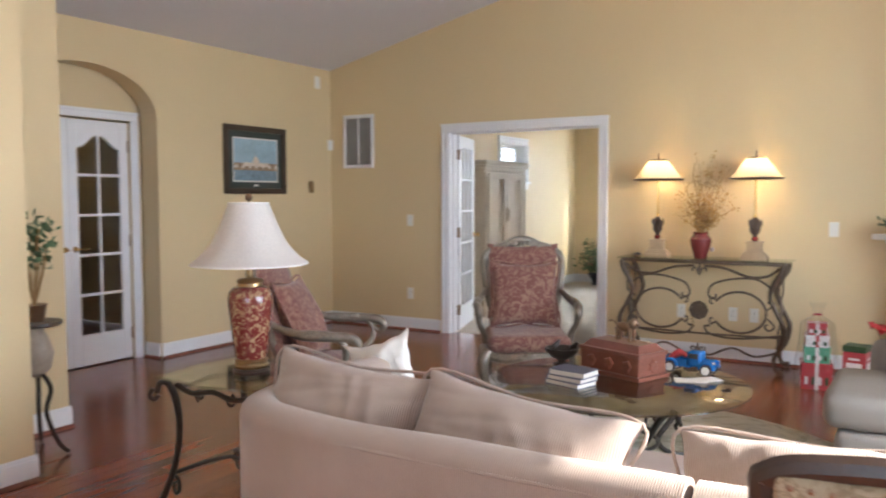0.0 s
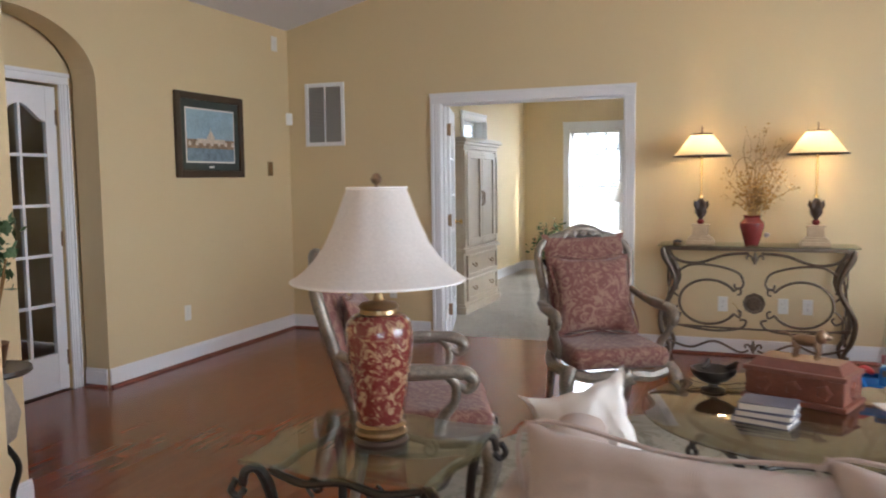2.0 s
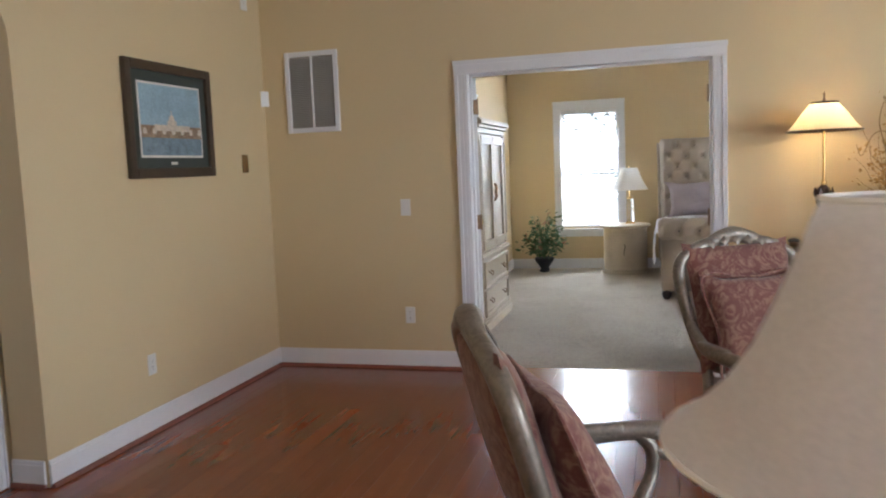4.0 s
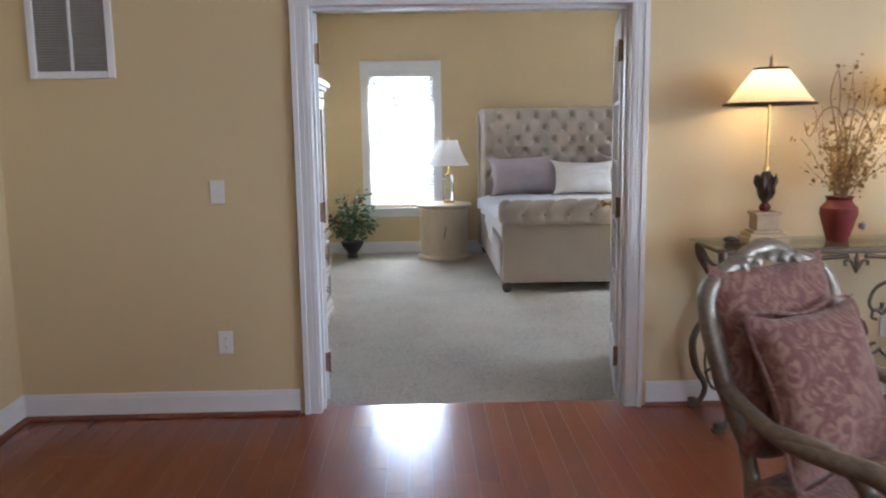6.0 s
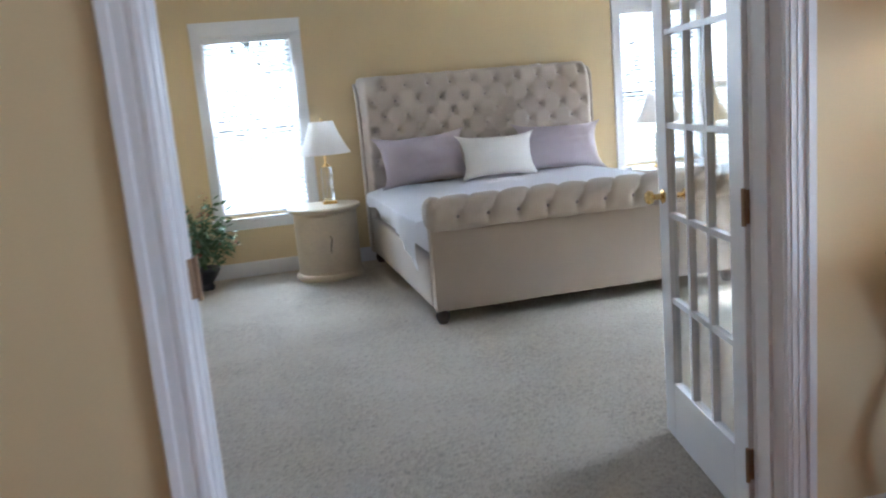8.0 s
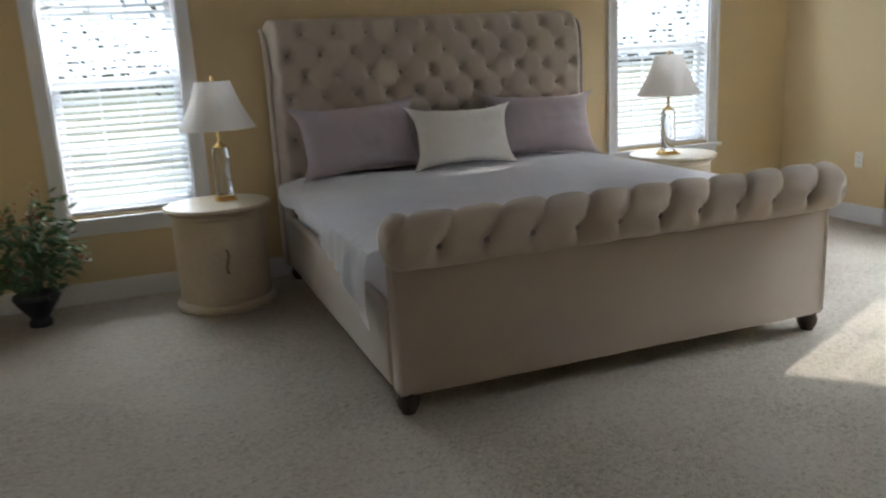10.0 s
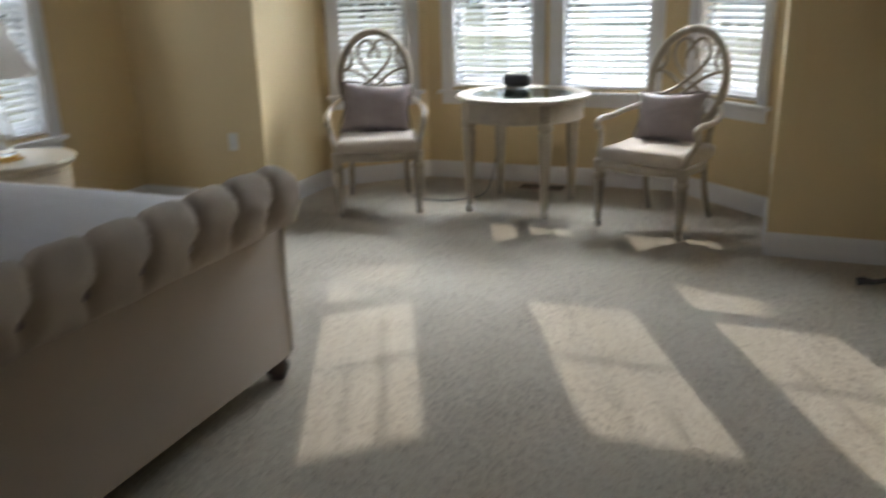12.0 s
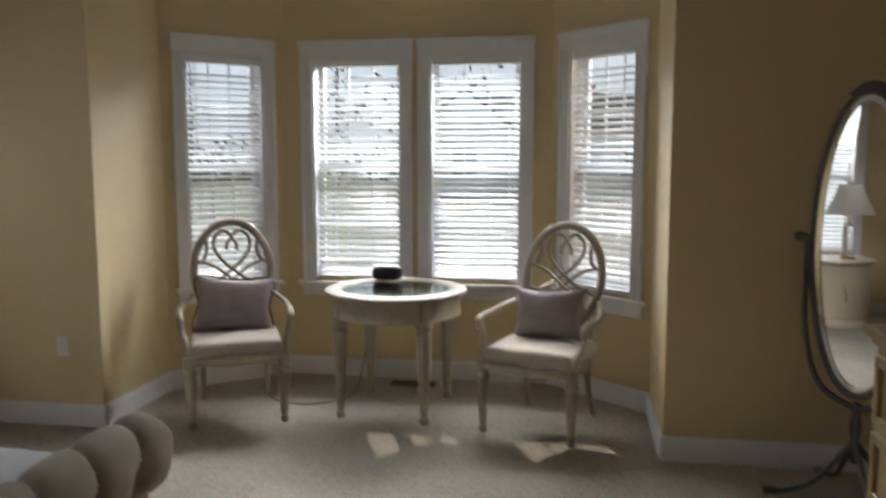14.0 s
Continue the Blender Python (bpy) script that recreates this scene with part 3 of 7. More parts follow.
def window(num, p0, p1, s0, s1, z0, z1, tilt=30, blinds=True, head=0.115, cols=2):
    m = wall_pose(p0, p1)
    ob = thing("window_%d" % num, "white double-hung window with moulded casing", "window", m, kind="structure")
    casing(ob, s0, s1, z0 - 0.02, z1, 0.085, 0, -1, head)
    part("window_sill", boxes((s0 - 0.11, -0.05, z0 - 0.045, s1 + 0.11, 0.06, z0 - 0.018), bevel=0.005), TRIM, ob, smooth=False)
    part("apron", boxes((s0 - 0.085, -0.018, z0 - 0.125, s1 + 0.085, -0.001, z0 - 0.046), bevel=0.003, seg=1), TRIM, ob, smooth=False)
    part("jamb_lining", boxes((s0, 0, z0, s0 + 0.012, 0.15, z1), (s1 - 0.012, 0, z0, s1, 0.15, z1), (s0 + 0.012, 0, z1 - 0.012, s1 - 0.012, 0.15, z1), (s0 + 0.012, 0.06, z0 - 0.01, s1 - 0.012, 0.15, z0 + 0.012)), TRIM, ob, smooth=False)
    zm = (z0 + z1) / 2
    for nm, a, b, y in (("lower_sash", z0 + 0.012, zm + 0.02, 0.085), ("upper_sash", zm - 0.02, z1 - 0.012, 0.118)):
        l, r = s0 + 0.012, s1 - 0.012
        sash = part(nm, boxes((l, y, a, l + 0.04, y + 0.03, b), (r - 0.04, y, a, r, y + 0.03, b), (l + 0.04, y, a, r - 0.04, y + 0.03, a + 0.045), (l + 0.04, y, b - 0.04, r - 0.04, y + 0.03, b)), TRIM, ob, smooth=False)
        pn = part("pane", boxes((l + 0.04, y + 0.013, a + 0.045, r - 0.04, y + 0.016, b - 0.04)), PANE, sash, smooth=False)
        pn.visible_shadow = False
        for k in range(1, cols + 1):
            x = l + 0.04 + (r - l - 0.08) * k / (cols + 1)
            part("muntin", boxes((x - 0.006, y + 0.008, a + 0.045, x + 0.006, y + 0.022, b - 0.04)), TRIM, sash, smooth=False)
        zc = (a + b) / 2
        part("muntin", boxes((l + 0.04, y + 0.007, zc - 0.006, r - 0.04, y + 0.023, zc + 0.006)), TRIM, sash, smooth=False)
    if not blinds:
        return ob
    bl = thing("window_blind", "white horizontal slatted blind, lowered with open slats", "window blind", m, group="window blinds")
    part("headrail", boxes((s0 + 0.016, 0.01, z1 - 0.06, s1 - 0.016, 0.06, z1 - 0.014), bevel=0.004), TRIM, bl, smooth=False)
    part("bottom_rail", boxes((s0 + 0.018, 0.012, z0 + 0.004, s1 - 0.018, 0.06, z0 + 0.022), bevel=0.004), TRIM, bl, smooth=False)
    me = slat_mesh(s1 - s0 - 0.04)
    step = 0.0425
    n = int((z1 - z0 - 0.10) / step)
    for i in range(n):
        sl = new("slat", me)
        sl.parent = bl
        sl.matrix_basis = pose(s0 + 0.02, 0.036, z0 + 0.045 + i * step, tilt + 1.3 * math.sin(i * 12.9))
    for f in (0.16, 0.84):
        x = s0 + (s1 - s0) * f
        part("ladder_cord", boxes((x - 0.001, 0.009, z0 + 0.02, x + 0.001, 0.011, z1 - 0.06), (x - 0.001, 0.061, z0 + 0.02, x + 0.001, 0.063, z1 - 0.06)), PLASTIC, bl, smooth=False)
    part("tilt_wand", tube([(s0 + 0.07, 0.004, z1 - 0.06), (s0 + 0.072, 0.002, z1 - 0.6)], 0.004, 6, 1), PLASTIC, bl)
    return ob


window(1, (-0.9, 5.41), (5.58, 5.41), 0.84, 1.60, 0.55, 2.10)
window(2, (-0.9, 5.41), (5.58, 5.41), 4.72, 5.56, 0.62, 2.13)
window(3, *BAY[0], *BAY_OPEN[0][0])
window(4, *BAY[1], *BAY_OPEN[1][0])
window(5, *BAY[1], *BAY_OPEN[1][1])
window(6, *BAY[2], *BAY_OPEN[2][0])
window(7, (-0.75, 0.13), (-0.75, 5.41), 2.53, 3.29, 1.62, 2.12, blinds=False, head=0.09)
for k, (a, b, s0, s1, top) in enumerate((((7.25, -1.3), (7.25, -9.2), 1.3, 4.6, 3.25), ((7.25, -9.2), (0.2, -9.2), 1.35, 3.95, 2.7))):
    window(8 + k, a, b, s0, s1, 0.5, top, blinds=False, cols=3)

# double door: casings, lining and leaves
dc = thing("door_1", "white moulded casing of the wide double doorway", "door", kind="structure")
casing(dc, 0.0, 1.565, 0.0, 2.035, 0.09, -0.001, -1)
casing(dc, 0.0, 1.565, 0.0, 2.035, 0.09, 0.131, 1)
part("jamb", boxes((-0.02, -0.001, 0, 0.0, 0.131, 2.055), (1.565, -0.001, 0, 1.585, 0.131, 2.055), (0, -0.001, 2.035, 1.565, 0.131, 2.055), (0, 0.05, 2.02, 1.565, 0.085, 2.035), (0.0, 0.05, 0, 0.012, 0.085, 2.03), (1.553, 0.05, 0, 1.565, 0.085, 2.03)), TRIM, dc, smooth=False)


def french_leaf(name, label, w, h, cols, rows, m, side, arched=False):
    """A glazed leaf: hinge edge at x = 0, free edge at x = w."""
    ob = thing(name, label, "door", m)
    st, bot, top = (0.105, 0.24, 0.12) if not arched else (0.085, 0.26, 0.12)
    t = 0.0175
    for a, b in ((0, st), (w - st, w)):
        part("stile", boxes((a, -t, 0.008, b, t, h), bevel=0.003, seg=1), TRIM, ob, smooth=False)
    part("bottom_rail", boxes((st, -t, 0.008, w - st, t, bot), bevel=0.002, seg=1), TRIM, ob, smooth=False)
    if arched:
        bm = bmesh.new()
        n = 14
        prev = None
        for i in range(n + 1):
            f = i / n
            x = st + (w - 2 * st) * f
            z = h - top - 0.11 * (0.5 + 0.5 * math.cos(2 * math.pi * f)) ** 1.0
            q = [bm.verts.new(p) for p in ((x, -t, z), (x, -t, h), (x, t, z), (x, t, h))]
            if prev:
                bm.faces.new((prev[0], q[0], q[1], prev[1])), bm.faces.new((prev[2], prev[3], q[3], q[2])), bm.faces.new((prev[0], prev[2], q[2], q[0])), bm.faces.new((prev[1], q[1], q[3], prev[3]))
            prev = q
        part("top_rail", bm, TRIM, ob, smooth=False)
    else:
        part("top_rail", boxes((st, -t, h - top, w - st, t, h), bevel=0.002, seg=1), TRIM, ob, smooth=False)
    gw, gh = (w - 2 * st) / cols, (h - top - bot) / rows
    for k in range(1, cols):
        x = st + k * gw
        part("muntin", boxes((x - 0.010, -0.013, bot, x + 0.010, 0.013, h - top + 0.001)), TRIM, ob, smooth=False)
    for k in range(1, rows):
        z = bot + k * gh
        part("muntin", boxes((st, -0.012, z - 0.010, w - st, 0.012, z + 0.010)), TRIM, ob, smooth=False)
    pane = to_mesh(boxes((0.004, -0.002, 0.004, gw - 0.004, 0.002, gh - 0.004)), "pane", PANE)
    for i in range(cols):
        for j in range(rows):
            p = new("pane", pane)
            p.parent, p.visible_shadow = ob, False
            p.matrix_basis = pose(st + i * gw, 0, bot + j * gh)
    for s in (1, -1):
        if arched:
            y = s * t
            part("door_handle", tube([(w - 0.045, y, 0.97), (w - 0.045, y + s * 0.045, 0.97), (w - 0.07, y + s * 0.052, 0.972), (w - 0.11, y + s * 0.050, 0.966), (w - 0.15, y + s * 0.048, 0.972)], [0.011, 0.010, 0.009, 0.008, 0.007], 8, 5), BRASS, ob, "polished brass lever")
            part("rose_plate", lathe([(0, 0), (0.024, 0), (0.022, 0.006), (0, 0.008)], 16), BRASS, ob).matrix_basis = pose(w - 0.045, y, 0.97, -90 * s)
            continue
        part("door_handle", lathe([(0.0, 0), (0.026, 0), (0.028, 0.006), (0.012, 0.012), (0.010, 0.035), (0.024, 0.045), (0.027, 0.058), (0.018, 0.070), (0.0, 0.072)], 16), BRASS, ob, "polished brass knob").matrix_basis = pose(w - 0.06, s * t, 0.97, -90 * s)
    for z in (0.22, 1.02, 1.82):
        part("hinge", boxes((-0.008, -0.022, z - 0.05, 0.012, 0.022, z + 0.05), bevel=0.002, seg=1), BRONZE, ob, "bronze butt hinge", smooth=False)
        part("hinge_pin", lathe([(0.007, z - 0.055), (0.007, z + 0.055)], 10, at=(-0.008, -0.022 * side, 0)), BRONZE, ob)
    return ob


french_leaf("french_door", "white glazed french door leaf standing open on the carpet", 0.775, 2.02, 3, 5, pose(0.004, 0.155, 0.004, 0, 0, 107), 1)
french_leaf("french_door", "white glazed french door leaf standing open on the carpet", 0.775, 2.02, 3, 5, pose(1.572, 0.155, 0.004, 0, 0, 79), -1)
jc = thing("door_2", "white casing of the glazed doors in the arch", "door", pose(-1.75, -3.60, 0, 0, 0, 90), kind="structure")
casing(jc, 0.0, 1.15, 0.0, 2.04, 0.075, -0.001, -1)
french_leaf("glazed_door", "closed white glazed hall door with an arched top light", 0.57, 2.02, 2, 5, pose(-1.785, -2.455, 0.004, 0, 0, -90), 1, True)
french_leaf("glazed_door", "closed white glazed hall door with an arched top light", 0.57, 2.02, 2, 5, pose(-1.785, -3.595, 0.004, 0, 0, 90), -1, True)

# ---- living room things ----
def end_table():
    ob = thing("end_table", "glass-topped end table on dark scrolled iron legs", "side table", pose(1.505, -4.41, 0))
    hx, hy = 0.30, 0.27
    bm = bmesh.new()
    out = []
    for k in range(4):
        sx, sy = ((1, 1), (-1, 1), (-1, -1), (1, -1))[k]
        nx, ny = ((-1, 1), (-1, -1), (1, -1), (1, 1))[k]
        out.append((sx * hx, sy * hy))
        for f in (0.12, 0.3, 0.5, 0.7, 0.88):
            x, y = sx * hx + (nx - sx) * hx * f, sy * hy + (ny - sy) * hy * f
            bow = 0.030 * math.sin(math.pi * f) ** 2 - 0.022 * math.sin(math.pi * 2 * min(f, 1 - f)) ** 2 * (1 if abs(f - 0.5) > 0.1 else 0)
            if nx == sx:
                x += bow * sx
            else:
                y += bow * sy
            out.append((x, y))
    lo = [bm.verts.new((x, y, 0.598)) for x, y in out]
    hi = [bm.verts.new((x, y, 0.610)) for x, y in out]
    bm.faces.new(lo[::-1]), bm.faces.new(hi)
    for i in range(len(out)):
        j = (i + 1) % len(out)
        bm.faces.new((lo[i], lo[j], hi[j], hi[i]))
    g = part("glass_top", bm, TABLEGLASS, ob, "clear bevelled glass with a green edge", smooth=False)
    g.visible_shadow = False
    for sx in (1, -1):
        for sy in (1, -1):
            x, y = sx * 0.245, sy * 0.215
            pts = [(x * 1.20, y * 1.20, 0.535), (x * 1.17, y * 1.17, 0.575), (x * 1.06, y * 1.06, 0.575), (x * 0.96, y * 0.96, 0.50), (x * 0.92, y * 0.92, 0.36), (x * 1.0, y * 1.0, 0.2), (x * 1.16, y * 1.16, 0.06), (x * 1.22, y * 1.22, 0.02), (x * 1.15, y * 1.15, 0.014)]
            leg = part("leg", tube(pts, [0.012, 0.014, 0.017, 0.015, 0.014, 0.016, 0.012], 8, 6), DARKIRON, ob)
            part("scroll", tube([(x * 1.25, y * 1.25, 0.555), (x * 1.30, y * 1.30, 0.525), (x * 1.24, y * 1.24, 0.505), (x * 1.18, y * 1.18, 0.525)], 0.010, 8), DARKIRON, leg)
            part("scroll", tube([(p[0] * 0.55 + x * 0.75, y * 0.9, p[2]) for p in scroll((x * 0.6, 0, 0.10), 0.055, 1.3, 1.2)], 0.008, 6, 2), DARKIRON, leg)
    for sx in (1, -1):
        part("apron_rail", tube([(sx * 0.235, -0.20, 0.565), (sx * 0.25, -0.1, 0.548), (sx * 0.245, 0, 0.56), (sx * 0.25, 0.1, 0.548), (sx * 0.235, 0.20, 0.565)], 0.012, 8), DARKIRON, ob)
    for sy in (1, -1):
        part("apron_rail", tube([(-0.235, sy * 0.20, 0.565), (-0.12, sy * 0.215, 0.545), (0, sy * 0.21, 0.562), (0.12, sy * 0.215, 0.545), (0.235, sy * 0.20, 0.565)], 0.012, 8), DARKIRON, ob)
        for sx in (1, -1):
            part("scroll", tube(scroll((sx * 0.09, sy * 0.20, 0.535), 0.03, 1.2, 0 if sx > 0 else math.pi), 0.006, 6, 2), DARKIRON, ob)
    part("stretcher", tube([(-0.30, -0.2, 0.15), (-0.1, -0.05, 0.22), (0, 0, 0.2), (0.1, 0.05, 0.22), (0.30, 0.2, 0.15)], 0.009, 8), DARKIRON, ob)
    part("stretcher", tube([(0.30, -0.2, 0.15), (0.1, -0.05, 0.22), (0, 0, 0.2), (-0.1, 0.05, 0.22), (-0.30, 0.2, 0.15)], 0.009, 8), DARKIRON, ob)


end_table()


def ceramic_lamp():
    ob = thing("table_lamp", "red and gold porcelain jar lamp with white bell shade", "table lamp", pose(1.52, -4.405, 0.611))
    part("foot", lathe([(0.0, 0), (0.080, 0), (0.083, 0.012), (0.072, 0.022), (0.0, 0.023)], 36), BLACKWOOD, ob, "black turned foot")
    part("collar", lathe([(0.060, 0.022), (0.075, 0.026), (0.078, 0.036), (0.071, 0.042), (0.070, 0.052), (0.074, 0.058), (0.066, 0.066), (0.050, 0.066)], 36), ANTIQUE, ob, "gold banded collar")
    part("jar", lathe([(0.062, 0.062), (0.070, 0.074), (0.078, 0.13), (0.090, 0.22), (0.099, 0.30), (0.100, 0.335), (0.095, 0.362), (0.078, 0.382), (0.056, 0.388), (0.0, 0.388)], 44), PORCELAIN, ob, "crimson porcelain with gold flowers")
    part("cap", lathe([(0.050, 0.384), (0.057, 0.390), (0.055, 0.402), (0.060, 0.410), (0.050, 0.420), (0.018, 0.426), (0.013, 0.440), (0.013, 0.50), (0.0, 0.50)], 32), ANTIQUE, ob, "aged brass cap and stem")
    prof = [(0.252, 0.486), (0.253, 0.491), (0.220, 0.514), (0.185, 0.550), (0.155, 0.592), (0.128, 0.650), (0.105, 0.708), (0.088, 0.752), (0.086, 0.756)]
    part("shade", open_lathe(prof, 64, ripple=0.012, lobes=8), CLOTHSHADE, ob, "white silk bell shade with eight panels")
    for z, r in ((0.487, 0.254), (0.755, 0.087)):
        part("binding", tube([(r * math.cos(2 * math.pi * i / 32), r * math.sin(2 * math.pi * i / 32), z) for i in range(32)], 0.004, 6, 1, True, raw=True), SHADE, ob)
    part("finial", lathe([(0.004, 0.75), (0.005, 0.765), (0.014, 0.772), (0.017, 0.783), (0.010, 0.795), (0.0, 0.80)], 14), BRONZE, ob)


def open_lathe(profile, n=48, **kw):
    """A turned sheet with no caps."""
    bm = lathe(profile, n, **kw)
    bmesh.ops.delete(bm, geom=[f for f in bm.faces if len(f.verts) > 4], context="FACES")
    return bm


def sweep_wall(path, t, z0, z1, rnd=0.06, steps=8):
    """An upholstered wall along a path on the floor, with a rounded top."""
    P = curve_points(path, steps)
    prof = [(-t, z0), (-t, z0 + (z1 - z0) * 0.4), (-t, z1 - rnd)]
    for k in range(1, 8):
        a = math.pi * k / 8
        prof.append((-t * math.cos(a), z1 - rnd + rnd * math.sin(a)))
    prof += [(t, z1 - rnd), (t, z0 + (z1 - z0) * 0.4), (t, z0)]
    bm = bmesh.new()
    rings = []
    for i, p in enumerate(P):
        d = (P[min(i + 1, len(P) - 1)] - P[max(i - 1, 0)]).normalized()
        s = Vector((-d.y, d.x, 0))
        w = 0.006 * noise.noise(p * 3)
        rings.append([bm.verts.new(Vector((p.x, p.y, 0)) + s * (u + w) + Vector((0, 0, z + (0.01 * noise.noise(p * 2.3) if z > z1 - 0.2 else 0)))) for u, z in prof])
    for a, b in zip(rings, rings[1:]):
        for k in range(len(prof) - 1):
            bm.faces.new((a[k], b[k], b[k + 1], a[k + 1]))
    bm.faces.new(rings[0]), bm.faces.new(rings[-1][::-1])
    return bm


def sofa(label, m, mirror=1, length=1.58):
    """A sofa section: back along y = 0, seat towards +y, one curved arm."""
    ob = thing("sofa", label, "sofa", m, group="sectional sofa")
    L = length
    path = [(0.06, 0.96), (0.045, 0.5), (0.07, 0.22), (0.17, 0.09), (0.36, 0.05), (0.8, 0.035), (L, 0.035)]
    part("back", sweep_wall([(x * mirror + (L if mirror < 0 else 0), y, 0) for x, y in path], 0.075, 0.05, 0.715), SOFA, ob, "curved upholstered back and arm")
    path2 = [(x * mirror + (L if mirror < 0 else 0), y - 0.07 * (y < 0.3), 0.66) for x, y in path[3:]]
    part("piping", tube(path2, 0.006, 6, 8), SOFA, ob)
    part("seat_base", soft_box(0.10, 0.10, 0.05, L - 0.02, 1.03, 0.30, 0.03, 3, 4), SOFA, ob)
    for k in range(2):
        a = 0.13 + k * (L - 0.17) / 2
        part("seat_cushion", soft_box(a, 0.16, 0.30, a + (L - 0.17) / 2 - 0.01, 1.06, 0.45, 0.05, 4, 6, 0.012, k), SOFA, ob)
    for x in (0.15, L - 0.1):
        for y in (0.12, 0.84):
            part("foot", boxes((x - 0.03, y - 0.03, 0, x + 0.03, y + 0.03, 0.06), bevel=0.006), BLACKWOOD, ob, smooth=False)
    return ob


sofa("beige corduroy sofa section with a curved arm", pose(2.03, -5.14, 0))
sofa("beige corduroy sofa section with a curved arm", pose(3.63, -5.14, 0), -1, 1.5)
for k, (x, y, z, w, h, t, rx, ry, rz) in enumerate(((2.40, -4.88, 0.625, 0.66, 0.42, 0.25, -24, 5, 3), (3.03, -4.88, 0.605, 0.72, 0.40, 0.25, -26, 6, -2), (3.90, -4.88, 0.590, 0.76, 0.40, 0.24, -34, -2, 2), (4.62, -4.88, 0.590, 0.70, 0.40, 0.24, -34, 2, -2))):
    pillow("sofa_cushion", "beige slouching back cushion with welted seam on the sofa", SOFA, w, h, t, pose(x, y, z, rx, ry, rz), k + 1, SOFA, wave=0.026, horn=0.03, n=48, puff=2.7)
pillow("throw_pillow", "cream throw pillow propped on the sofa", CREAM, 0.28, 0.30, 0.13, pose(2.10, -4.20, 0.625, -8, -18, 14), 11, wave=0.03, horn=0.16)


def coffee_table():
    ob = thing("coffee_table", "round glass coffee table on a scrolled iron base", "coffee table", pose(2.77, -3.10, 0.012))
    g = part("glass_top", lathe([(0.0, 0.430), (0.640, 0.430), (0.652, 0.434), (0.652, 0.440), (0.640, 0.444), (0.0, 0.444)], 80), SMOKEGLASS, ob, "round bevelled glass top")
    g.visible_shadow = False
    ring = [(0.47 * math.cos(2 * math.pi * i / 48), 0.47 * math.sin(2 * math.pi * i / 48), 0.412) for i in range(48)]
    part("rim", tube(ring, 0.012, 8, 1, True, raw=True), DARKIRON, ob)
    part("rim", tube([(x * 0.45, y * 0.45, 0.14) for x, y, z in ring], 0.010, 8, 1, True, raw=True), DARKIRON, ob)
    for k in range(4):
        a = math.pi / 4 + k * math.pi / 2
        c, s = math.cos(a), math.sin(a)
        prof = [(0.60, 0.385), (0.585, 0.415), (0.54, 0.418), (0.44, 0.36), (0.30, 0.20), (0.24, 0.12), (0.30, 0.05), (0.42, 0.02), (0.46, 0.012)]
        leg = part("leg", tube([(r * c, r * s, z) for r, z in prof], [0.011, 0.015, 0.016, 0.014, 0.014, 0.012], 8), DARKIRON, ob)
        part("scroll", tube([(r * c, r * s, z) for r, z in ((0.585, 0.40), (0.615, 0.385), (0.605, 0.355), (0.575, 0.365), (0.585, 0.383))], 0.009, 8), DARKIRON, leg)
        part("scroll", tube([(r * c, r * s, z) for r, z in ((0.42, 0.33), (0.36, 0.36), (0.31, 0.33), (0.33, 0.29), (0.37, 0.30))], 0.008, 8), DARKIRON, leg)


coffee_table()
TZ = 0.457


def keepsake_chest():
    ob = thing("wooden_chest", "carved mahogany keepsake chest on the glass table", "chest", pose(2.745, -2.92, TZ, 0, 0, -22))
    part("foot_plinth", boxes((-0.21, -0.125, 0, 0.21, 0.125, 0.022), bevel=0.006), MAHOG, ob, smooth=False)
    bm = boxes((-0.195, -0.11, 0.022, 0.195, 0.11, 0.12), bevel=0.005)
    part("body", bm, MAHOG, ob, smooth=False)
    for x in (-0.12, 0.0, 0.12):
        for s in (1, -1):
            part("carving", lathe([(0.0, 0), (0.030, 0), (0.026, 0.008), (0.012, 0.012), (0.0, 0.009)], 10, ripple=0.15, lobes=5), MAHOG, ob).matrix_basis = pose(x, s * 0.11, 0.07, -90 * s)
    for s in (1, -1):
        part("carving", lathe([(0.0, 0), (0.034, 0), (0.028, 0.010), (0.012, 0.014), (0.0, 0.010)], 12, ripple=0.15, lobes=6), MAHOG, ob).matrix_basis = pose(s * 0.195, 0.0, 0.07, 0, 90 * s)
    bm = boxes((-0.205, -0.12, 0.12, 0.205, 0.12, 0.14), bevel=0.005)
    v = [(-0.19, -0.105, 0.14), (0.19, -0.105, 0.14), (0.19, 0.105, 0.14), (-0.19, 0.105, 0.14), (-0.16, -0.07, 0.175), (0.16, -0.07, 0.175), (0.16, 0.07, 0.175), (-0.16, 0.07, 0.175)]
    q = [bm.verts.new(p) for p in v]
    for f in ((4, 5, 6, 7), (0, 1, 5, 4), (1, 2, 6, 5), (2, 3, 7, 6), (3, 0, 4, 7)):
        bm.faces.new([q[i] for i in f])
    part("lid", bm, mottled("rose_mahogany", (0.20, 0.078, 0.058), 0.3, scale=14, spread=0.25), ob, "reddish hipped lid", smooth=False)


keepsake_chest()


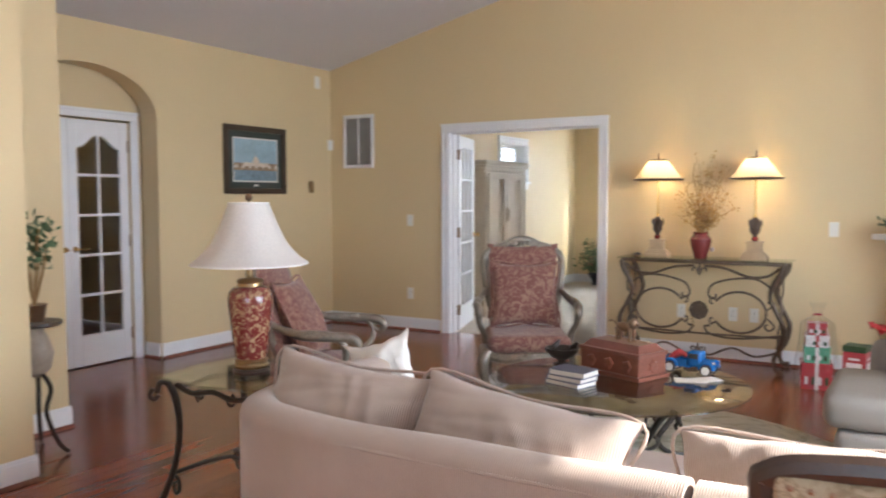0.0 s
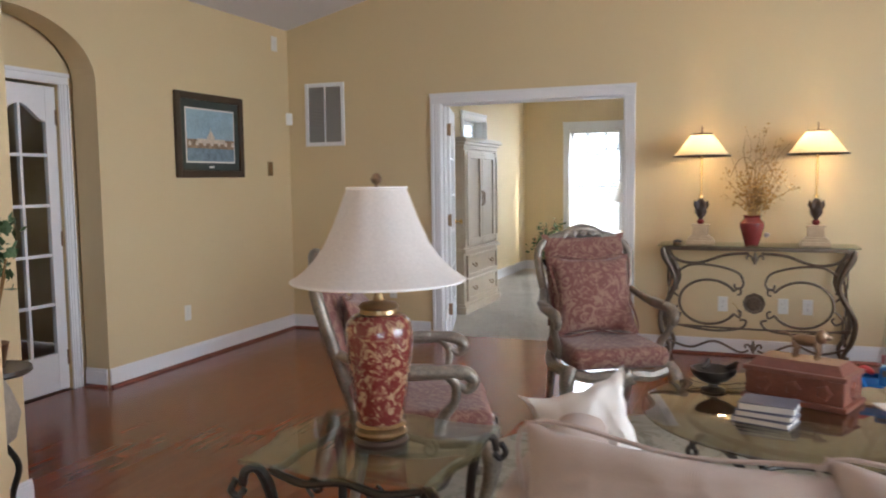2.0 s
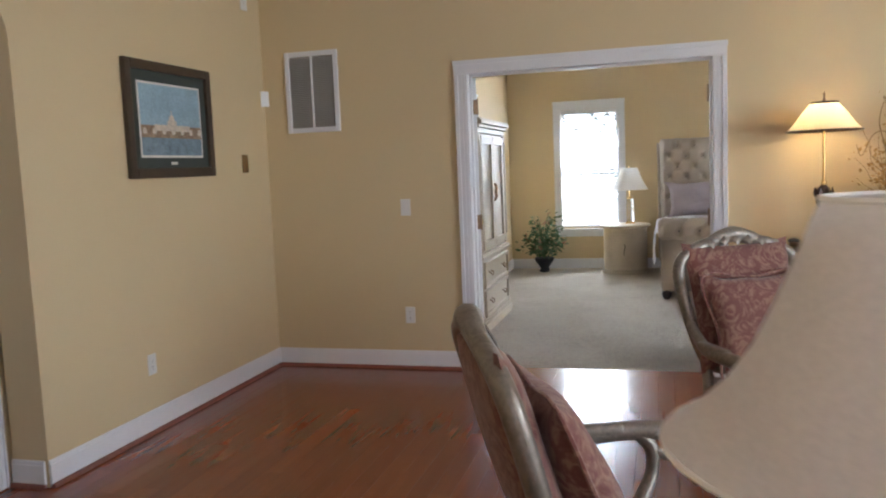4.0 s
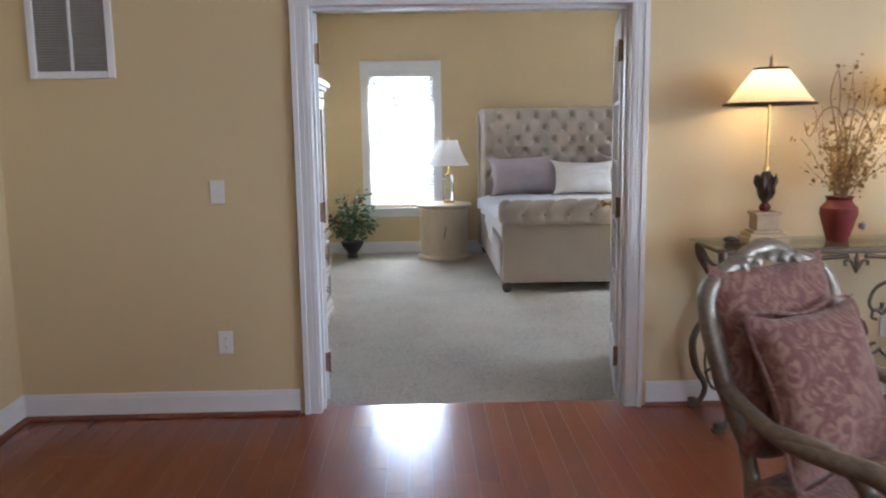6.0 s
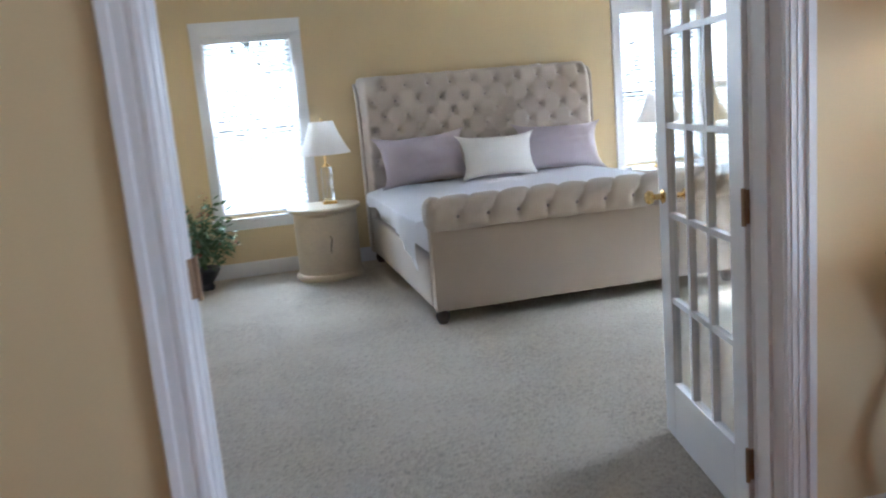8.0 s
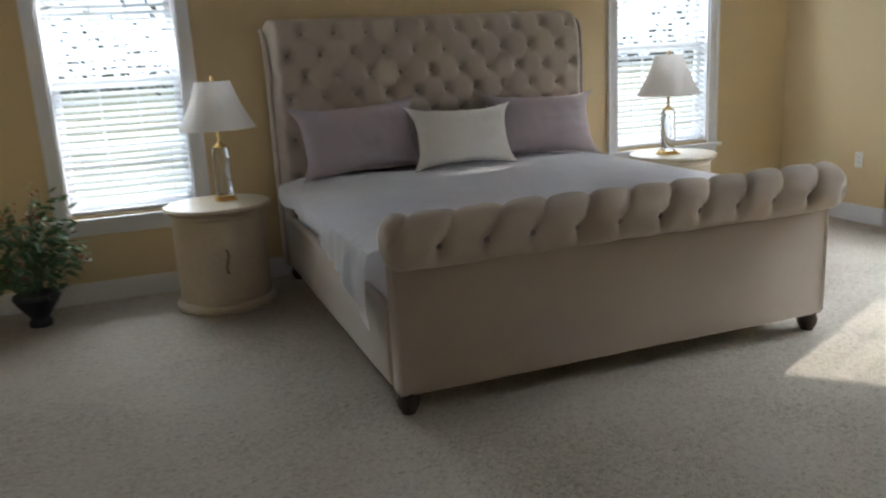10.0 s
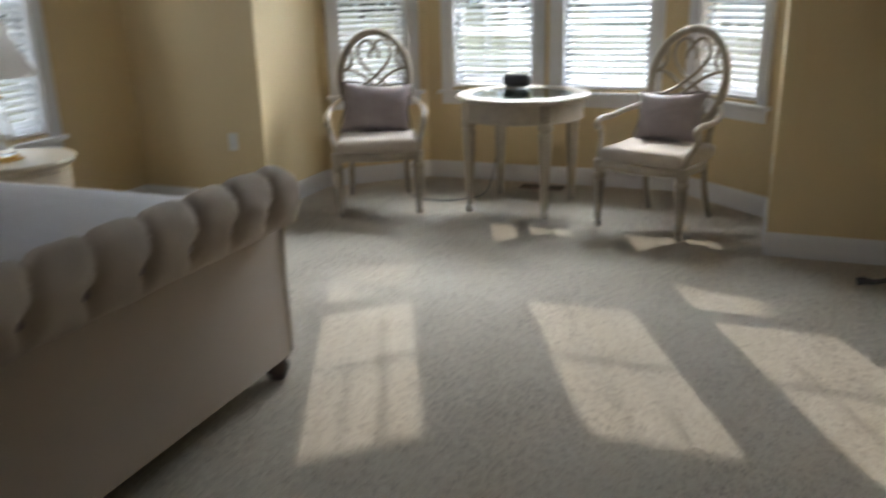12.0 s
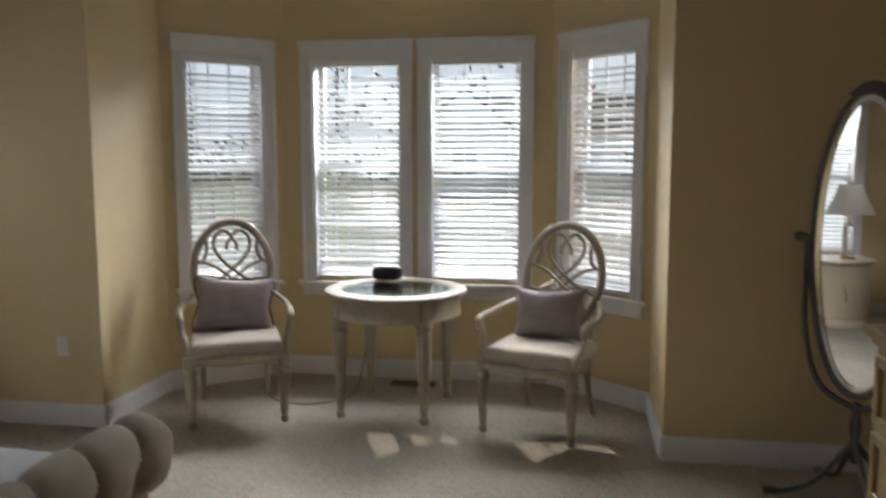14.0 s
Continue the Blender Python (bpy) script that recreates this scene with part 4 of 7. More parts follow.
def lion_figure():
    bm = bmesh.new()
    def blob(c, r, rot=(0, 0, 0)):
        bmesh.ops.create_uvsphere(bm, u_segments=12, v_segments=8, radius=1, matrix=pose(*c, *rot) @ Matrix.Diagonal((*r, 1)))
    blob((0, 0, 0.075), (0.062, 0.024, 0.026))
    blob((0.062, 0, 0.098), (0.026, 0.027, 0.030))
    blob((0.086, 0, 0.098), (0.017, 0.013, 0.013))
    for x in (-0.045, 0.045):
        for y in (-0.014, 0.014):
            tube([(x, y, 0.07), (x + 0.006, y, 0.035), (x, y, 0.006), (x + 0.01, y, 0.004)], [0.012, 0.008, 0.008], 6, 3, bm=bm)
    tube([(-0.06, 0, 0.085), (-0.085, 0, 0.10), (-0.11, 0, 0.095)], [0.006, 0.004, 0.007], 6, 4, bm=bm)
    ob = part("animal_figurine", bm, BRONZE)
    ob.matrix_basis = pose(2.755, -2.92, TZ + 0.174, 0, 0, -25)
    tagged(ob, "small bronze standing beast figurine on the chest lid", "figurine")


lion_figure()
for k, (sx, sy, h) in enumerate(((0.21, 0.15, 0.024), (0.205, 0.15, 0.024), (0.205, 0.145, 0.030))):
    z = TZ + 0.024 * k
    bk = thing("book", "small cloth-bound book in a stack on the glass table", "book", pose(2.60 + 0.006 * k, -3.29 + 0.004 * k, z, 0, 0, -18 + 4 * k), group="stacked books")
    part("page_block", boxes((-sx / 2 + 0.004, -sy / 2 + 0.004, 0.003, sx / 2 - 0.006, sy / 2 - 0.004, h - 0.003)), PAPER, bk, smooth=False)
    part("cover", boxes((-sx / 2, -sy / 2, 0, sx / 2, sy / 2, 0.003), (-sx / 2, -sy / 2, h - 0.003, sx / 2, sy / 2, h), (-sx / 2, -sy / 2, 0.003, -sx / 2 + 0.003, sy / 2, h - 0.003)), BOOKA, bk, smooth=False)


def toy_truck():
    ob = thing("toy_truck", "blue enamel vintage toy pickup truck with white tyres", "toy", pose(3.05, -2.73, TZ, 0, 0, -8))
    bm = boxes((-0.14, -0.045, 0.035, 0.02, 0.045, 0.045), (-0.14, -0.047, 0.045, 0.0, -0.040, 0.078), (-0.14, 0.040, 0.045, 0.0, 0.047, 0.078), (-0.142, -0.047, 0.045, -0.134, 0.047, 0.078), bevel=0.002, seg=1)
    part("bed", bm, BLUE, ob, smooth=False)
    part("cab", soft_box(0.0, -0.045, 0.04, 0.075, 0.045, 0.125, 0.016, 4, 1, 0), BLUE, ob)
    part("window", boxes((0.012, -0.0465, 0.085, 0.06, 0.0465, 0.112)), DARK, ob, smooth=False)
    part("hood", soft_box(0.07, -0.034, 0.04, 0.145, 0.034, 0.085, 0.014, 4, 1, 0), BLUE, ob)
    part("bumper", boxes((0.142, -0.05, 0.03, 0.150, 0.05, 0.042), bevel=0.002), CHROME, ob, smooth=False)
    for s in (1, -1):
        part("headlight", lathe([(0, 0), (0.009, 0.0), (0.009, 0.012), (0, 0.016)], 10), CHROME, ob).matrix_basis = pose(0.135, s * 0.038, 0.07, 0, 90)
        for x in (-0.09, 0.105):
            w = part("wheel", lathe([(0.014, -0.012), (0.028, -0.012), (0.031, -0.006), (0.031, 0.006), (0.028, 0.012), (0.014, 0.012)], 18), BLACKWOOD, ob)
            w.matrix_basis = pose(x, s * 0.048, 0.031, 90)
            part("rim", lathe([(0, -0.014), (0.021, -0.014), (0.022, 0.0), (0.021, 0.014), (0, 0.014)], 18), PAPER, w, "white sidewall and hub")
            f = bmesh.new()
            tube([(x - 0.038, s * 0.046, 0.035), (x - 0.026, s * 0.048, 0.062), (x, s * 0.05, 0.070), (x + 0.026, s * 0.048, 0.062), (x + 0.038, s * 0.046, 0.035)], 0.009, 8, 4, bm=f)
            part("fender", f, BLUE, ob)
    part("load", tube([(-0.12, -0.01, 0.055), (-0.06, 0.0, 0.10), (-0.02, 0.01, 0.085)], [0.012, 0.02, 0.008], 8), GIFTRED, ob, "striped bundle in the truck bed")


toy_truck()
pb = thing("pedestal_bowl", "dark bronze footed bowl with two cast finials", "bowl", pose(2.39, -2.89, TZ))
part("bowl", lathe([(0.0, 0), (0.050, 0), (0.052, 0.008), (0.020, 0.018), (0.018, 0.030), (0.060, 0.048), (0.092, 0.080), (0.096, 0.098), (0.090, 0.098), (0.060, 0.060), (0.0, 0.050)], 28), DARKIRON, pb)
for bx, ba in ((-0.03, 60), (0.075, -20)):
    perch = part("finial", tube([(-0.030, 0, 0.012), (-0.012, 0, 0.012), (0.010, 0, 0.022), (0.022, 0, 0.036), (0.034, 0, 0.036)], [0.003, 0.013, 0.014, 0.010, 0.002], 8, 5), DARKIRON, pb, "small cast finial on the rim")
    perch.matrix_basis = pose(bx, -0.02, 0.098, 0, 0, ba)
for k, (x, y, r) in enumerate(((3.10, -2.92, 20), (3.16, -2.88, 48))):
    ob = part("envelope", boxes((-0.08, -0.05, 0, 0.08, 0.05, 0.002)), PAPER, None, smooth=False)
    ob.matrix_basis = pose(x, y, TZ + 0.0005 + 0.0025 * k, 0, 0, r)
    tagged(ob, "loose cream envelope lying on the glass table", "paper")


def armchair(m, label):
    """Carved fauteuil; it faces local +x."""
    ob = thing("armchair", label, "armchair", m, group="carved armchairs")
    lean = lambda z: -0.24 - max(0.0, z - 0.42) * 0.28
    for s in (1, -1):
        leg = part("front_leg", tube([(0.25, s * 0.27, 0.37), (0.285, s * 0.305, 0.30), (0.275, s * 0.295, 0.20), (0.25, s * 0.275, 0.10), (0.262, s * 0.285, 0.035), (0.285, s * 0.305, 0.018)], [0.040, 0.042, 0.030, 0.021, 0.018, 0.024], 10), PEWTER, ob)
        part("knee_carving", lathe([(0, 0), (0.030, 0.004), (0.022, 0.014), (0, 0.018)], 12, ripple=0.2, lobes=5), PEWTER, leg).matrix_basis = pose(0.30, s * 0.30, 0.31, 0, 90)
        part("back_leg", tube([(-0.22, s * 0.235, 0.40), (-0.235, s * 0.24, 0.25), (-0.27, s * 0.245, 0.10), (-0.32, s * 0.25, 0.015)], [0.030, 0.026, 0.020, 0.022], 10), PEWTER, ob)
        arm = part("arm", tube([(lean(0.70) + 0.01, s * 0.275, 0.715), (-0.22, s * 0.30, 0.685), (-0.08, s * 0.335, 0.655), (0.07, s * 0.345, 0.655), (0.175, s * 0.335, 0.650), (0.215, s * 0.33, 0.615), (0.19, s * 0.33, 0.580), (0.155, s * 0.33, 0.598)], [0.020, 0.022, 0.025, 0.028, 0.028, 0.024, 0.018, 0.014], 10), PEWTER, ob)
        part("arm_pad", soft_box(-0.13, s * 0.337 - 0.022, 0.652, 0.06, s * 0.337 + 0.022, 0.686, 0.012, 3, 2, 0.003), PEWTER, arm)
        part("arm_support", tube([(0.08, s * 0.285, 0.40), (0.10, s * 0.30, 0.47), (0.14, s * 0.325, 0.53), (0.145, s * 0.335, 0.60), (0.11, s * 0.34, 0.645)], [0.026, 0.022, 0.018, 0.020, 0.022], 10), PEWTER, ob)
        part("back_post", tube([(-0.23, s * 0.235, 0.38), (lean(0.48), s * 0.225, 0.48), (lean(0.56), s * 0.225, 0.56)], [0.028, 0.022, 0.022], 10), PEWTER, ob)
        bm = tube([(-0.22, s * 0.25, 0.345), (0.0, s * 0.30, 0.335), (0.25, s * 0.28, 0.35)], 0.034, 8, 6, flat=1.0)
        part("side_rail", bm, PEWTER, ob)
    part("front_rail", tube([(0.26, -0.27, 0.345), (0.295, -0.16, 0.325), (0.305, -0.06, 0.335), (0.31, 0, 0.315), (0.305, 0.06, 0.335), (0.295, 0.16, 0.325), (0.26, 0.27, 0.345)], 0.034, 8), PEWTER, ob)
    rose = part("shell_carving", lathe([(0, 0), (0.045, 0.004), (0.034, 0.016), (0, 0.020)], 20, ripple=0.22, lobes=7), PEWTER, ob)
    rose.matrix_basis = pose(0.33, 0, 0.325, 0, 90) @ Matrix.Diagonal((1, 1.5, 1, 1))
    part("back_rail", tube([(-0.22, -0.24, 0.36), (-0.23, 0, 0.355), (-0.22, 0.24, 0.36)], 0.030, 8), PEWTER, ob)
    loop = [(0.20, 0.54), (0.235, 0.60), (0.265, 0.72), (0.285, 0.86), (0.278, 0.955), (0.215, 1.01), (0.12, 1.04), (0.05, 1.055)]
    full = [(-y, z) for y, z in loop] + [(0.0, 1.065)] + [(y, z) for y, z in reversed(loop)]
    full += [(0.10, 0.515), (0, 0.52), (-0.10, 0.515)]
    part("back_frame", tube([(lean(z), y, z) for y, z in full], 0.026, 10, 4, True), PEWTER, ob, "silvered carved back frame")
    bm = bmesh.new()
    tube([(lean(1.0) + 0.0, -0.17, 1.01), (lean(1.05), -0.10, 1.055), (lean(1.06), 0, 1.075), (lean(1.05), 0.10, 1.055), (lean(1.0), 0.17, 1.01)], [0.012, 0.022, 0.034, 0.022, 0.012], 10, bm=bm)
    part("crest", bm, PEWTER, ob, "carved shell crest")
    for y in (-0.12, -0.06, 0.0, 0.06, 0.12):
        part("crest_leaf", lathe([(0, 0), (0.020, 0.002), (0.014, 0.006), (0, 0.008)], 12, ripple=0.25, lobes=4), PEWTER, ob).matrix_basis = pose(lean(1.0) + 0.016, y, 1.05 - 0.7 * y * y, 0, 70)
    pad = part("back_upholstery", pillow_bm(0.52, 0.56, 0.11, 3, 20, 3.2, 0.004), DAMASK, ob, "rose damask back panel")
    pad.matrix_basis = pose(lean(0.78) + 0.012, 0, 0.78, 0, -16, 0) @ pose(0, 0, 0, 0, 0, 90)
    part("seat", soft_box(-0.245, -0.275, 0.36, 0.30, 0.275, 0.475, 0.05, 5, 6, 0.008, 4), DAMASK, ob, "rose damask sprung seat")
    return ob


CH_A, CH_B = pose(1.760, -1.990, 0.0, 0, 0, -61), pose(1.225, -3.43, 0.0, 0, 0, 23)
armchair(CH_A, "carved silver-framed armchair in rose damask by the console")
armchair(CH_B, "carved silver-framed armchair in rose damask beside the end table")
for m, sd in ((CH_A, 21), (CH_B, 22)):
    pillow("chair_pillow", "rose damask pillow with piped edge leaning in the armchair", DAMASK, 0.47, 0.47, 0.15, m @ pose(-0.190, 0.0, 0.70, 0, -23, 0) @ pose(0, 0, 0, 0, 0, 90), sd, DAMASK, horn=0.06)

rug = structure("rug", lathe([(0.0, 0.0), (1.47, 0.0), (1.48, 0.005), (1.475, 0.010), (0.0, 0.010)], 72), RUG, "round pale sage patterned rug", "rug")
rug.matrix_basis = pose(2.65, -3.15, 0.0012)
tagged(rug, kind="thing")


def console():
    ob = thing("console_table", "wrought-iron scrollwork console table with a glass top", "console table", pose(2.555, -0.215, 0))
    W, D = 0.68, 0.19
    part("tabletop", boxes((-W, -D, 0.872, W, D, 0.882), bevel=0.003), TABLEGLASS, ob, "clear glass top with a greenish edge", smooth=False)
    for yy in (-1, 1):
        part("top_rail", boxes((-0.645, yy * (D - 0.03) - 0.012, 0.846, 0.645, yy * (D - 0.03) + 0.012, 0.871), bevel=0.004), IRON, ob)
    for xx in (-0.635, 0.635):
        part("end_rail", boxes((xx - 0.011, -D + 0.043, 0.848, xx + 0.011, D - 0.043, 0.870), bevel=0.004), IRON, ob)
    y = -D + 0.05
    def bar(pts, r=0.009, name="scrollwork", par=None, steps=6, closed=False):
        return part(name, tube([(p[0], y, p[1]) for p in pts], r, 8, steps, closed), IRON, par or ob)
    for s in (1, -1):
        for yy in (-1, 1):
            yb = yy * (D - 0.03)
            pts = [(s * 0.64, yb, 0.86), (s * 0.63, yb, 0.80), (s * 0.575, yb, 0.70), (s * 0.55, yb, 0.60), (s * 0.60, yb, 0.48), (s * 0.655, yb, 0.36), (s * 0.635, yb, 0.22), (s * 0.585, yb, 0.12), (s * 0.60, yb * 1.1, 0.04), (s * 0.64, yb * 1.15, 0.012)]
            part("leg", tube(pts, [0.020, 0.024, 0.020, 0.016, 0.018, 0.021, 0.016, 0.014, 0.020], 10), IRON, ob, "scrolled iron leg")
        part("side_scroll", tube([(s * 0.60, -0.14, 0.2), (s * 0.61, -0.02, 0.26), (s * 0.60, 0.12, 0.2)], 0.009, 8), IRON, ob)
        sx = s * 0.605
        part("side_scroll", tube([(s * 0.625, -0.15, 0.83), (s * 0.615, -0.09, 0.785), (s * 0.61, 0, 0.77), (s * 0.615, 0.09, 0.785), (s * 0.625, 0.15, 0.83)], 0.009, 8), IRON, ob)
        for up in (1, -1):
            loop = [(0.035, 0.105), (0.04, 0.15), (0.062, 0.135), (0.10, 0.155), (0.115, 0.24), (0.075, 0.325), (0.0, 0.355)]
            q = [(sx, a, 0.465 + up * b * 0.86) for a, b in loop]
            q += [(sx, -a, 0.465 + up * b * 0.86) for a, b in loop[-2::-1]]
            part("side_scroll", tube(q, 0.008, 8, 5), IRON, ob)
        side_oval = part("side_medallion", lathe([(0, 0.0), (0.050, 0.0), (0.056, 0.006), (0.052, 0.013), (0.038, 0.010), (0.030, 0.018), (0, 0.020)], 28, ripple=0.05, lobes=9), IRON, ob, "oval leaf medallion")
        side_oval.matrix_basis = pose(sx - s * 0.002, 0, 0.465, 0, s * 90, 0) @ Matrix.Diagonal((1.75, 1.05, 1, 1))
        for yy in (-1, 1):
            part("foot", boxes((s * 0.64 - 0.026, yy * 0.184 - 0.026, 0.0, s * 0.64 + 0.026, yy * 0.184 + 0.026, 0.016), (s * 0.64 - 0.019, yy * 0.184 - 0.019, 0.016, s * 0.64 + 0.019, yy * 0.184 + 0.019, 0.045), bevel=0.005), IRON, ob, "square stepped foot")
        # swept rails under the top
        bar([(s * 0.61, 0.83), (s * 0.52, 0.765), (s * 0.38, 0.755), (s * 0.20, 0.815), (s * 0.04, 0.83)], 0.011)
        bar([(s * 0.565, 0.66), (s * 0.45, 0.735), (s * 0.28, 0.735), (s * 0.12, 0.69), (s * 0.075, 0.62), (s * 0.09, 0.575), (s * 0.13, 0.575), (s * 0.135, 0.605)], 0.009)
        # the two ovals, open toward the medallion
        oval = []
        for i in range(22):
            a = math.radians(-150 + i * 300 / 21) if s > 0 else math.radians(-150 + i * 300 / 21)
            oval.append((s * (0.315 + 0.205 * math.cos(a)), 0.465 + 0.165 * math.sin(a)))
        bar(oval, 0.010, steps=2)
        bar([(s * 0.14, 0.55), (s * 0.10, 0.575), (s * 0.09, 0.535), (s * 0.115, 0.525)], 0.008)
        bar([(s * 0.14, 0.385), (s * 0.10, 0.36), (s * 0.09, 0.40), (s * 0.115, 0.41)], 0.008)
        bar([(s * 0.53, 0.50), (s * 0.58, 0.55), (s * 0.55, 0.575), (s * 0.53, 0.55)], 0.008)
        bar([(s * 0.53, 0.43), (s * 0.58, 0.37), (s * 0.54, 0.335), (s * 0.51, 0.365), (s * 0.53, 0.385)], 0.008)
        bar([(s * 0.63, 0.30), (s * 0.30, 0.255), (s * 0.10, 0.275), (s * 0.05, 0.33), (s * 0.09, 0.345)], 0.009)
        bar([(s * 0.61, 0.17), (s * 0.44, 0.12), (s * 0.27, 0.175), (s * 0.10, 0.105), (s * 0.03, 0.12)], 0.009)
        for c in ((0.055, 0.80), (0.055, 0.15)):
            bar([(s * 0.008, c[1] - 0.03), (s * 0.03, c[1] + 0.01), (s * 0.055, c[1] + 0.005), (s * 0.05, c[1] - 0.015)], 0.008, "fleur_petal")
    bar([(-0.64, 0.285), (0, 0.275), (0.64, 0.285)], 0.008, "stretcher")
    for z in (0.80, 0.15):
        bar([(0, z - 0.05), (0, z), (0, z + 0.045)], [0.008, 0.016, 0.004], "fleur_stem")
    med = part("medallion", lathe([(0, 0.0), (0.070, 0.0), (0.076, 0.008), (0.072, 0.016), (0.052, 0.012), (0.046, 0.02), (0.02, 0.026), (0, 0.022)], 32, ripple=0.03, lobes=8), IRON, ob, "round rosette medallion")
    med.matrix_basis = pose(0, y + 0.008, 0.465, 90)
    for k in range(8):
        a = k * math.pi / 4
        part("petal", lathe([(0, 0), (0.016, 0.004), (0.010, 0.012), (0, 0.014)], 8), IRON, med).matrix_basis = pose(0.036 * math.cos(a), 0.036 * math.sin(a), 0.012)
    return ob


console()


def console_lamp(x):
    ob = thing("console_lamp", "lit lamp with parchment coolie shade on the console", "table lamp", pose(x, -0.215, 0.8825) @ Matrix.Diagonal((1.04, 1.04, 1.085, 1)), group="console lamps")
    part("plinth", boxes((-0.095, -0.068, 0, 0.095, 0.068, 0.026), (-0.086, -0.060, 0.026, 0.086, 0.060, 0.044), (-0.070, -0.052, 0.044, 0.070, 0.052, 0.058), (-0.053, -0.044, 0.058, 0.053, 0.044, 0.124), (-0.062, -0.050, 0.124, 0.062, 0.050, 0.136), bevel=0.003, seg=1), STONEBASE, ob, "stepped pale stone plinth", smooth=False)
    part("ball", lathe([(0.0, 0.135), (0.020, 0.139), (0.027, 0.155), (0.020, 0.171), (0.0, 0.175)], 18), PLUM, ob)
    part("urn", lathe([(0.012, 0.172), (0.030, 0.20), (0.037, 0.24), (0.033, 0.28), (0.020, 0.31), (0.010, 0.315)], 20), BLACKWOOD, ob, "black leaf-wrapped urn")
    rnd = random.Random(5)
    bm = bmesh.new()
    for k in range(9):
        a = k * 2 * math.pi / 9
        leaf(bm, Vector((0.036 * math.cos(a), 0.036 * math.sin(a), 0.23)), Vector((0.15 * math.cos(a), 0.15 * math.sin(a), 1)), 0.075, rnd, 0.2)
        leaf(bm, Vector((0.028 * math.cos(a + .3), 0.028 * math.sin(a + .3), 0.19)), Vector((0.22 * math.cos(a), 0.22 * math.sin(a), 1)), 0.06, rnd, 0.2)
    part("urn_leaves", bm, BLACKWOOD, ob)
    part("stem", lathe([(0.012, 0.31), (0.014, 0.33), (0.007, 0.345), (0.006, 0.62), (0.006, 0.75)], 12), BRASS, ob)
    sh = part("shade", open_lathe([(0.195, 0.602), (0.16, 0.64), (0.115, 0.70), (0.070, 0.752)], 40), LITSHADE, ob, "glowing parchment shade")
    for z, r in ((0.603, 0.196), (0.752, 0.071)):
        part("shade_band", tube([(r * math.cos(2 * math.pi * i / 32), r * math.sin(2 * math.pi * i / 32), z) for i in range(32)], 0.006, 6, 1, True, raw=True), FRAMEDARK, ob, "dark brown shade band")
    part("finial", lathe([(0.004, 0.75), (0.010, 0.765), (0.005, 0.78), (0.008, 0.795), (0.0, 0.815)], 10), BRONZE, ob)
    bulb = part("bulb", lathe([(0.0, 0.625), (0.018, 0.63), (0.028, 0.655), (0.020, 0.685), (0.0, 0.70)], 14), GLOW, ob)
    bulb.visible_shadow = False
    lamp("console_bulb", "POINT", Matrix.Translation((x, -0.215, 0.8825 + 0.715)), LAMP_WATTS, (1.0, 0.66, 0.30), 0.035)


pebble = thing("trinket_dish", "small black lidded dish on the glass console", "dish", pose(2.005, -0.23, 0.8825))
part("bowl", lathe([(0, 0), (0.018, 0), (0.022, 0.004), (0.034, 0.014), (0.033, 0.018), (0, 0.018)], 20), BLACKWOOD, pebble)
part("lid", lathe([(0.034, 0.018), (0.032, 0.022), (0.016, 0.031), (0, 0.033)], 20), BLACKWOOD, pebble)

LAMP_WATTS = 1.9
console_lamp(2.17)
console_lamp(2.955)


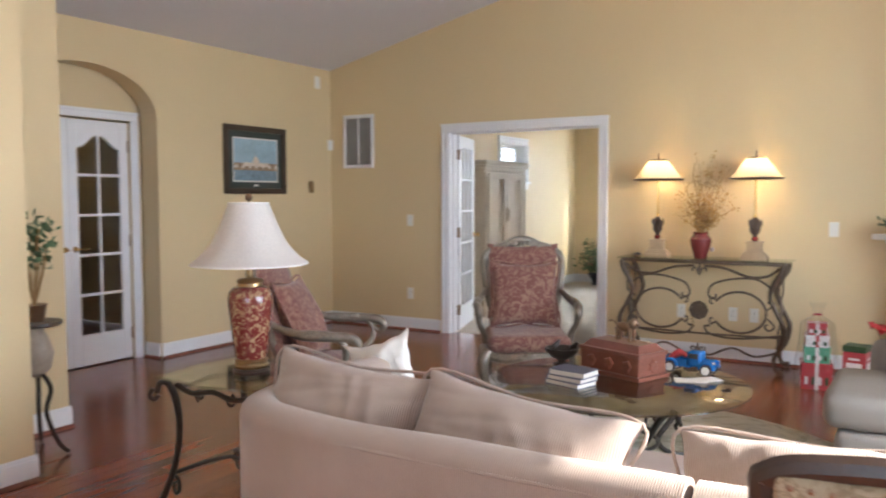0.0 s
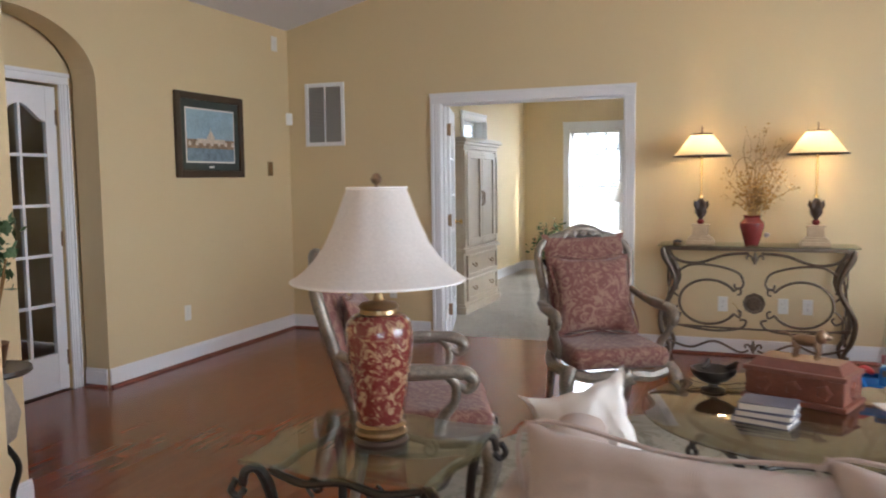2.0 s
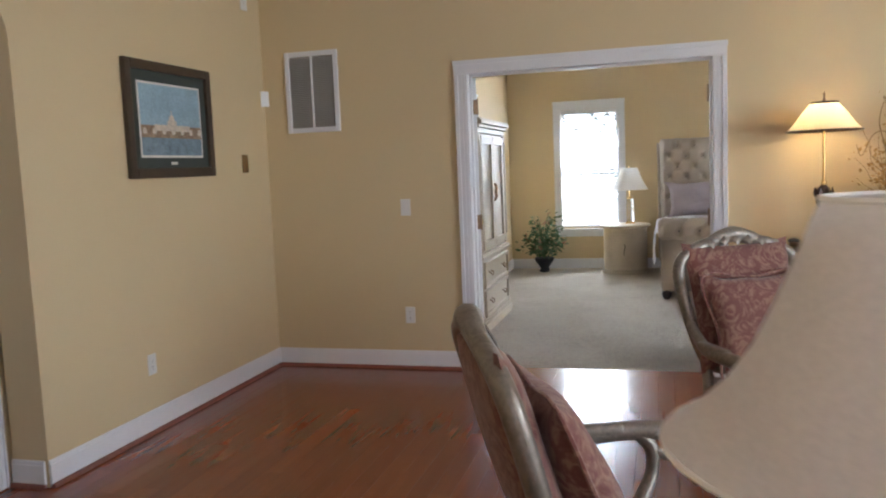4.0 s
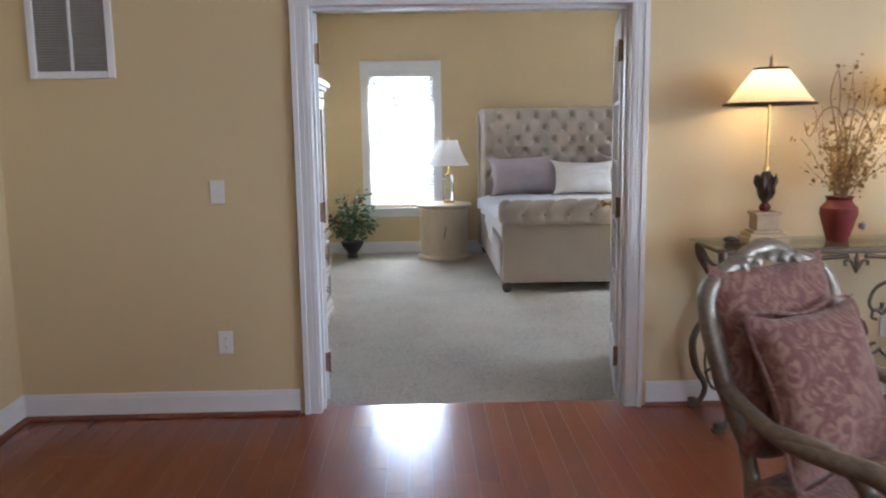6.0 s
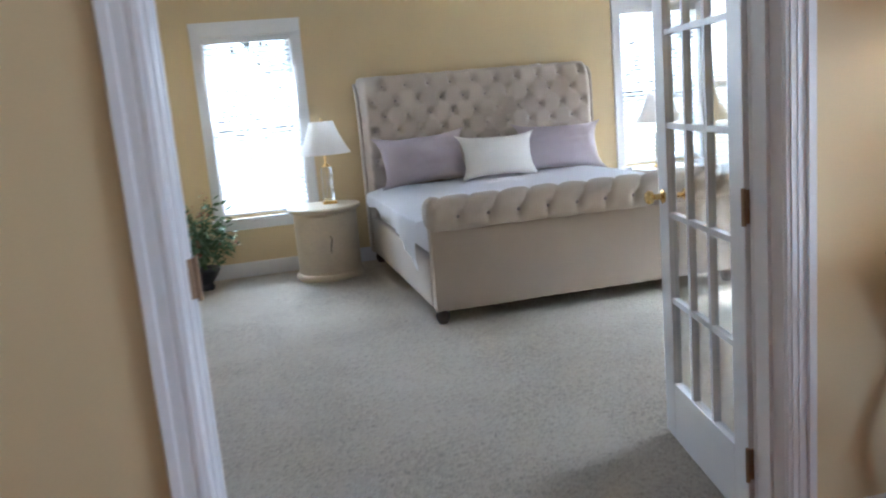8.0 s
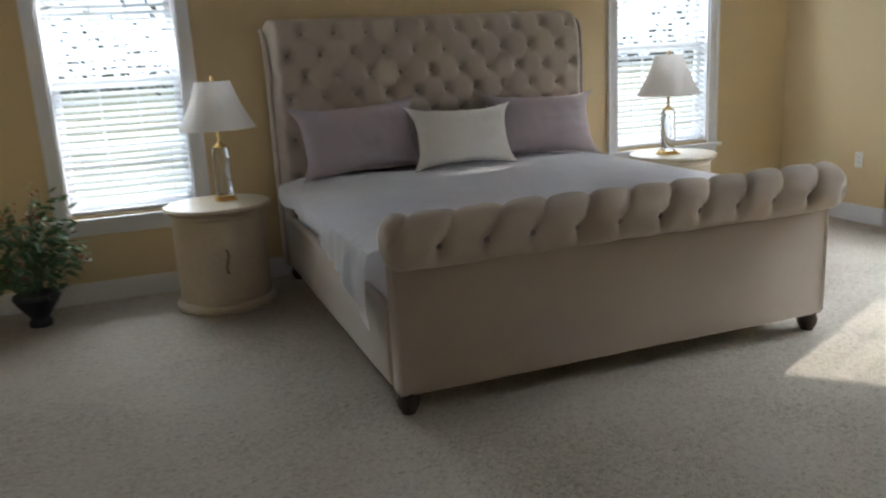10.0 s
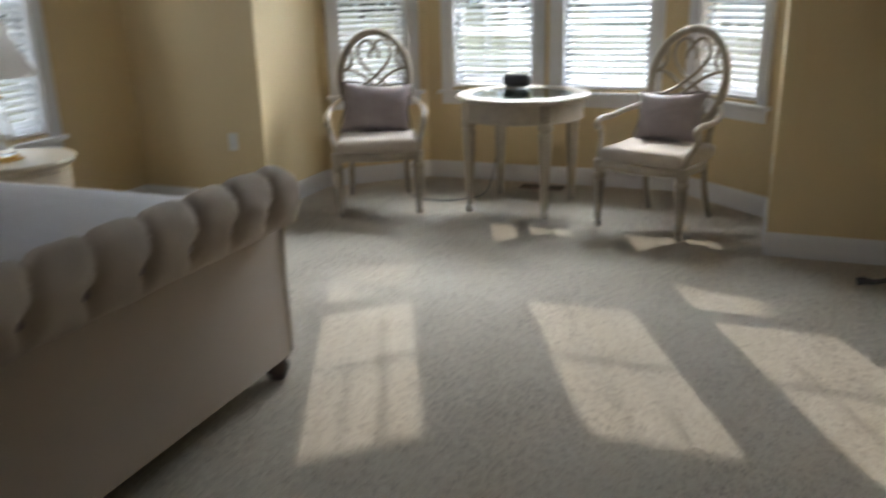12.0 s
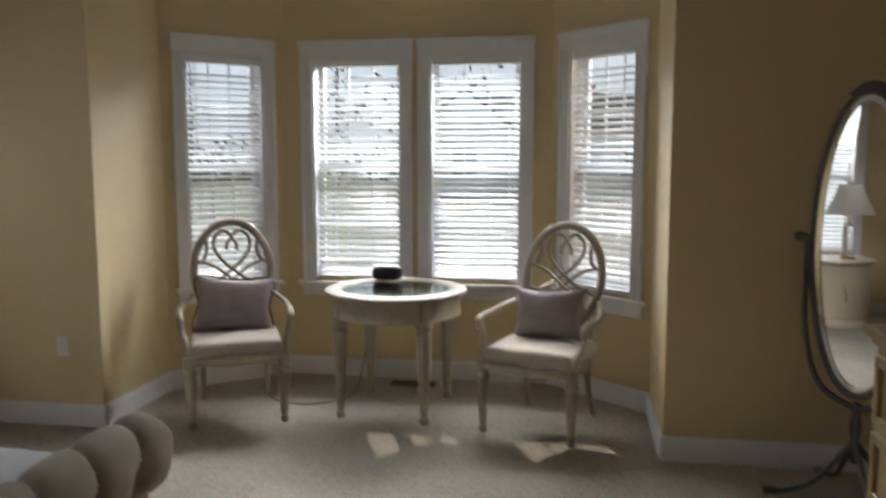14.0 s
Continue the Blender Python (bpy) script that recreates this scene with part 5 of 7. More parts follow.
def branch_vase():
    ob = thing("vase", "plum glazed vase of dried ochre branches on the console", "vase", pose(2.53, -0.215, 0.8825))
    part("vessel", lathe([(0.0, 0), (0.048, 0), (0.050, 0.006), (0.066, 0.06), (0.086, 0.13), (0.085, 0.160), (0.062, 0.185), (0.056, 0.20), (0.066, 0.214), (0.052, 0.207), (0.0, 0.19)], 32), PLUM, ob, "plum glazed vessel")
    rnd = random.Random(8)
    leaves, twigs = bmesh.new(), bmesh.new()
    for k in range(44):
        a, sp, h = rnd.uniform(0, 2 * math.pi), rnd.uniform(0.05, 0.31), rnd.uniform(0.18, 0.66)
        if k < 16:
            h = rnd.uniform(0.10, 0.34)
        p = [Vector((0.02 * math.cos(a), 0.02 * math.sin(a), 0.19))]
        n = 5
        for i in range(1, n + 1):
            f = i / n
            p.append(Vector((sp * f ** 1.3 * math.cos(a) + rnd.uniform(-.02, .02), 0.45 * sp * f ** 1.3 * math.sin(a) + rnd.uniform(-.015, .015), 0.19 + h * f + rnd.uniform(-.01, .01))))
        tube(p, [0.003, 0.0012], 5, 3, bm=twigs)
        for i in range(26 if k < 16 else 16):
            q = p[0].lerp(p[-1], rnd.uniform(0.35, 1)) if k < 16 else p[rnd.randint(1, n)].copy()
            q += Vector((rnd.gauss(0, .025), rnd.gauss(0, .018), rnd.gauss(0, .03)))
            leaf(leaves, q, Vector((rnd.uniform(-1, 1), rnd.uniform(-1, 1), rnd.uniform(-.3, 1))), rnd.uniform(0.014, 0.034), rnd)
    for s, top in ((-1, 0.62), (1, 0.58)):
        tube([(0, 0, 0.19), (s * -0.02, 0, 0.45), (s * 0.02, 0.01, 0.62), (s * 0.10, 0, top), (s * 0.16, 0, top - 0.12), (s * 0.19, 0, top - 0.05)], [0.005, 0.003, 0.002], 6, 5, bm=twigs)
    tube([(0, 0, 0.19), (-0.03, 0, 0.5), (-0.07, 0, 0.68), (-0.05, 0, 0.80)], [0.005, 0.002], 6, 5, bm=twigs)
    part("twig_bunch", twigs, DRYTWIG, ob, "thin curling twigs")
    part("dried_leaves", leaves, DRYLEAF, ob, "small dried ochre leaves", smooth=False)
    part("tag", lathe([(0, -0.02), (0.018, -0.012), (0.02, 0), (0.018, 0.012), (0, 0.02)], 12), SILK, ob, "hanging round tag").matrix_basis = pose(0.100, -0.04, 0.075)


branch_vase()
dish = thing("dish", "small dark pinecone dish on the console", "dish", pose(2.005, -0.27, 0.8825))
part("bowl", lathe([(0, 0), (0.025, 0), (0.036, 0.012), (0.030, 0.014), (0, 0.008)], 18), BRONZE, dish)
part("filling", lathe([(0.0, 0.008), (0.030, 0.012), (0.026, 0.022), (0, 0.030)], 14, ripple=0.1, lobes=7), DARK, dish)


def gift(x, y, rot, sizes, label):
    ob = thing("gift_tower", label, "gift", pose(x, y, 0.0, 0, 0, rot))
    z = 0.0
    for w, h, mat in sizes:
        b = part("gift_box", boxes((-w / 2, -w / 2, z, w / 2, w / 2, z + h * 0.72), (-w / 2 - 0.004, -w / 2 - 0.004, z + h * 0.72, w / 2 + 0.004, w / 2 + 0.004, z + h), bevel=0.003, seg=1), mat, ob, smooth=False)
        part("ribbon", boxes((-0.012, -w / 2 - 0.006, z + 0.001, 0.012, w / 2 + 0.006, z + h + 0.001), (-w / 2 - 0.006, -0.012, z + 0.001, w / 2 + 0.006, 0.012, z + h + 0.0015)), GIFTWHITE if mat is not GIFTWHITE else GIFTRED, b, smooth=False)
        for k in range(4):
            c = (k - 1.5) * w * 0.22
            part("motif", boxes((c - 0.012, -w / 2 - 0.0075, z + h * 0.2, c + 0.010, -w / 2 - 0.0065, z + h * 0.5)), PINE if k % 2 else GIFTWHITE, b, smooth=False)
        z += h
    wrap = open_lathe([(0.150, 0.002), (0.146, 0.19), (0.125, 0.30), (0.112, z), (0.030, z + 0.055), (0.022, z + 0.065), (0.060, z + 0.15)], 28, ripple=0.05, lobes=9)
    w = part("cellophane", wrap, PANE, ob, "gathered clear cellophane wrap")
    w.visible_shadow = False
    part("tie", tube([(0.027 * math.cos(k * 0.785), 0.027 * math.sin(k * 0.785), z + 0.06) for k in range(8)], 0.005, 6, 2, True), GIFTRED, ob, "red ribbon tie")


gift(3.47, -0.66, 8, ((0.205, 0.19, GIFTRED), (0.17, 0.115, GIFTGREEN), (0.155, 0.085, GIFTWHITE), (0.12, 0.085, GIFTRED)), "tower of red green and white gift boxes in cellophane")


def tall_gift(x, y, rot):
    ob = thing("gift_box", "tall red printed gift box with a dark green top", "gift", pose(x, y, 0.0, 0, 0, rot))
    w = 0.15
    part("body", boxes((-w / 2, -w / 2, 0, w / 2, w / 2, 0.30), bevel=0.003, seg=1), GIFTRED, ob, smooth=False)
    part("lid", boxes((-w / 2 - 0.002, -w / 2 - 0.002, 0.301, w / 2 + 0.002, w / 2 + 0.002, 0.345), bevel=0.003, seg=1), PINE, ob, "dark green lid", smooth=False)
    for side in (0, 90, -90):
        lab = part("label_panel", boxes((-0.05, -w / 2 - 0.0035, 0.165, 0.05, -w / 2 - 0.0015, 0.225), (-0.035, -w / 2 - 0.0035, 0.245, 0.035, -w / 2 - 0.0015, 0.26)), GIFTWHITE, ob, "pale printed label", smooth=False)
        lab.matrix_basis = pose(0, 0, 0, 0, 0, side)
        for k in range(4):
            fig = part("printed_figure", boxes((-0.062 + 0.033 * k, -w / 2 - 0.0035, 0.085, -0.040 + 0.033 * k, -w / 2 - 0.0015, 0.125 + 0.008 * (k % 2))), (GIFTWHITE, BRASS, PINE, GIFTWHITE)[k], ob, smooth=False)
            fig.matrix_basis = pose(0, 0, 0, 0, 0, side)


tall_gift(3.735, -0.72, -10)


def flower_vase():
    ob = thing("flower_vase", "tall glass vase of red silk poinsettias on the floor", "vase", pose(3.93, -0.62, 0.0))
    part("glass", open_lathe([(0.045, 0.0), (0.05, 0.012), (0.032, 0.03), (0.030, 0.2), (0.042, 0.33)], 24), TABLEGLASS, ob)
    rnd = random.Random(2)
    st, pt = bmesh.new(), bmesh.new()
    for k in range(7):
        a, r = k * 0.9, 0.05 + 0.04 * (k % 2)
        top = Vector((r * math.cos(a), r * math.sin(a), 0.44 + 0.05 * rnd.random()))
        tube([(0.008 * math.cos(a), 0.008 * math.sin(a), 0.04), (0.3 * top.x, 0.3 * top.y, 0.28), top], 0.004, 5, 4, bm=st)
        for j in range(11):
            b = j * 0.571
            leaf(pt, top, Vector((math.cos(b), math.sin(b), rnd.uniform(-.1, .6))), rnd.uniform(0.05, 0.085), rnd)
    part("stems", st, LEAF, ob)
    part("petals", pt, RED, ob, "red silk petals", smooth=False)


flower_vase()


def grey_armchair():
    ob = thing("lounge_chair", "grey woven lounge chair with rounded seat cushion", "armchair", pose(4.32, -2.42, 0, 0, 0, 180))
    part("base", soft_box(-0.45, -0.46, 0.05, 0.56, 0.46, 0.28, 0.04, 3, 4), GREYSOFA, ob)
    part("seat_cushion", soft_box(-0.30, -0.34, 0.28, 0.62, 0.44, 0.45, 0.06, 4, 6, 0.012, 2), GREYSOFA, ob)
    part("arm", soft_box(-0.45, -0.50, 0.05, 0.45, -0.34, 0.60, 0.06, 4, 4), GREYSOFA, ob)
    part("back", soft_box(-0.52, -0.48, 0.05, -0.28, 0.46, 0.82, 0.08, 4, 4), GREYSOFA, ob)
    for x in (-0.4, 0.45):
        for y in (-0.4, 0.38):
            part("foot", boxes((x - 0.03, y - 0.03, 0, x + 0.03, y + 0.03, 0.06), bevel=0.005), BLACKWOOD, ob, smooth=False)


grey_armchair()
pillow("throw_pillow", "grey square throw pillow standing on the lounge chair", GREYSOFA, 0.44, 0.44, 0.15, pose(4.14, -2.20, 0.665, -8, 0, 60), 31, GREYSOFA, horn=0.08)


def tapestry_chair():
    ob = thing("dining_chair", "walnut dining chair with olive tapestry back and nailheads", "chair", pose(4.11, -5.58, 0))
    part("back_frame", tube([(-0.235, -0.14, 0.45), (-0.24, -0.16, 0.90), (-0.23, -0.165, 0.975), (-0.12, -0.17, 1.0), (0, -0.17, 1.005), (0.12, -0.17, 1.0), (0.23, -0.165, 0.975), (0.24, -0.16, 0.90), (0.235, -0.14, 0.45)], 0.022, 8), BLACKWOOD, ob)
    part("back_panel", soft_box(-0.225, -0.19, 0.52, 0.225, -0.145, 0.985, 0.015, 3, 6, 0.003), TAPESTRY, ob, "olive tapestry back")
    nail = to_mesh(lathe([(0.006, 0), (0.005, 0.003), (0, 0.005)], 8), "nailhead", BRONZE, True)
    for k in range(15):
        n = new("nailhead", nail)
        n.parent, n.matrix_basis = ob, pose(-0.2 + 0.4 * k / 14, -0.189, 0.965, 90)
    part("seat", soft_box(-0.25, -0.12, 0.42, 0.25, 0.36, 0.50, 0.03, 3, 3), TAPESTRY, ob)
    for x in (-0.22, 0.22):
        part("front_leg", tube([(x, 0.32, 0.43), (x * 1.02, 0.33, 0.2), (x, 0.32, 0.0)], [0.026, 0.02, 0.016], 8), BLACKWOOD, ob)
        part("back_leg", tube([(x * 1.06, -0.14, 0.45), (x, -0.15, 0.2), (x, -0.19, 0.0)], [0.022, 0.02, 0.018], 8), BLACKWOOD, ob)


tapestry_chair()


def fireplace():
    m = wall_pose((3.88, 0.0), (5.18, -1.3))
    ob = thing("fireplace", "white painted fireplace surround with dark firebox", "fireplace", m)
    part("pilaster", boxes((0.24, -0.07, 0.0, 0.44, -0.002, 1.02), (0.27, -0.08, 0.16, 0.41, -0.069, 0.95), bevel=0.003, seg=1), TRIM, ob, smooth=False)
    part("pilaster", boxes((1.36, -0.07, 0.0, 1.56, -0.002, 1.02), (1.39, -0.08, 0.16, 1.53, -0.069, 0.95), bevel=0.003, seg=1), TRIM, ob, smooth=False)
    part("frieze", boxes((0.442, -0.07, 0.84, 1.358, -0.002, 1.02), bevel=0.003, seg=1), TRIM, ob, smooth=False)
    part("mantel_shelf", boxes((0.10, -0.24, 1.07, 1.70, -0.002, 1.11), (0.16, -0.17, 1.045, 1.64, -0.002, 1.07), (0.20, -0.11, 1.02, 1.60, -0.002, 1.045), bevel=0.004, seg=1), TRIM, ob, smooth=False)
    part("slip", boxes((0.442, -0.03, 0.0, 0.56, -0.002, 0.838), (1.24, -0.03, 0.0, 1.358, -0.002, 0.838), (0.56, -0.03, 0.72, 1.24, -0.002, 0.838)), mottled("grey_slate", (0.16, 0.16, 0.16), 0.3, scale=8, spread=0.3), ob, "grey slate slips", smooth=False)
    part("firebox", boxes((0.56, -0.012, 0.0, 1.24, -0.002, 0.72)), DARK, ob, "black firebox front", smooth=False)
    gar = thing("garland", "green pine garland lying on the mantel", "garland", m)
    bm = bmesh.new()
    rnd = random.Random(4)
    for k in range(1500):
        s = rnd.uniform(0.12, 1.68)
        p = Vector((s, -0.12 + rnd.gauss(0, 0.035), 1.135 + abs(rnd.gauss(0, 0.035)) + 0.02 * math.sin(s * 9)))
        leaf(bm, p, Vector((rnd.uniform(-1, 1), rnd.uniform(-1, 1), rnd.uniform(-.3, 1))), rnd.uniform(0.03, 0.07), rnd, 0.12)
    part("needles", bm, PINE, gar, smooth=False)
    part("stem", tube([(0.12, -0.12, 1.122), (0.6, -0.10, 1.13), (1.2, -0.13, 1.125), (1.68, -0.12, 1.122)], 0.010, 6), DRYTWIG, gar)
    pic = thing("framed_landscape", "large dark-framed landscape painting with a cream liner", "picture", m)
    a, b, c, d = 0.38, 1.36, 1.42, 2.66
    part("frame", boxes((a, -0.045, b, a + 0.08, -0.002, d), (c - 0.08, -0.045, b, c, -0.002, d), (a + 0.08, -0.045, b, c - 0.08, -0.002, b + 0.08), (a + 0.08, -0.045, d - 0.08, c - 0.08, -0.002, d), bevel=0.010), FRAMEDARK, pic, smooth=False)
    a, b, c, d = a + 0.08, b + 0.08, c - 0.08, d - 0.08
    part("liner", boxes((a, -0.030, b, a + 0.06, -0.002, d), (c - 0.06, -0.030, b, c, -0.002, d), (a + 0.06, -0.030, b, c - 0.06, -0.002, b + 0.06), (a + 0.06, -0.030, d - 0.06, c - 0.06, -0.002, d)), PAPER, pic, "cream linen liner", smooth=False)
    a, b, c, d = a + 0.06, b + 0.06, c - 0.06, d - 0.06
    part("painted_sky", boxes((a, -0.012, b + 0.50, c, -0.002, d)), mottled("painted_dusk_sky", (0.46, 0.36, 0.27), 0.6, scale=3, spread=0.25), pic, smooth=False)
    part("painted_trees", boxes((a, -0.012, b + 0.24, c, -0.002, b + 0.499)), mottled("painted_wood", (0.09, 0.09, 0.075), 0.6, scale=9, spread=0.6), pic, smooth=False)
    part("painted_flowers", boxes((a + 0.02, -0.0135, b + 0.27, c - 0.25, -0.0121, b + 0.36)), mottled("painted_blossom", (0.26, 0.07, 0.06), 0.6, scale=22, spread=0.6), pic, smooth=False)
    part("painted_meadow", boxes((a, -0.012, b, c, -0.002, b + 0.239)), mottled("painted_grass", (0.26, 0.24, 0.10), 0.6, scale=8, spread=0.5), pic, smooth=False)


fireplace()


def wall_picture():
    ob = thing("framed_print", "dark-framed print of a domed building by water", "picture", pose(-1.52, -1.605, 1.425, 0, 0, 90))
    w, h = 0.845, 0.655
    part("frame", boxes((0, -0.03, 0, 0.055, -0.002, h), (w - 0.055, -0.03, 0, w, -0.002, h), (0.055, -0.03, 0, w - 0.055, -0.002, 0.055), (0.055, -0.03, h - 0.055, w - 0.055, -0.002, h), bevel=0.006), FRAMEDARK, ob, smooth=False)
    part("mat", boxes((0.055, -0.012, 0.055, w - 0.055, -0.002, h - 0.055)), MATGREEN, ob, "dark green mat", smooth=False)
    part("border", boxes((0.115, -0.0135, 0.115, w - 0.115, -0.0125, h - 0.115)), PAPER, ob, smooth=False)
    a, b, c, d = 0.128, 0.128, w - 0.128, h - 0.128
    part("sky", boxes((a, -0.015, b + 0.17, c, -0.014, d)), SKYBLUE, ob, smooth=False)
    part("water", boxes((a, -0.015, b, c, -0.014, b + 0.10)), mottled("painted_water", (0.18, 0.25, 0.30), 0.6, scale=14, spread=0.5), ob, smooth=False)
    part("shore", boxes((a, -0.0152, b + 0.10, c, -0.0141, b + 0.17)), mottled("painted_shore", (0.30, 0.20, 0.12), 0.6, scale=24, spread=0.6), ob, smooth=False)
    bm = boxes((0.25, -0.0165, b + 0.14, 0.60, -0.0155, b + 0.175), (0.375, -0.0165, b + 0.175, 0.465, -0.0155, b + 0.20))
    lathe([(0.030, 0), (0.027, 0.016), (0.016, 0.03), (0.004, 0.036), (0.003, 0.06)], 12, bm, (0.42, -0.0158, b + 0.20), sy=0.01)
    for k in range(7):
        lathe([(0.012, 0), (0.020, 0.012), (0.014, 0.03), (0, 0.038)], 8, bm, (0.16 + 0.09 * k, -0.0155, b + 0.12), sy=0.02)
    part("painted_building", bm, mottled("painted_stone", (0.62, 0.52, 0.40), 0.6, scale=40, spread=0.3), ob, smooth=False)
    part("plate", boxes((w / 2 - 0.03, -0.0145, 0.075, w / 2 + 0.03, -0.0125, 0.09)), PAPER, ob, smooth=False)


wall_picture()


def vent_grille():
    ob = thing("wall_vent", "white return-air grille with two louvred panels", "vent", pose(-1.335, 0.0, 1.705))
    w, h = 0.405, 0.57
    part("frame", boxes((0, -0.018, 0, 0.035, -0.002, h), (w - 0.035, -0.018, 0, w, -0.002, h), (0.035, -0.018, 0, w - 0.035, -0.002, 0.035), (0.035, -0.018, h - 0.035, w - 0.035, -0.002, h), (w / 2 - 0.008, -0.014, 0.035, w / 2 + 0.008, -0.002, h - 0.035), bevel=0.003, seg=1), TRIM, ob, smooth=False)
    part("backing", boxes((0.035, -0.004, 0.035, w - 0.035, -0.002, h - 0.035)), GRILLE, ob, smooth=False)
    me = to_mesh(boxes((0, -0.005, 0, w / 2 - 0.043, 0.005, 0.0022)), "louvre", GRILLE)
    for c in (0.035, w / 2 + 0.008):
        for k in range(38):
            l = new("louvre", me)
            l.parent, l.matrix_basis = ob, pose(c, -0.009, 0.042 + k * 0.0128, 40)


vent_grille()


def plate(name, label, m, kind="switch", w=0.072, h=0.116, mat=None):
    ob = thing(name, label, name.replace("_", " "), m)
    part("cover_plate", boxes((-w / 2, -0.007, -h / 2, w / 2, -0.001, h / 2), bevel=0.003), mat or PLASTIC, ob, smooth=False)
    if kind == "switch":
        part("toggle", boxes((-0.005, -0.018, -0.006, 0.005, -0.007, 0.010), bevel=0.002, seg=1), PLASTIC, ob, smooth=False)
    elif kind == "outlet":
        for z in (-0.02, 0.02):
            s = part("socket", lathe([(0.0, 0), (0.017, 0), (0.0165, 0.002), (0, 0.002)], 18), PLASTIC, ob)
            s.matrix_basis = pose(0, -0.007, z, 90)
            part("slots", boxes((-0.007, 0.001, 0.0012, -0.005, 0.008, 0.0026), (0.005, 0.001, 0.0012, 0.007, 0.008, 0.0026), (-0.002, -0.009, 0.0012, 0.002, -0.005, 0.0026)), DARK, s, smooth=False)
    return ob


plate("light_switch", "white toggle light switch on the yellow wall", pose(-0.478, 0, 1.15))
plate("light_switch", "white toggle light switch on the yellow wall", pose(3.51, 0, 1.13))
plate("wall_outlet", "white duplex outlet on the yellow wall", pose(-0.478, 0, 0.385), "outlet")
for x in (2.33, 2.76, 2.93):
    plate("wall_outlet", "white duplex outlet behind the console", pose(x, 0, 0.40), "outlet")
plate("wall_outlet", "white duplex outlet on the yellow wall", pose(-1.52, -1.53, 0.385, 0, 0, 90), "outlet")
plate("wall_outlet", "white duplex outlet low on the bedroom wall", pose(5.43, 4.62, 0.47, 0, 0, -90), "outlet")
plate("wall_outlet", "white duplex outlet on the bay return", pose(5.80, 1.26, 0.42, 0, 0, 180), "outlet")
plate("thermostat", "dark antique brass thermostat plate on the wall", pose(-1.52, -0.34, 1.50, 0, 0, 90), "plain", 0.075, 0.125, ANTIQUE)
plate("motion_sensor", "white alarm sensor near the corner", pose(-1.50, -0.03, 1.96, 0, 0, 45), "plain", 0.06, 0.11)
plate("alarm_speaker", "white alarm sounder high on the wall", pose(-1.52, -0.22, 2.62, 0, 0, 90), "outlet", 0.09, 0.13)


def plant_stand():
    ob = thing("plant_stand", "small dark pedestal table at the pier", "table", pose(-0.03, -4.44, 0))
    part("tabletop", lathe([(0, 0.70), (0.125, 0.70), (0.138, 0.71), (0.135, 0.724), (0, 0.724)], 32), BLACKWOOD, ob)
    part("bowl", lathe([(0.02, 0.42), (0.07, 0.46), (0.09, 0.55), (0.06, 0.64), (0.03, 0.70)], 20), GREYWOOD, ob)
    for k in range(3):
        a = k * 2.094 + 0.4
        c, s = math.cos(a), math.sin(a)
        part("leg", tube([(0.02 * c, 0.02 * s, 0.45), (0.08 * c, 0.08 * s, 0.36), (0.05 * c, 0.05 * s, 0.22), (0.12 * c, 0.12 * s, 0.06), (0.18 * c, 0.18 * s, 0.012)], 0.012, 8), DARKIRON, ob)
    pl = thing("potted_plant", "sparse leafy flowering plant in a small pot", "plant", pose(-0.03, -4.44, 0.7245))
    part("pot", lathe([(0, 0), (0.045, 0), (0.062, 0.08), (0.066, 0.09), (0.054, 0.085), (0, 0.075)], 20), BRONZE, pl)
    rnd = random.Random(6)
    st, lf = bmesh.new(), bmesh.new()
    for k in range(11):
        a = rnd.uniform(0, 6.28)
        tip = Vector((0.09 * math.cos(a) * rnd.random(), 0.09 * math.sin(a) * rnd.random(), rnd.uniform(0.25, 0.58)))
        tube([(0, 0, 0.07), tip * 0.5 + Vector((0, 0, 0.03)), tip], 0.004, 5, 4, bm=st)
        leaf_cloud(lf, tip, (0.07, 0.07, 0.10), 14, 0.05, k)
    part("stems", st, DRYTWIG, pl)
    part("leaves", lf, LEAF, pl, smooth=False)


plant_stand()
ceramic_lamp()

# ---- bedroom things ----
def tuft(a, b):
    """Height of a diamond-tufted pad: 0 on the folds and at the buttons, 1 amid a diamond."""
    fold = min(abs(math.sin(math.pi * a)), abs(math.sin(math.pi * b)))
    da, db = a - round(a), b - round(b)
    dip = math.exp(-((da + db) ** 2 * 2.6 + (da - db) ** 2 * 3.2) * 4.5)
    return 0.22 * (1 - math.exp(-fold * 6)) + 0.78 - 1.0 * dip


def button_mesh(r=0.013):
    return to_mesh(lathe([(0, -0.004), (r, -0.002), (r * 0.9, 0.003), (r * 0.4, 0.006), (0, 0.006)], 10), "button", SILK, True)


BED_X0, BED_X1 = 1.205, 3.405


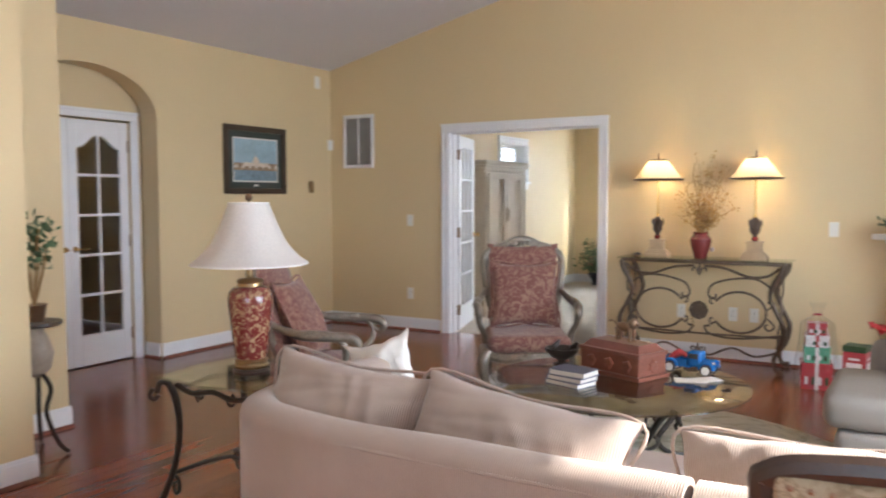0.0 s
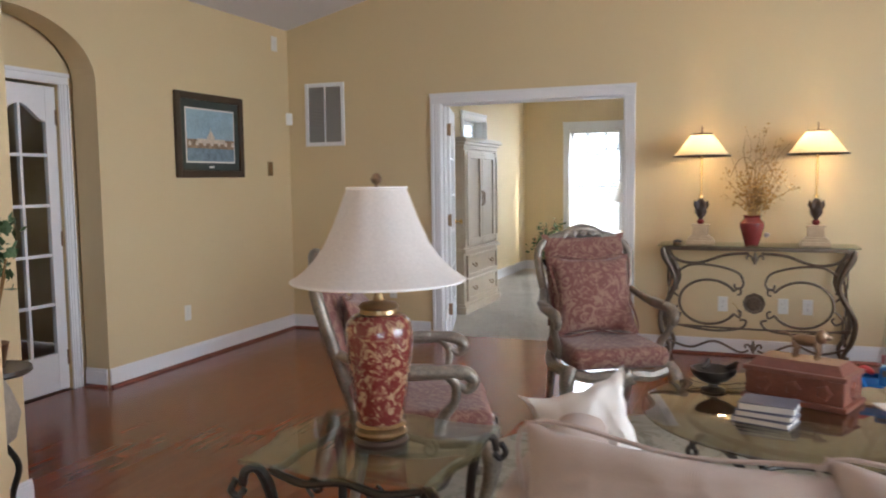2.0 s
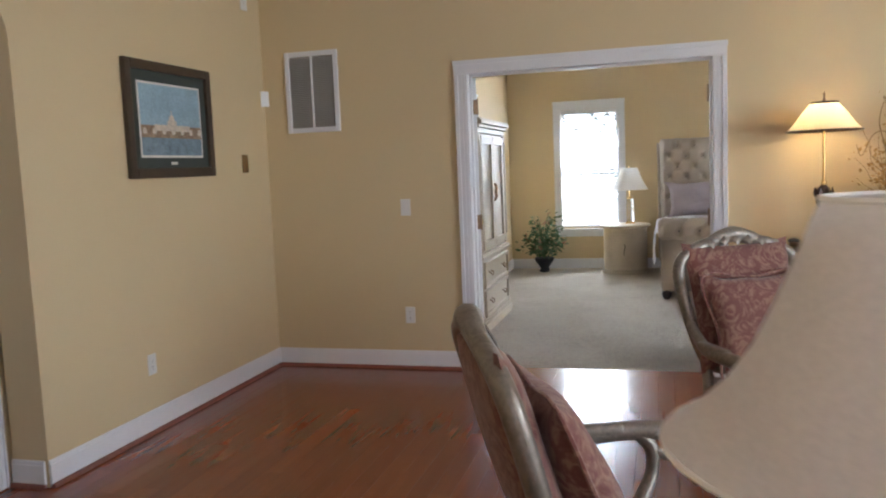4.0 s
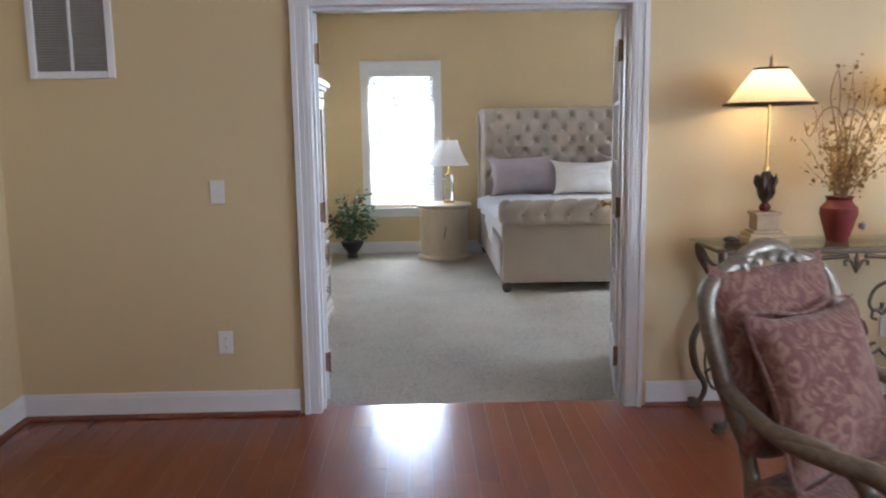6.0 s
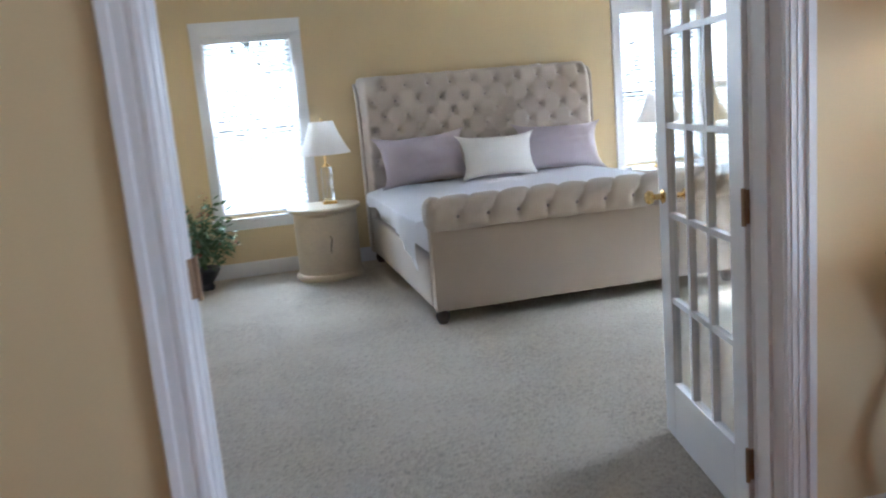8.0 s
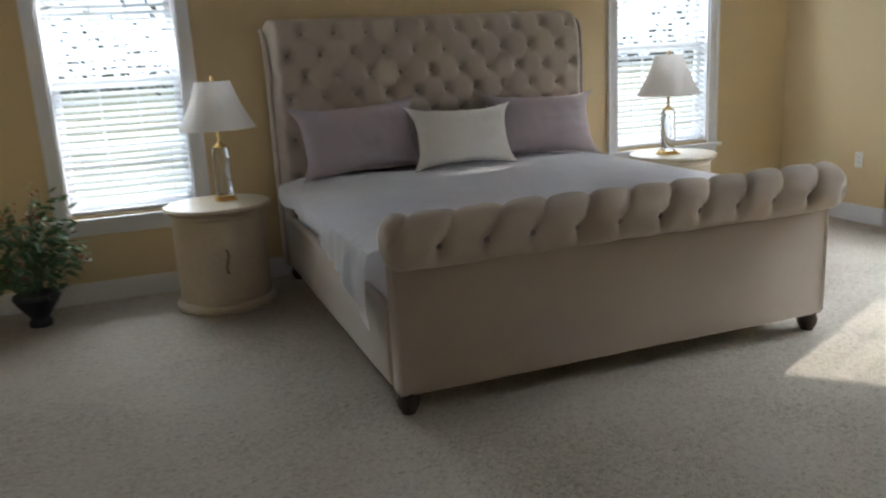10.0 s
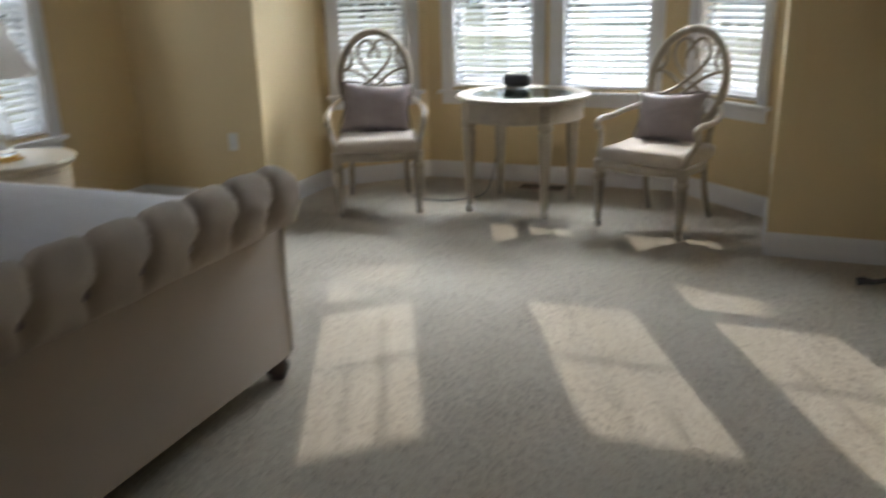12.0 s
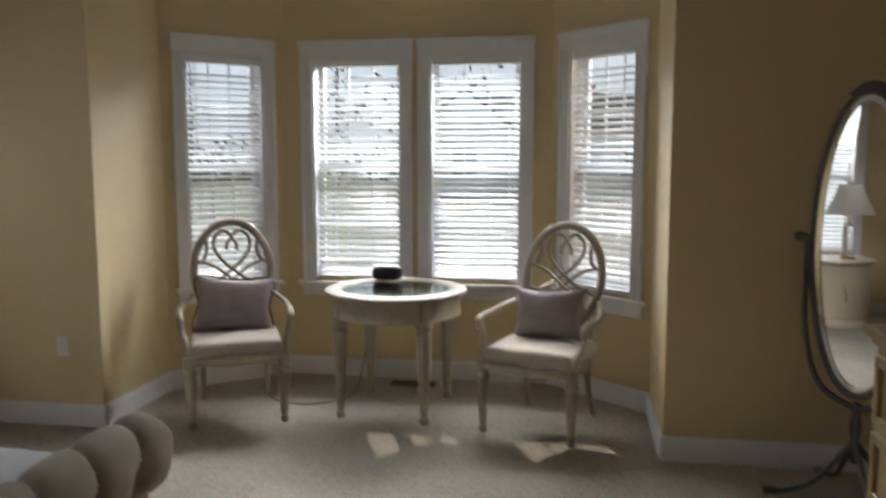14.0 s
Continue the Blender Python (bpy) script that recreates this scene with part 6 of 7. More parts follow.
def bed():
    ob = thing("bed", "king sleigh bed upholstered in button-tufted oat linen", "bed", pose(0, 0, 0))
    # headboard: a tufted face that rolls back at the top
    prof = [(5.235, 0.12), (5.235, 0.5), (5.235, 0.85), (5.235, 1.10), (5.235, 1.30), (5.240, 1.42), (5.252, 1.50), (5.275, 1.565), (5.31, 1.60), (5.35, 1.605), (5.385, 1.585)]
    P = curve_points([(0, y, z) for y, z in prof], 10)
    L = [0.0]
    for p, q in zip(P, P[1:]):
        L.append(L[-1] + (q - p).length)
    dx, dz, W = 0.208, 0.128, BED_X1 - BED_X0
    nx, nv = 190, 96
    def at(s):
        for i in range(len(L) - 1):
            if s <= L[i + 1] or i == len(L) - 2:
                f = (s - L[i]) / (L[i + 1] - L[i])
                p, d = P[i].lerp(P[i + 1], f), (P[i + 1] - P[i]).normalized()
                return p, Vector((0, -d.z, d.y))
    bm = bmesh.new()
    grid = []
    s0 = 0.03
    for j in range(nv + 1):
        s = L[-1] * j / nv
        p, nrm = at(s)
        row = []
        for i in range(nx + 1):
            x = W * i / nx
            a, b = (x - 0.12) / dx + (s - s0) / (2 * dz), (x - 0.12) / dx - (s - s0) / (2 * dz)
            edge = min(1, min(x, W - x) / 0.06, (L[-1] - s) / 0.10)
            h = 0.048 * tuft(a, b) * max(0, edge) + 0.006 * noise.noise(Vector((x * 5, s * 5, 2)))
            k = 1 - (1 - min(1, min(x, W - x) / 0.05)) ** 2
            q = p + nrm * (h + 0.025 * k)
            row.append(bm.verts.new((BED_X0 + x, q.y, q.z)))
        grid.append(row)
    for j in range(nv):
        for i in range(nx):
            bm.faces.new((grid[j][i], grid[j][i + 1], grid[j + 1][i + 1], grid[j + 1][i]))
    hb = part("headboard", bm, LINEN, ob, "tall diamond-tufted headboard")
    bt = button_mesh()
    for j in range(2, 13):
        s = s0 + j * dz
        if s > L[-1] - 0.09:
            break
        p, nrm = at(s)
        for i in range(-1, 13):
            x = 0.12 + (i + 0.5 * (j % 2)) * dx
            if 0.06 < x < W - 0.06 and s > 0.75:
                bo = new("button", bt)
                bo.parent = hb
                bo.matrix_basis = Matrix.Translation((BED_X0 + x, p.y + nrm.y * 0.02, p.z + nrm.z * 0.02)) @ nrm.to_track_quat("Z", "Y").to_matrix().to_4x4()
    core = boxes((BED_X0 + 0.003, 5.236, 0.10, BED_X1 - 0.003, 5.375, 1.44), bevel=0.01)
    part("headboard_core", core, LINEN, ob, smooth=False)
    for s, x in ((-1, BED_X0), (1, BED_X1)):
        bmw = bmesh.new()
        tube([(x + s * 0.002, 5.225, 0.12), (x + s * 0.002, 5.225, 1.2), (x + s * 0.006, 5.228, 1.42), (x + s * 0.012, 5.26, 1.55), (x + s * 0.012, 5.33, 1.60)], 0.014, 8, 5, bm=bmw)
        part("welt", bmw, LINEN, hb)
        cap = bmesh.new()
        vs = [cap.verts.new((x + s * 0.001, q.y, q.z)) for q in P] + [cap.verts.new((x + s * 0.001, 5.385, 0.12))]
        cap.faces.new(vs)
        part("side_face", cap, LINEN, hb, smooth=False)
    # footboard: plain panel under a tufted roll
    part("footboard", soft_box(BED_X0 + 0.03, 2.925, 0.085, BED_X1 - 0.03, 3.02, 0.70, 0.012, 2, 3, 0.002), LINEN, ob, "plain linen footboard panel")
    for x in (BED_X0 + 0.035, BED_X1 - 0.035):
        part("welt", tube([(x, 2.926, 0.105), (x, 2.925, 0.62)], 0.007, 6, 1), LINEN, ob)
    bm = bmesh.new()
    cy, cz, R, fx = 2.925, 0.712, 0.088, 0.197
    W2 = BED_X1 - BED_X0
    nx, na = 240, 44
    rings = []
    for i in range(nx + 1):
        x = W2 * i / nx
        ring = []
        for k in range(na + 1):
            ph = math.radians(-110 + 330 * k / na)          # from under the front, over the top, to the back
            arc = (ph - math.radians(-12)) * R
            a = x / fx - max(0.0, arc) / 0.30
            crease = 1 - math.exp(-abs(math.sin(math.pi * a)) * 3.5)
            dip = math.exp(-((x / fx - round(x / fx)) ** 2 * 40 + (arc / 0.035) ** 2))
            puffy = (0.35 + 0.65 * crease if arc > -0.02 else 1 - (0.65 - 0.65 * crease) * math.exp(-(arc + 0.02) ** 2 / 0.0012)) - 0.7 * dip
            edge = min(1.0, min(x, W2 - x) / 0.05)
            lo = min(1, max(0, (k / na) / 0.10)) * min(1, max(0, (1 - k / na) / 0.12))
            r = R - 0.012 + (0.036 * puffy * lo + 0.006 * noise.noise(Vector((x * 9, ph * 2, 4)))) * (0.35 + 0.65 * edge)
            r *= 0.80 + 0.20 * math.sqrt(max(0.0, 1 - (1 - edge) ** 2))
            ring.append(bm.verts.new((BED_X0 + x, cy - r * math.cos(ph), cz + r * math.sin(ph))))
        rings.append(ring)
    for p, q in zip(rings, rings[1:]):
        for k in range(na):
            bm.faces.new((p[k], p[k + 1], q[k + 1], q[k]))
    bm.faces.new(rings[0][::-1]), bm.faces.new(rings[-1])
    roll = part("footboard_roll", bm, LINEN, ob, "scalloped tufted roll with buttons")
    for i in range(1, 12):
        x = fx * i
        if x > W2 - 0.04:
            continue
        bo = new("button", bt)
        bo.parent = roll
        d = Vector((0, -math.cos(math.radians(-12)), math.sin(math.radians(-12))))
        bo.matrix_basis = Matrix.Translation((BED_X0 + x, cy + d.y * (R - 0.010), cz + d.z * (R - 0.010))) @ d.to_track_quat("Z", "Y").to_matrix().to_4x4()
    for x0, x1 in ((BED_X0 + 0.02, BED_X0 + 0.075), (BED_X1 - 0.075, BED_X1 - 0.02)):
        part("side_rail", soft_box(x0, 3.021, 0.10, x1, 5.23, 0.43, 0.015, 3, 5, 0.003), LINEN, ob, "linen side rail")
    part("mattress", soft_box(BED_X0 + 0.08, 3.03, 0.30, BED_X1 - 0.08, 5.22, 0.683, 0.06, 4, 4, 0.004), SHEET, ob)
    for x in (BED_X0 + 0.075, BED_X1 - 0.075):
        for y in (2.972, 5.28):
            part("leg", lathe([(0.0, 0.0), (0.030, 0.0), (0.034, 0.014), (0.044, 0.03), (0.048, 0.055), (0.040, 0.075), (0.046, 0.09), (0.046, 0.102), (0, 0.102)], 18, at=(x, y, 0)), BLACKWOOD, ob, "dark turned bun foot")
    # coverlet
    cv = thing("coverlet", "white quilted coverlet spread over the bed, corner hanging", "bedspread", pose(0, 0, 0))
    bm = bmesh.new()
    nx, ny = 90, 70
    half = (BED_X1 - BED_X0) / 2 - 0.075
    xc = (BED_X0 + BED_X1) / 2
    grid = []
    for j in range(ny + 1):
        f = j / ny
        y = 3.032 + (5.10 - 3.032) * f
        drape = 0.17 + 0.23 * math.exp(-(f / 0.26) ** 2) + 0.012 * math.sin(f * 23)
        row = []
        for i in range(nx + 1):
            u = (2 * i / nx - 1)
            s = u * (half + drape)
            if abs(s) <= half:
                x, z = xc + s, 0.700 + 0.010 * noise.noise(Vector((s * 1.6, y * 1.6, 1))) + 0.006 * noise.noise(Vector((s * 6, y * 6, 3))) - 0.02 * (abs(s) / half) ** 8
            else:
                d = abs(s) - half
                sg = 1 if s > 0 else -1
                x = xc + sg * (half + 0.097 * min(1, d / 0.09) ** 0.8 + 0.010 * (1 + math.sin(y * 31 + 3 * math.sin(y * 7))) * min(1, d / 0.2) + 0.012 * (1 + noise.noise(Vector((y * 5, d * 6, 0)))) * min(1, d / 0.15))
                z = 0.680 - 0.25 * min(d, 0.09) - max(0.0, d - 0.09)
            row.append(bm.verts.new((x, y, z)))
        grid.append(row)
    for j in range(ny):
        for i in range(nx):
            bm.faces.new((grid[j][i], grid[j][i + 1], grid[j + 1][i + 1], grid[j + 1][i]))
    ext = bmesh.ops.solidify(bm, geom=bm.faces[:], thickness=0.008)
    part("cloth", bm, SHEET, cv)


bed()
for k, (nm, lab, mat, x, y, z, w, h, t, tilt, rz, ry) in enumerate((
        ("bed_pillow", "lilac cotton sleeping pillow against the headboard", LILAC, 1.70, 5.03, 0.91, 0.76, 0.44, 0.20, -22, 3, -2),
        ("bed_pillow", "lilac cotton sleeping pillow against the headboard", LILAC, 2.98, 5.03, 0.90, 0.76, 0.42, 0.20, -22, -3, 2),
        ("lumbar_pillow", "cream fringed accent pillow propped on the lilac pillows", CREAM, 2.34, 4.88, 0.885, 0.66, 0.37, 0.15, -20, 2, 1))):
    pillow(nm, lab, mat, w, h, t, pose(x, y, z, tilt, ry, rz), 41 + k, wave=0.016, horn=0.14, n=30)
orn = part("headboard_ornament", lathe([(0, 0), (0.03, 0.004), (0.036, 0.02), (0.022, 0.038), (0, 0.045)], 14, ripple=0.15, lobes=5), CREAM)
orn.matrix_basis = pose(2.93, 5.31, 1.622)
tagged(orn, "small white ornament lying on the headboard", "ornament")


def nightstand(x, y):
    ob = thing("nightstand", "cream lacquered drum nightstand with one door", "nightstand", pose(x, y, 0, 0, 0, 0), group="drum nightstands")
    part("plinth", lathe([(0, 0), (0.295, 0), (0.300, 0.02), (0.288, 0.045), (0.275, 0.052), (0, 0.052)], 48), WHITEWOOD, ob)
    part("body", lathe([(0.268, 0.05), (0.268, 0.57)], 48), WHITEWOOD, ob)
    part("tabletop", lathe([(0, 0.568), (0.280, 0.568), (0.302, 0.582), (0.312, 0.597), (0.306, 0.612), (0, 0.613)], 48), WHITEWOOD, ob, "polished round top with moulded edge")
    bm = bmesh.new()
    n = 14
    prev = None
    for i in range(n + 1):
        a = -math.pi / 2 + (i / n - 0.5) * 1.3
        q = [bm.verts.new((r * math.cos(a), r * math.sin(a), z)) for r, z in ((0.268, 0.08), (0.276, 0.085), (0.276, 0.545), (0.268, 0.55))]
        if prev:
            for k in range(3):
                bm.faces.new((prev[k], q[k], q[k + 1], prev[k + 1]))
        else:
            bm.faces.new(q)
        prev = q
    bm.faces.new(prev[::-1])
    door = part("door", bm, WHITEWOOD, ob)
    part("handle", tube([(0.0, -0.278, 0.38), (0.008, -0.295, 0.35), (0, -0.290, 0.31), (-0.008, -0.295, 0.27), (0.0, -0.278, 0.24)], [0.005, 0.008, 0.005], 8), PEWTER, door, "tarnished drop handle")


nightstand(0.785, 4.985)
nightstand(4.02, 4.985)


def crystal_lamp(x, y):
    ob = thing("bedside_lamp", "cut crystal column lamp with brass fittings and white shade", "table lamp", pose(x, y, 0.6135), group="bedside lamps")
    part("base", boxes((-0.062, -0.062, 0, 0.062, 0.062, 0.014), (-0.05, -0.05, 0.014, 0.05, 0.05, 0.03), bevel=0.003, seg=1), BRASS, ob, "polished brass base", smooth=False)
    part("column", lathe([(0.044, 0.03), (0.050, 0.036), (0.050, 0.30), (0.044, 0.315), (0.0, 0.315)], 12), CRYSTAL, ob, "clear cut crystal column")
    for k in range(6):
        a = k * 1.047
        part("cut", tube([(0.049 * math.cos(a), 0.049 * math.sin(a), 0.06), (0.0505 * math.cos(a + .35), 0.0505 * math.sin(a + .35), 0.17), (0.049 * math.cos(a), 0.049 * math.sin(a), 0.28)], 0.003, 5, 4), PAPER, ob)
    part("neck", lathe([(0.040, 0.315), (0.044, 0.322), (0.022, 0.336), (0.010, 0.35), (0.010, 0.40), (0.006, 0.41), (0.006, 0.70)], 16), BRASS, ob)
    part("shade", open_lathe([(0.222, 0.425), (0.185, 0.49), (0.150, 0.56), (0.122, 0.63), (0.100, 0.70)], 48, ripple=0.02, lobes=6), CLOTHSHADE, ob, "white silk bell shade")
    part("finial", lathe([(0.004, 0.695), (0.012, 0.71), (0.006, 0.725), (0, 0.735)], 10), BRASS, ob)


crystal_lamp(0.845, 5.05)
crystal_lamp(3.96, 4.96)


def corner_plant():
    ob = thing("floor_plant", "leafy plant with reddish flowers in a dark pot on the carpet", "plant", pose(-0.26, 5.06, 0))
    part("pot", lathe([(0, 0), (0.06, 0), (0.065, 0.02), (0.05, 0.05), (0.10, 0.12), (0.13, 0.17), (0.125, 0.19), (0.10, 0.185), (0, 0.16)], 24), NAVY, ob, "dark glazed urn pot")
    rnd = random.Random(12)
    st, lf, fl = bmesh.new(), bmesh.new(), bmesh.new()
    for k in range(46):
        a, r = rnd.uniform(0, 6.28), rnd.uniform(0.08, 0.34)
        h = rnd.uniform(0.15, 0.50) if k < 32 else rnd.uniform(0.45, 0.62)
        if k >= 32:
            r *= 0.6
        tip = Vector((r * math.cos(a), r * math.sin(a) * 0.8, 0.18 + h * (1 - 0.5 * (r / 0.34) ** 2)))
        tube([(0, 0, 0.17), (tip.x * 0.35, tip.y * 0.35, 0.18 + h * 0.6), tip], [0.004, 0.002], 5, 4, bm=st)
        for i in range(13):
            q = Vector((0, 0, 0.2)).lerp(tip, rnd.uniform(0.35, 1)) + Vector((rnd.gauss(0, .03), rnd.gauss(0, .03), rnd.gauss(0, .025)))
            leaf(lf, q, Vector((math.cos(a), math.sin(a), rnd.uniform(-.8, .8))), rnd.uniform(0.04, 0.09), rnd, 0.22)
        if k % 3 == 0:
            leaf_cloud(fl, tip, (0.03, 0.03, 0.05), 8, 0.025, k)
    part("stems", st, LEAF, ob)
    part("leaves", lf, LEAF, ob, "narrow green leaves", smooth=False)
    part("flowers", fl, mottled("dusty_rose_petal", (0.38, 0.10, 0.08), 0.7, scale=30, spread=0.3), ob, "dusty rose flower clusters", smooth=False)


corner_plant()


def bail_pull(parent, m, r=0.03):
    h = part("handle", tube([(-r, 0, 0.004), (-r * 1.1, -0.018, -0.006), (-r * 0.5, -0.024, -0.028), (0, -0.024, -0.022), (r * 0.5, -0.024, -0.028), (r * 1.1, -0.018, -0.006), (r, 0, 0.004)], 0.0045, 6, 4), BRONZE, parent, "dark bronze bail pull")
    h.matrix_basis = m
    for s in (1, -1):
        part("rosette", lathe([(0, 0), (0.011, 0), (0.008, 0.005), (0, 0.007)], 10), BRONZE, h).matrix_basis = pose(s * r, 0, 0.004, 90)


def panel_front(name, parent, x0, x1, z0, z1, y, mat, t=0.02, inset=0.045):
    """A door or drawer front with a raised frame and sunken panel, on the face at y (room side is -y)."""
    bm = boxes((x0, y - t, z0, x0 + inset, y, z1), (x1 - inset, y - t, z0, x1, y, z1), (x0 + inset, y - t, z0, x1 - inset, y, z0 + inset), (x0 + inset, y - t, z1 - inset, x1 - inset, y, z1),
               (x0 + inset, y - t * 0.35, z0 + inset, x1 - inset, y, z1 - inset), bevel=0.003, seg=1)
    return part(name, bm, mat, parent, smooth=False)


def armoire():
    ob = thing("armoire", "tall cream armoire with two doors over two drawers", "armoire", pose(-0.215, 1.16, 0, 0, 0, 90))
    w, d = 1.12, 0.50     # front on y = 0, body towards +y
    part("base", boxes((-0.03, -0.03, 0, w + 0.03, d, 0.075), (-0.015, -0.015, 0.075, w + 0.015, d, 0.10), bevel=0.006), WHITEWOOD, ob, smooth=False)
    part("lower_body", boxes((-0.005, 0.0, 0.10, w + 0.005, d, 0.63), bevel=0.005), WHITEWOOD, ob, smooth=False)
    part("waist_moulding", boxes((-0.03, -0.03, 0.63, w + 0.03, d, 0.655), (-0.015, -0.018, 0.655, w + 0.015, d, 0.672), bevel=0.005), WHITEWOOD, ob, smooth=False)
    part("upper_body", boxes((0.01, 0.01, 0.672, w - 0.01, d, 1.70), bevel=0.005), WHITEWOOD, ob, smooth=False)
    part("cornice", boxes((-0.005, -0.01, 1.69, w + 0.005, d, 1.735), (-0.025, -0.03, 1.735, w + 0.025, d, 1.765), (-0.05, -0.055, 1.765, w + 0.05, d, 1.80), (-0.035, -0.04, 1.80, w + 0.035, d, 1.815), bevel=0.008), WHITEWOOD, ob, "stepped crown cornice", smooth=False)
    for x in (0.0, w - 0.09):
        bm = boxes((x + 0.01, -0.012, 0.69, x + 0.08, 0.01, 1.68), bevel=0.004)
        for k in range(4):
            bmesh.ops.create_cube(bm, size=1, matrix=Matrix.Translation((x + 0.024 + k * 0.014, -0.013, 1.2)) @ Matrix.Diagonal((0.006, 0.008, 0.86, 1)))
        part("pilaster", bm, WHITEWOOD, ob, "fluted pilaster", smooth=False)
    for x0, x1, hx in ((0.10, w / 2 - 0.003, w / 2 - 0.03), (w / 2 + 0.003, w - 0.10, w / 2 + 0.03)):
        dr = panel_front("door", ob, x0, x1, 0.70, 1.67, 0.009, WHITEWOOD, 0.024, 0.07)
        part("handle", tube([(hx, -0.018, 1.10), (hx, -0.035, 1.14), (hx, -0.030, 1.18), (hx, -0.035, 1.22), (hx, -0.018, 1.26)], [0.005, 0.008, 0.005], 8), BRONZE, dr, "dark bronze drop handle")
    for z0, z1 in ((0.13, 0.355), (0.375, 0.60)):
        dr = panel_front("drawer", ob, 0.06, w - 0.06, z0, z1, -0.001, WHITEWOOD, 0.024, 0.03)
        for x in (0.28, w - 0.28):
            bail_pull(dr, pose(x, -0.012, (z0 + z1) / 2 + 0.01), 0.045)
    return ob


armoire()


def dresser():
    X0, X1 = 1.97, 4.19
    ob = thing("dresser", "antiqued cream dresser with bowed middle doors and drawers", "dresser", pose(X1, 0.145, 0, 0, 0, 180))
    # local x runs from the right end, room side is -y
    D, c0, c1, w = 0.555, 0.64, 1.58, X1 - X0
    def front(x, out=0.0):
        if x < c0 or x > c1:
            return D + out
        f = (x - c0) / (c1 - c0)
        return D + out + 0.03 + 0.125 * math.sin(math.pi * f) ** 1.25
    xs = [0.0, c0 * 0.5, c0 - 0.001] + [c0 + (c1 - c0) * i / 26 for i in range(27)] + [c1 + 0.001, (c1 + w) / 2, w]
    def slab(z0, z1, out=0.0, side=0.0):
        bm = bmesh.new()
        pts = [(-side if x == 0 else w + side if x == w else x, -front(x, out)) for x in xs] + [(w + side, 0.0), (-side, 0.0)]
        lo, hi = [bm.verts.new((x, y, z0)) for x, y in pts], [bm.verts.new((x, y, z1)) for x, y in pts]
        bm.faces.new(lo), bm.faces.new(hi[::-1])
        for i in range(len(pts)):
            j = (i + 1) % len(pts)
            bm.faces.new((lo[i], hi[i], hi[j], lo[j]))
        bmesh.ops.bevel(bm, geom=[e for e in bm.edges if abs(e.verts[0].co.z - e.verts[1].co.z) < 1e-6], offset=min(0.006, (z1 - z0) * 0.3), segments=2, affect="EDGES")
        bmesh.ops.recalc_face_normals(bm, faces=bm.faces[:])
        return bm
    part("plinth", slab(0, 0.07, 0.03, 0.03), OAKTOP, ob)
    part("plinth_moulding", slab(0.071, 0.10, 0.015, 0.015), OAKTOP, ob)
    part("body", slab(0.101, 0.91), OAKTOP, ob)
    part("moulding", slab(0.911, 0.935, 0.016, 0.016), OAKTOP, ob)
    part("tabletop", slab(0.936, 0.975, 0.035, 0.035), OAKTOP, ob, "thick moulded top with serpentine edge")
    for a, b in ((0.05, c0 - 0.09), (c1 + 0.09, w - 0.05)):
        for z0, z1 in ((0.13, 0.365), (0.39, 0.625), (0.65, 0.885)):
            dr = panel_front("drawer", ob, a, b, z0, z1, -D - 0.001, OAKTOP, 0.026, 0.035)
            bail_pull(dr, pose((a + b) / 2, -D - 0.013, (z0 + z1) / 2 + 0.015), 0.04)
    for x in (c0 - 0.045, c1 + 0.045):
        bm = boxes((x - 0.032, -D - 0.04, 0.12, x + 0.032, -D - 0.001, 0.90), bevel=0.006)
        for k in range(3):
            bmesh.ops.create_cube(bm, size=1, matrix=Matrix.Translation((x - 0.014 + k * 0.014, -D - 0.042, 0.51)) @ Matrix.Diagonal((0.006, 0.008, 0.68, 1)))
        part("pilaster", bm, OAKTOP, ob, "fluted pilaster", smooth=False)
    mid = (c0 + c1) / 2
    for a, b in ((c0 + 0.03, mid - 0.004), (mid + 0.004, c1 - 0.03)):
        bm = bmesh.new()
        n = 16
        def strip(x0, x1, z0, z1, out):
            prev = None
            for i in range(n + 1):
                x = x0 + (x1 - x0) * i / n
                y = -front(x, out)
                q = [bm.verts.new(p) for p in ((x, y + out + 0.004, z0), (x, y, z0), (x, y, z1), (x, y + out + 0.004, z1))]
                if prev:
                    for k in range(3):
                        bm.faces.new((prev[k], q[k], q[k + 1], prev[k + 1]))
                else:
                    bm.faces.new(q)
                prev = q
            bm.faces.new(prev[::-1])
        strip(a, b, 0.13, 0.19, 0.022), strip(a, b, 0.82, 0.885, 0.022), strip(a, a + 0.06, 0.191, 0.819, 0.022), strip(b - 0.06, b, 0.191, 0.819, 0.022), strip(a + 0.061, b - 0.061, 0.191, 0.819, 0.008)
        bmesh.ops.recalc_face_normals(bm, faces=bm.faces[:])
        dr = part("door", bm, OAKTOP, ob, "bowed panelled door", smooth=False)
        hx = a + 0.035 if a > mid else b - 0.035
        hy = -front(hx, 0.03)
        part("handle", tube([(hx, hy + 0.01, 0.40), (hx, hy - 0.018, 0.43), (hx, hy - 0.010, 0.47), (hx, hy - 0.018, 0.51), (hx, hy + 0.01, 0.54)], [0.005, 0.010, 0.006, 0.010, 0.005], 8), BRONZE, dr, "dark bronze drop handle")
        ex = b if a > mid else a
        for z in (0.24, 0.77):
            part("hinge", boxes((ex - 0.006, -front(ex, 0.026), z - 0.035, ex + 0.006, -front(ex, 0.0), z + 0.035), bevel=0.002, seg=1), BRONZE, dr, smooth=False)


dresser()


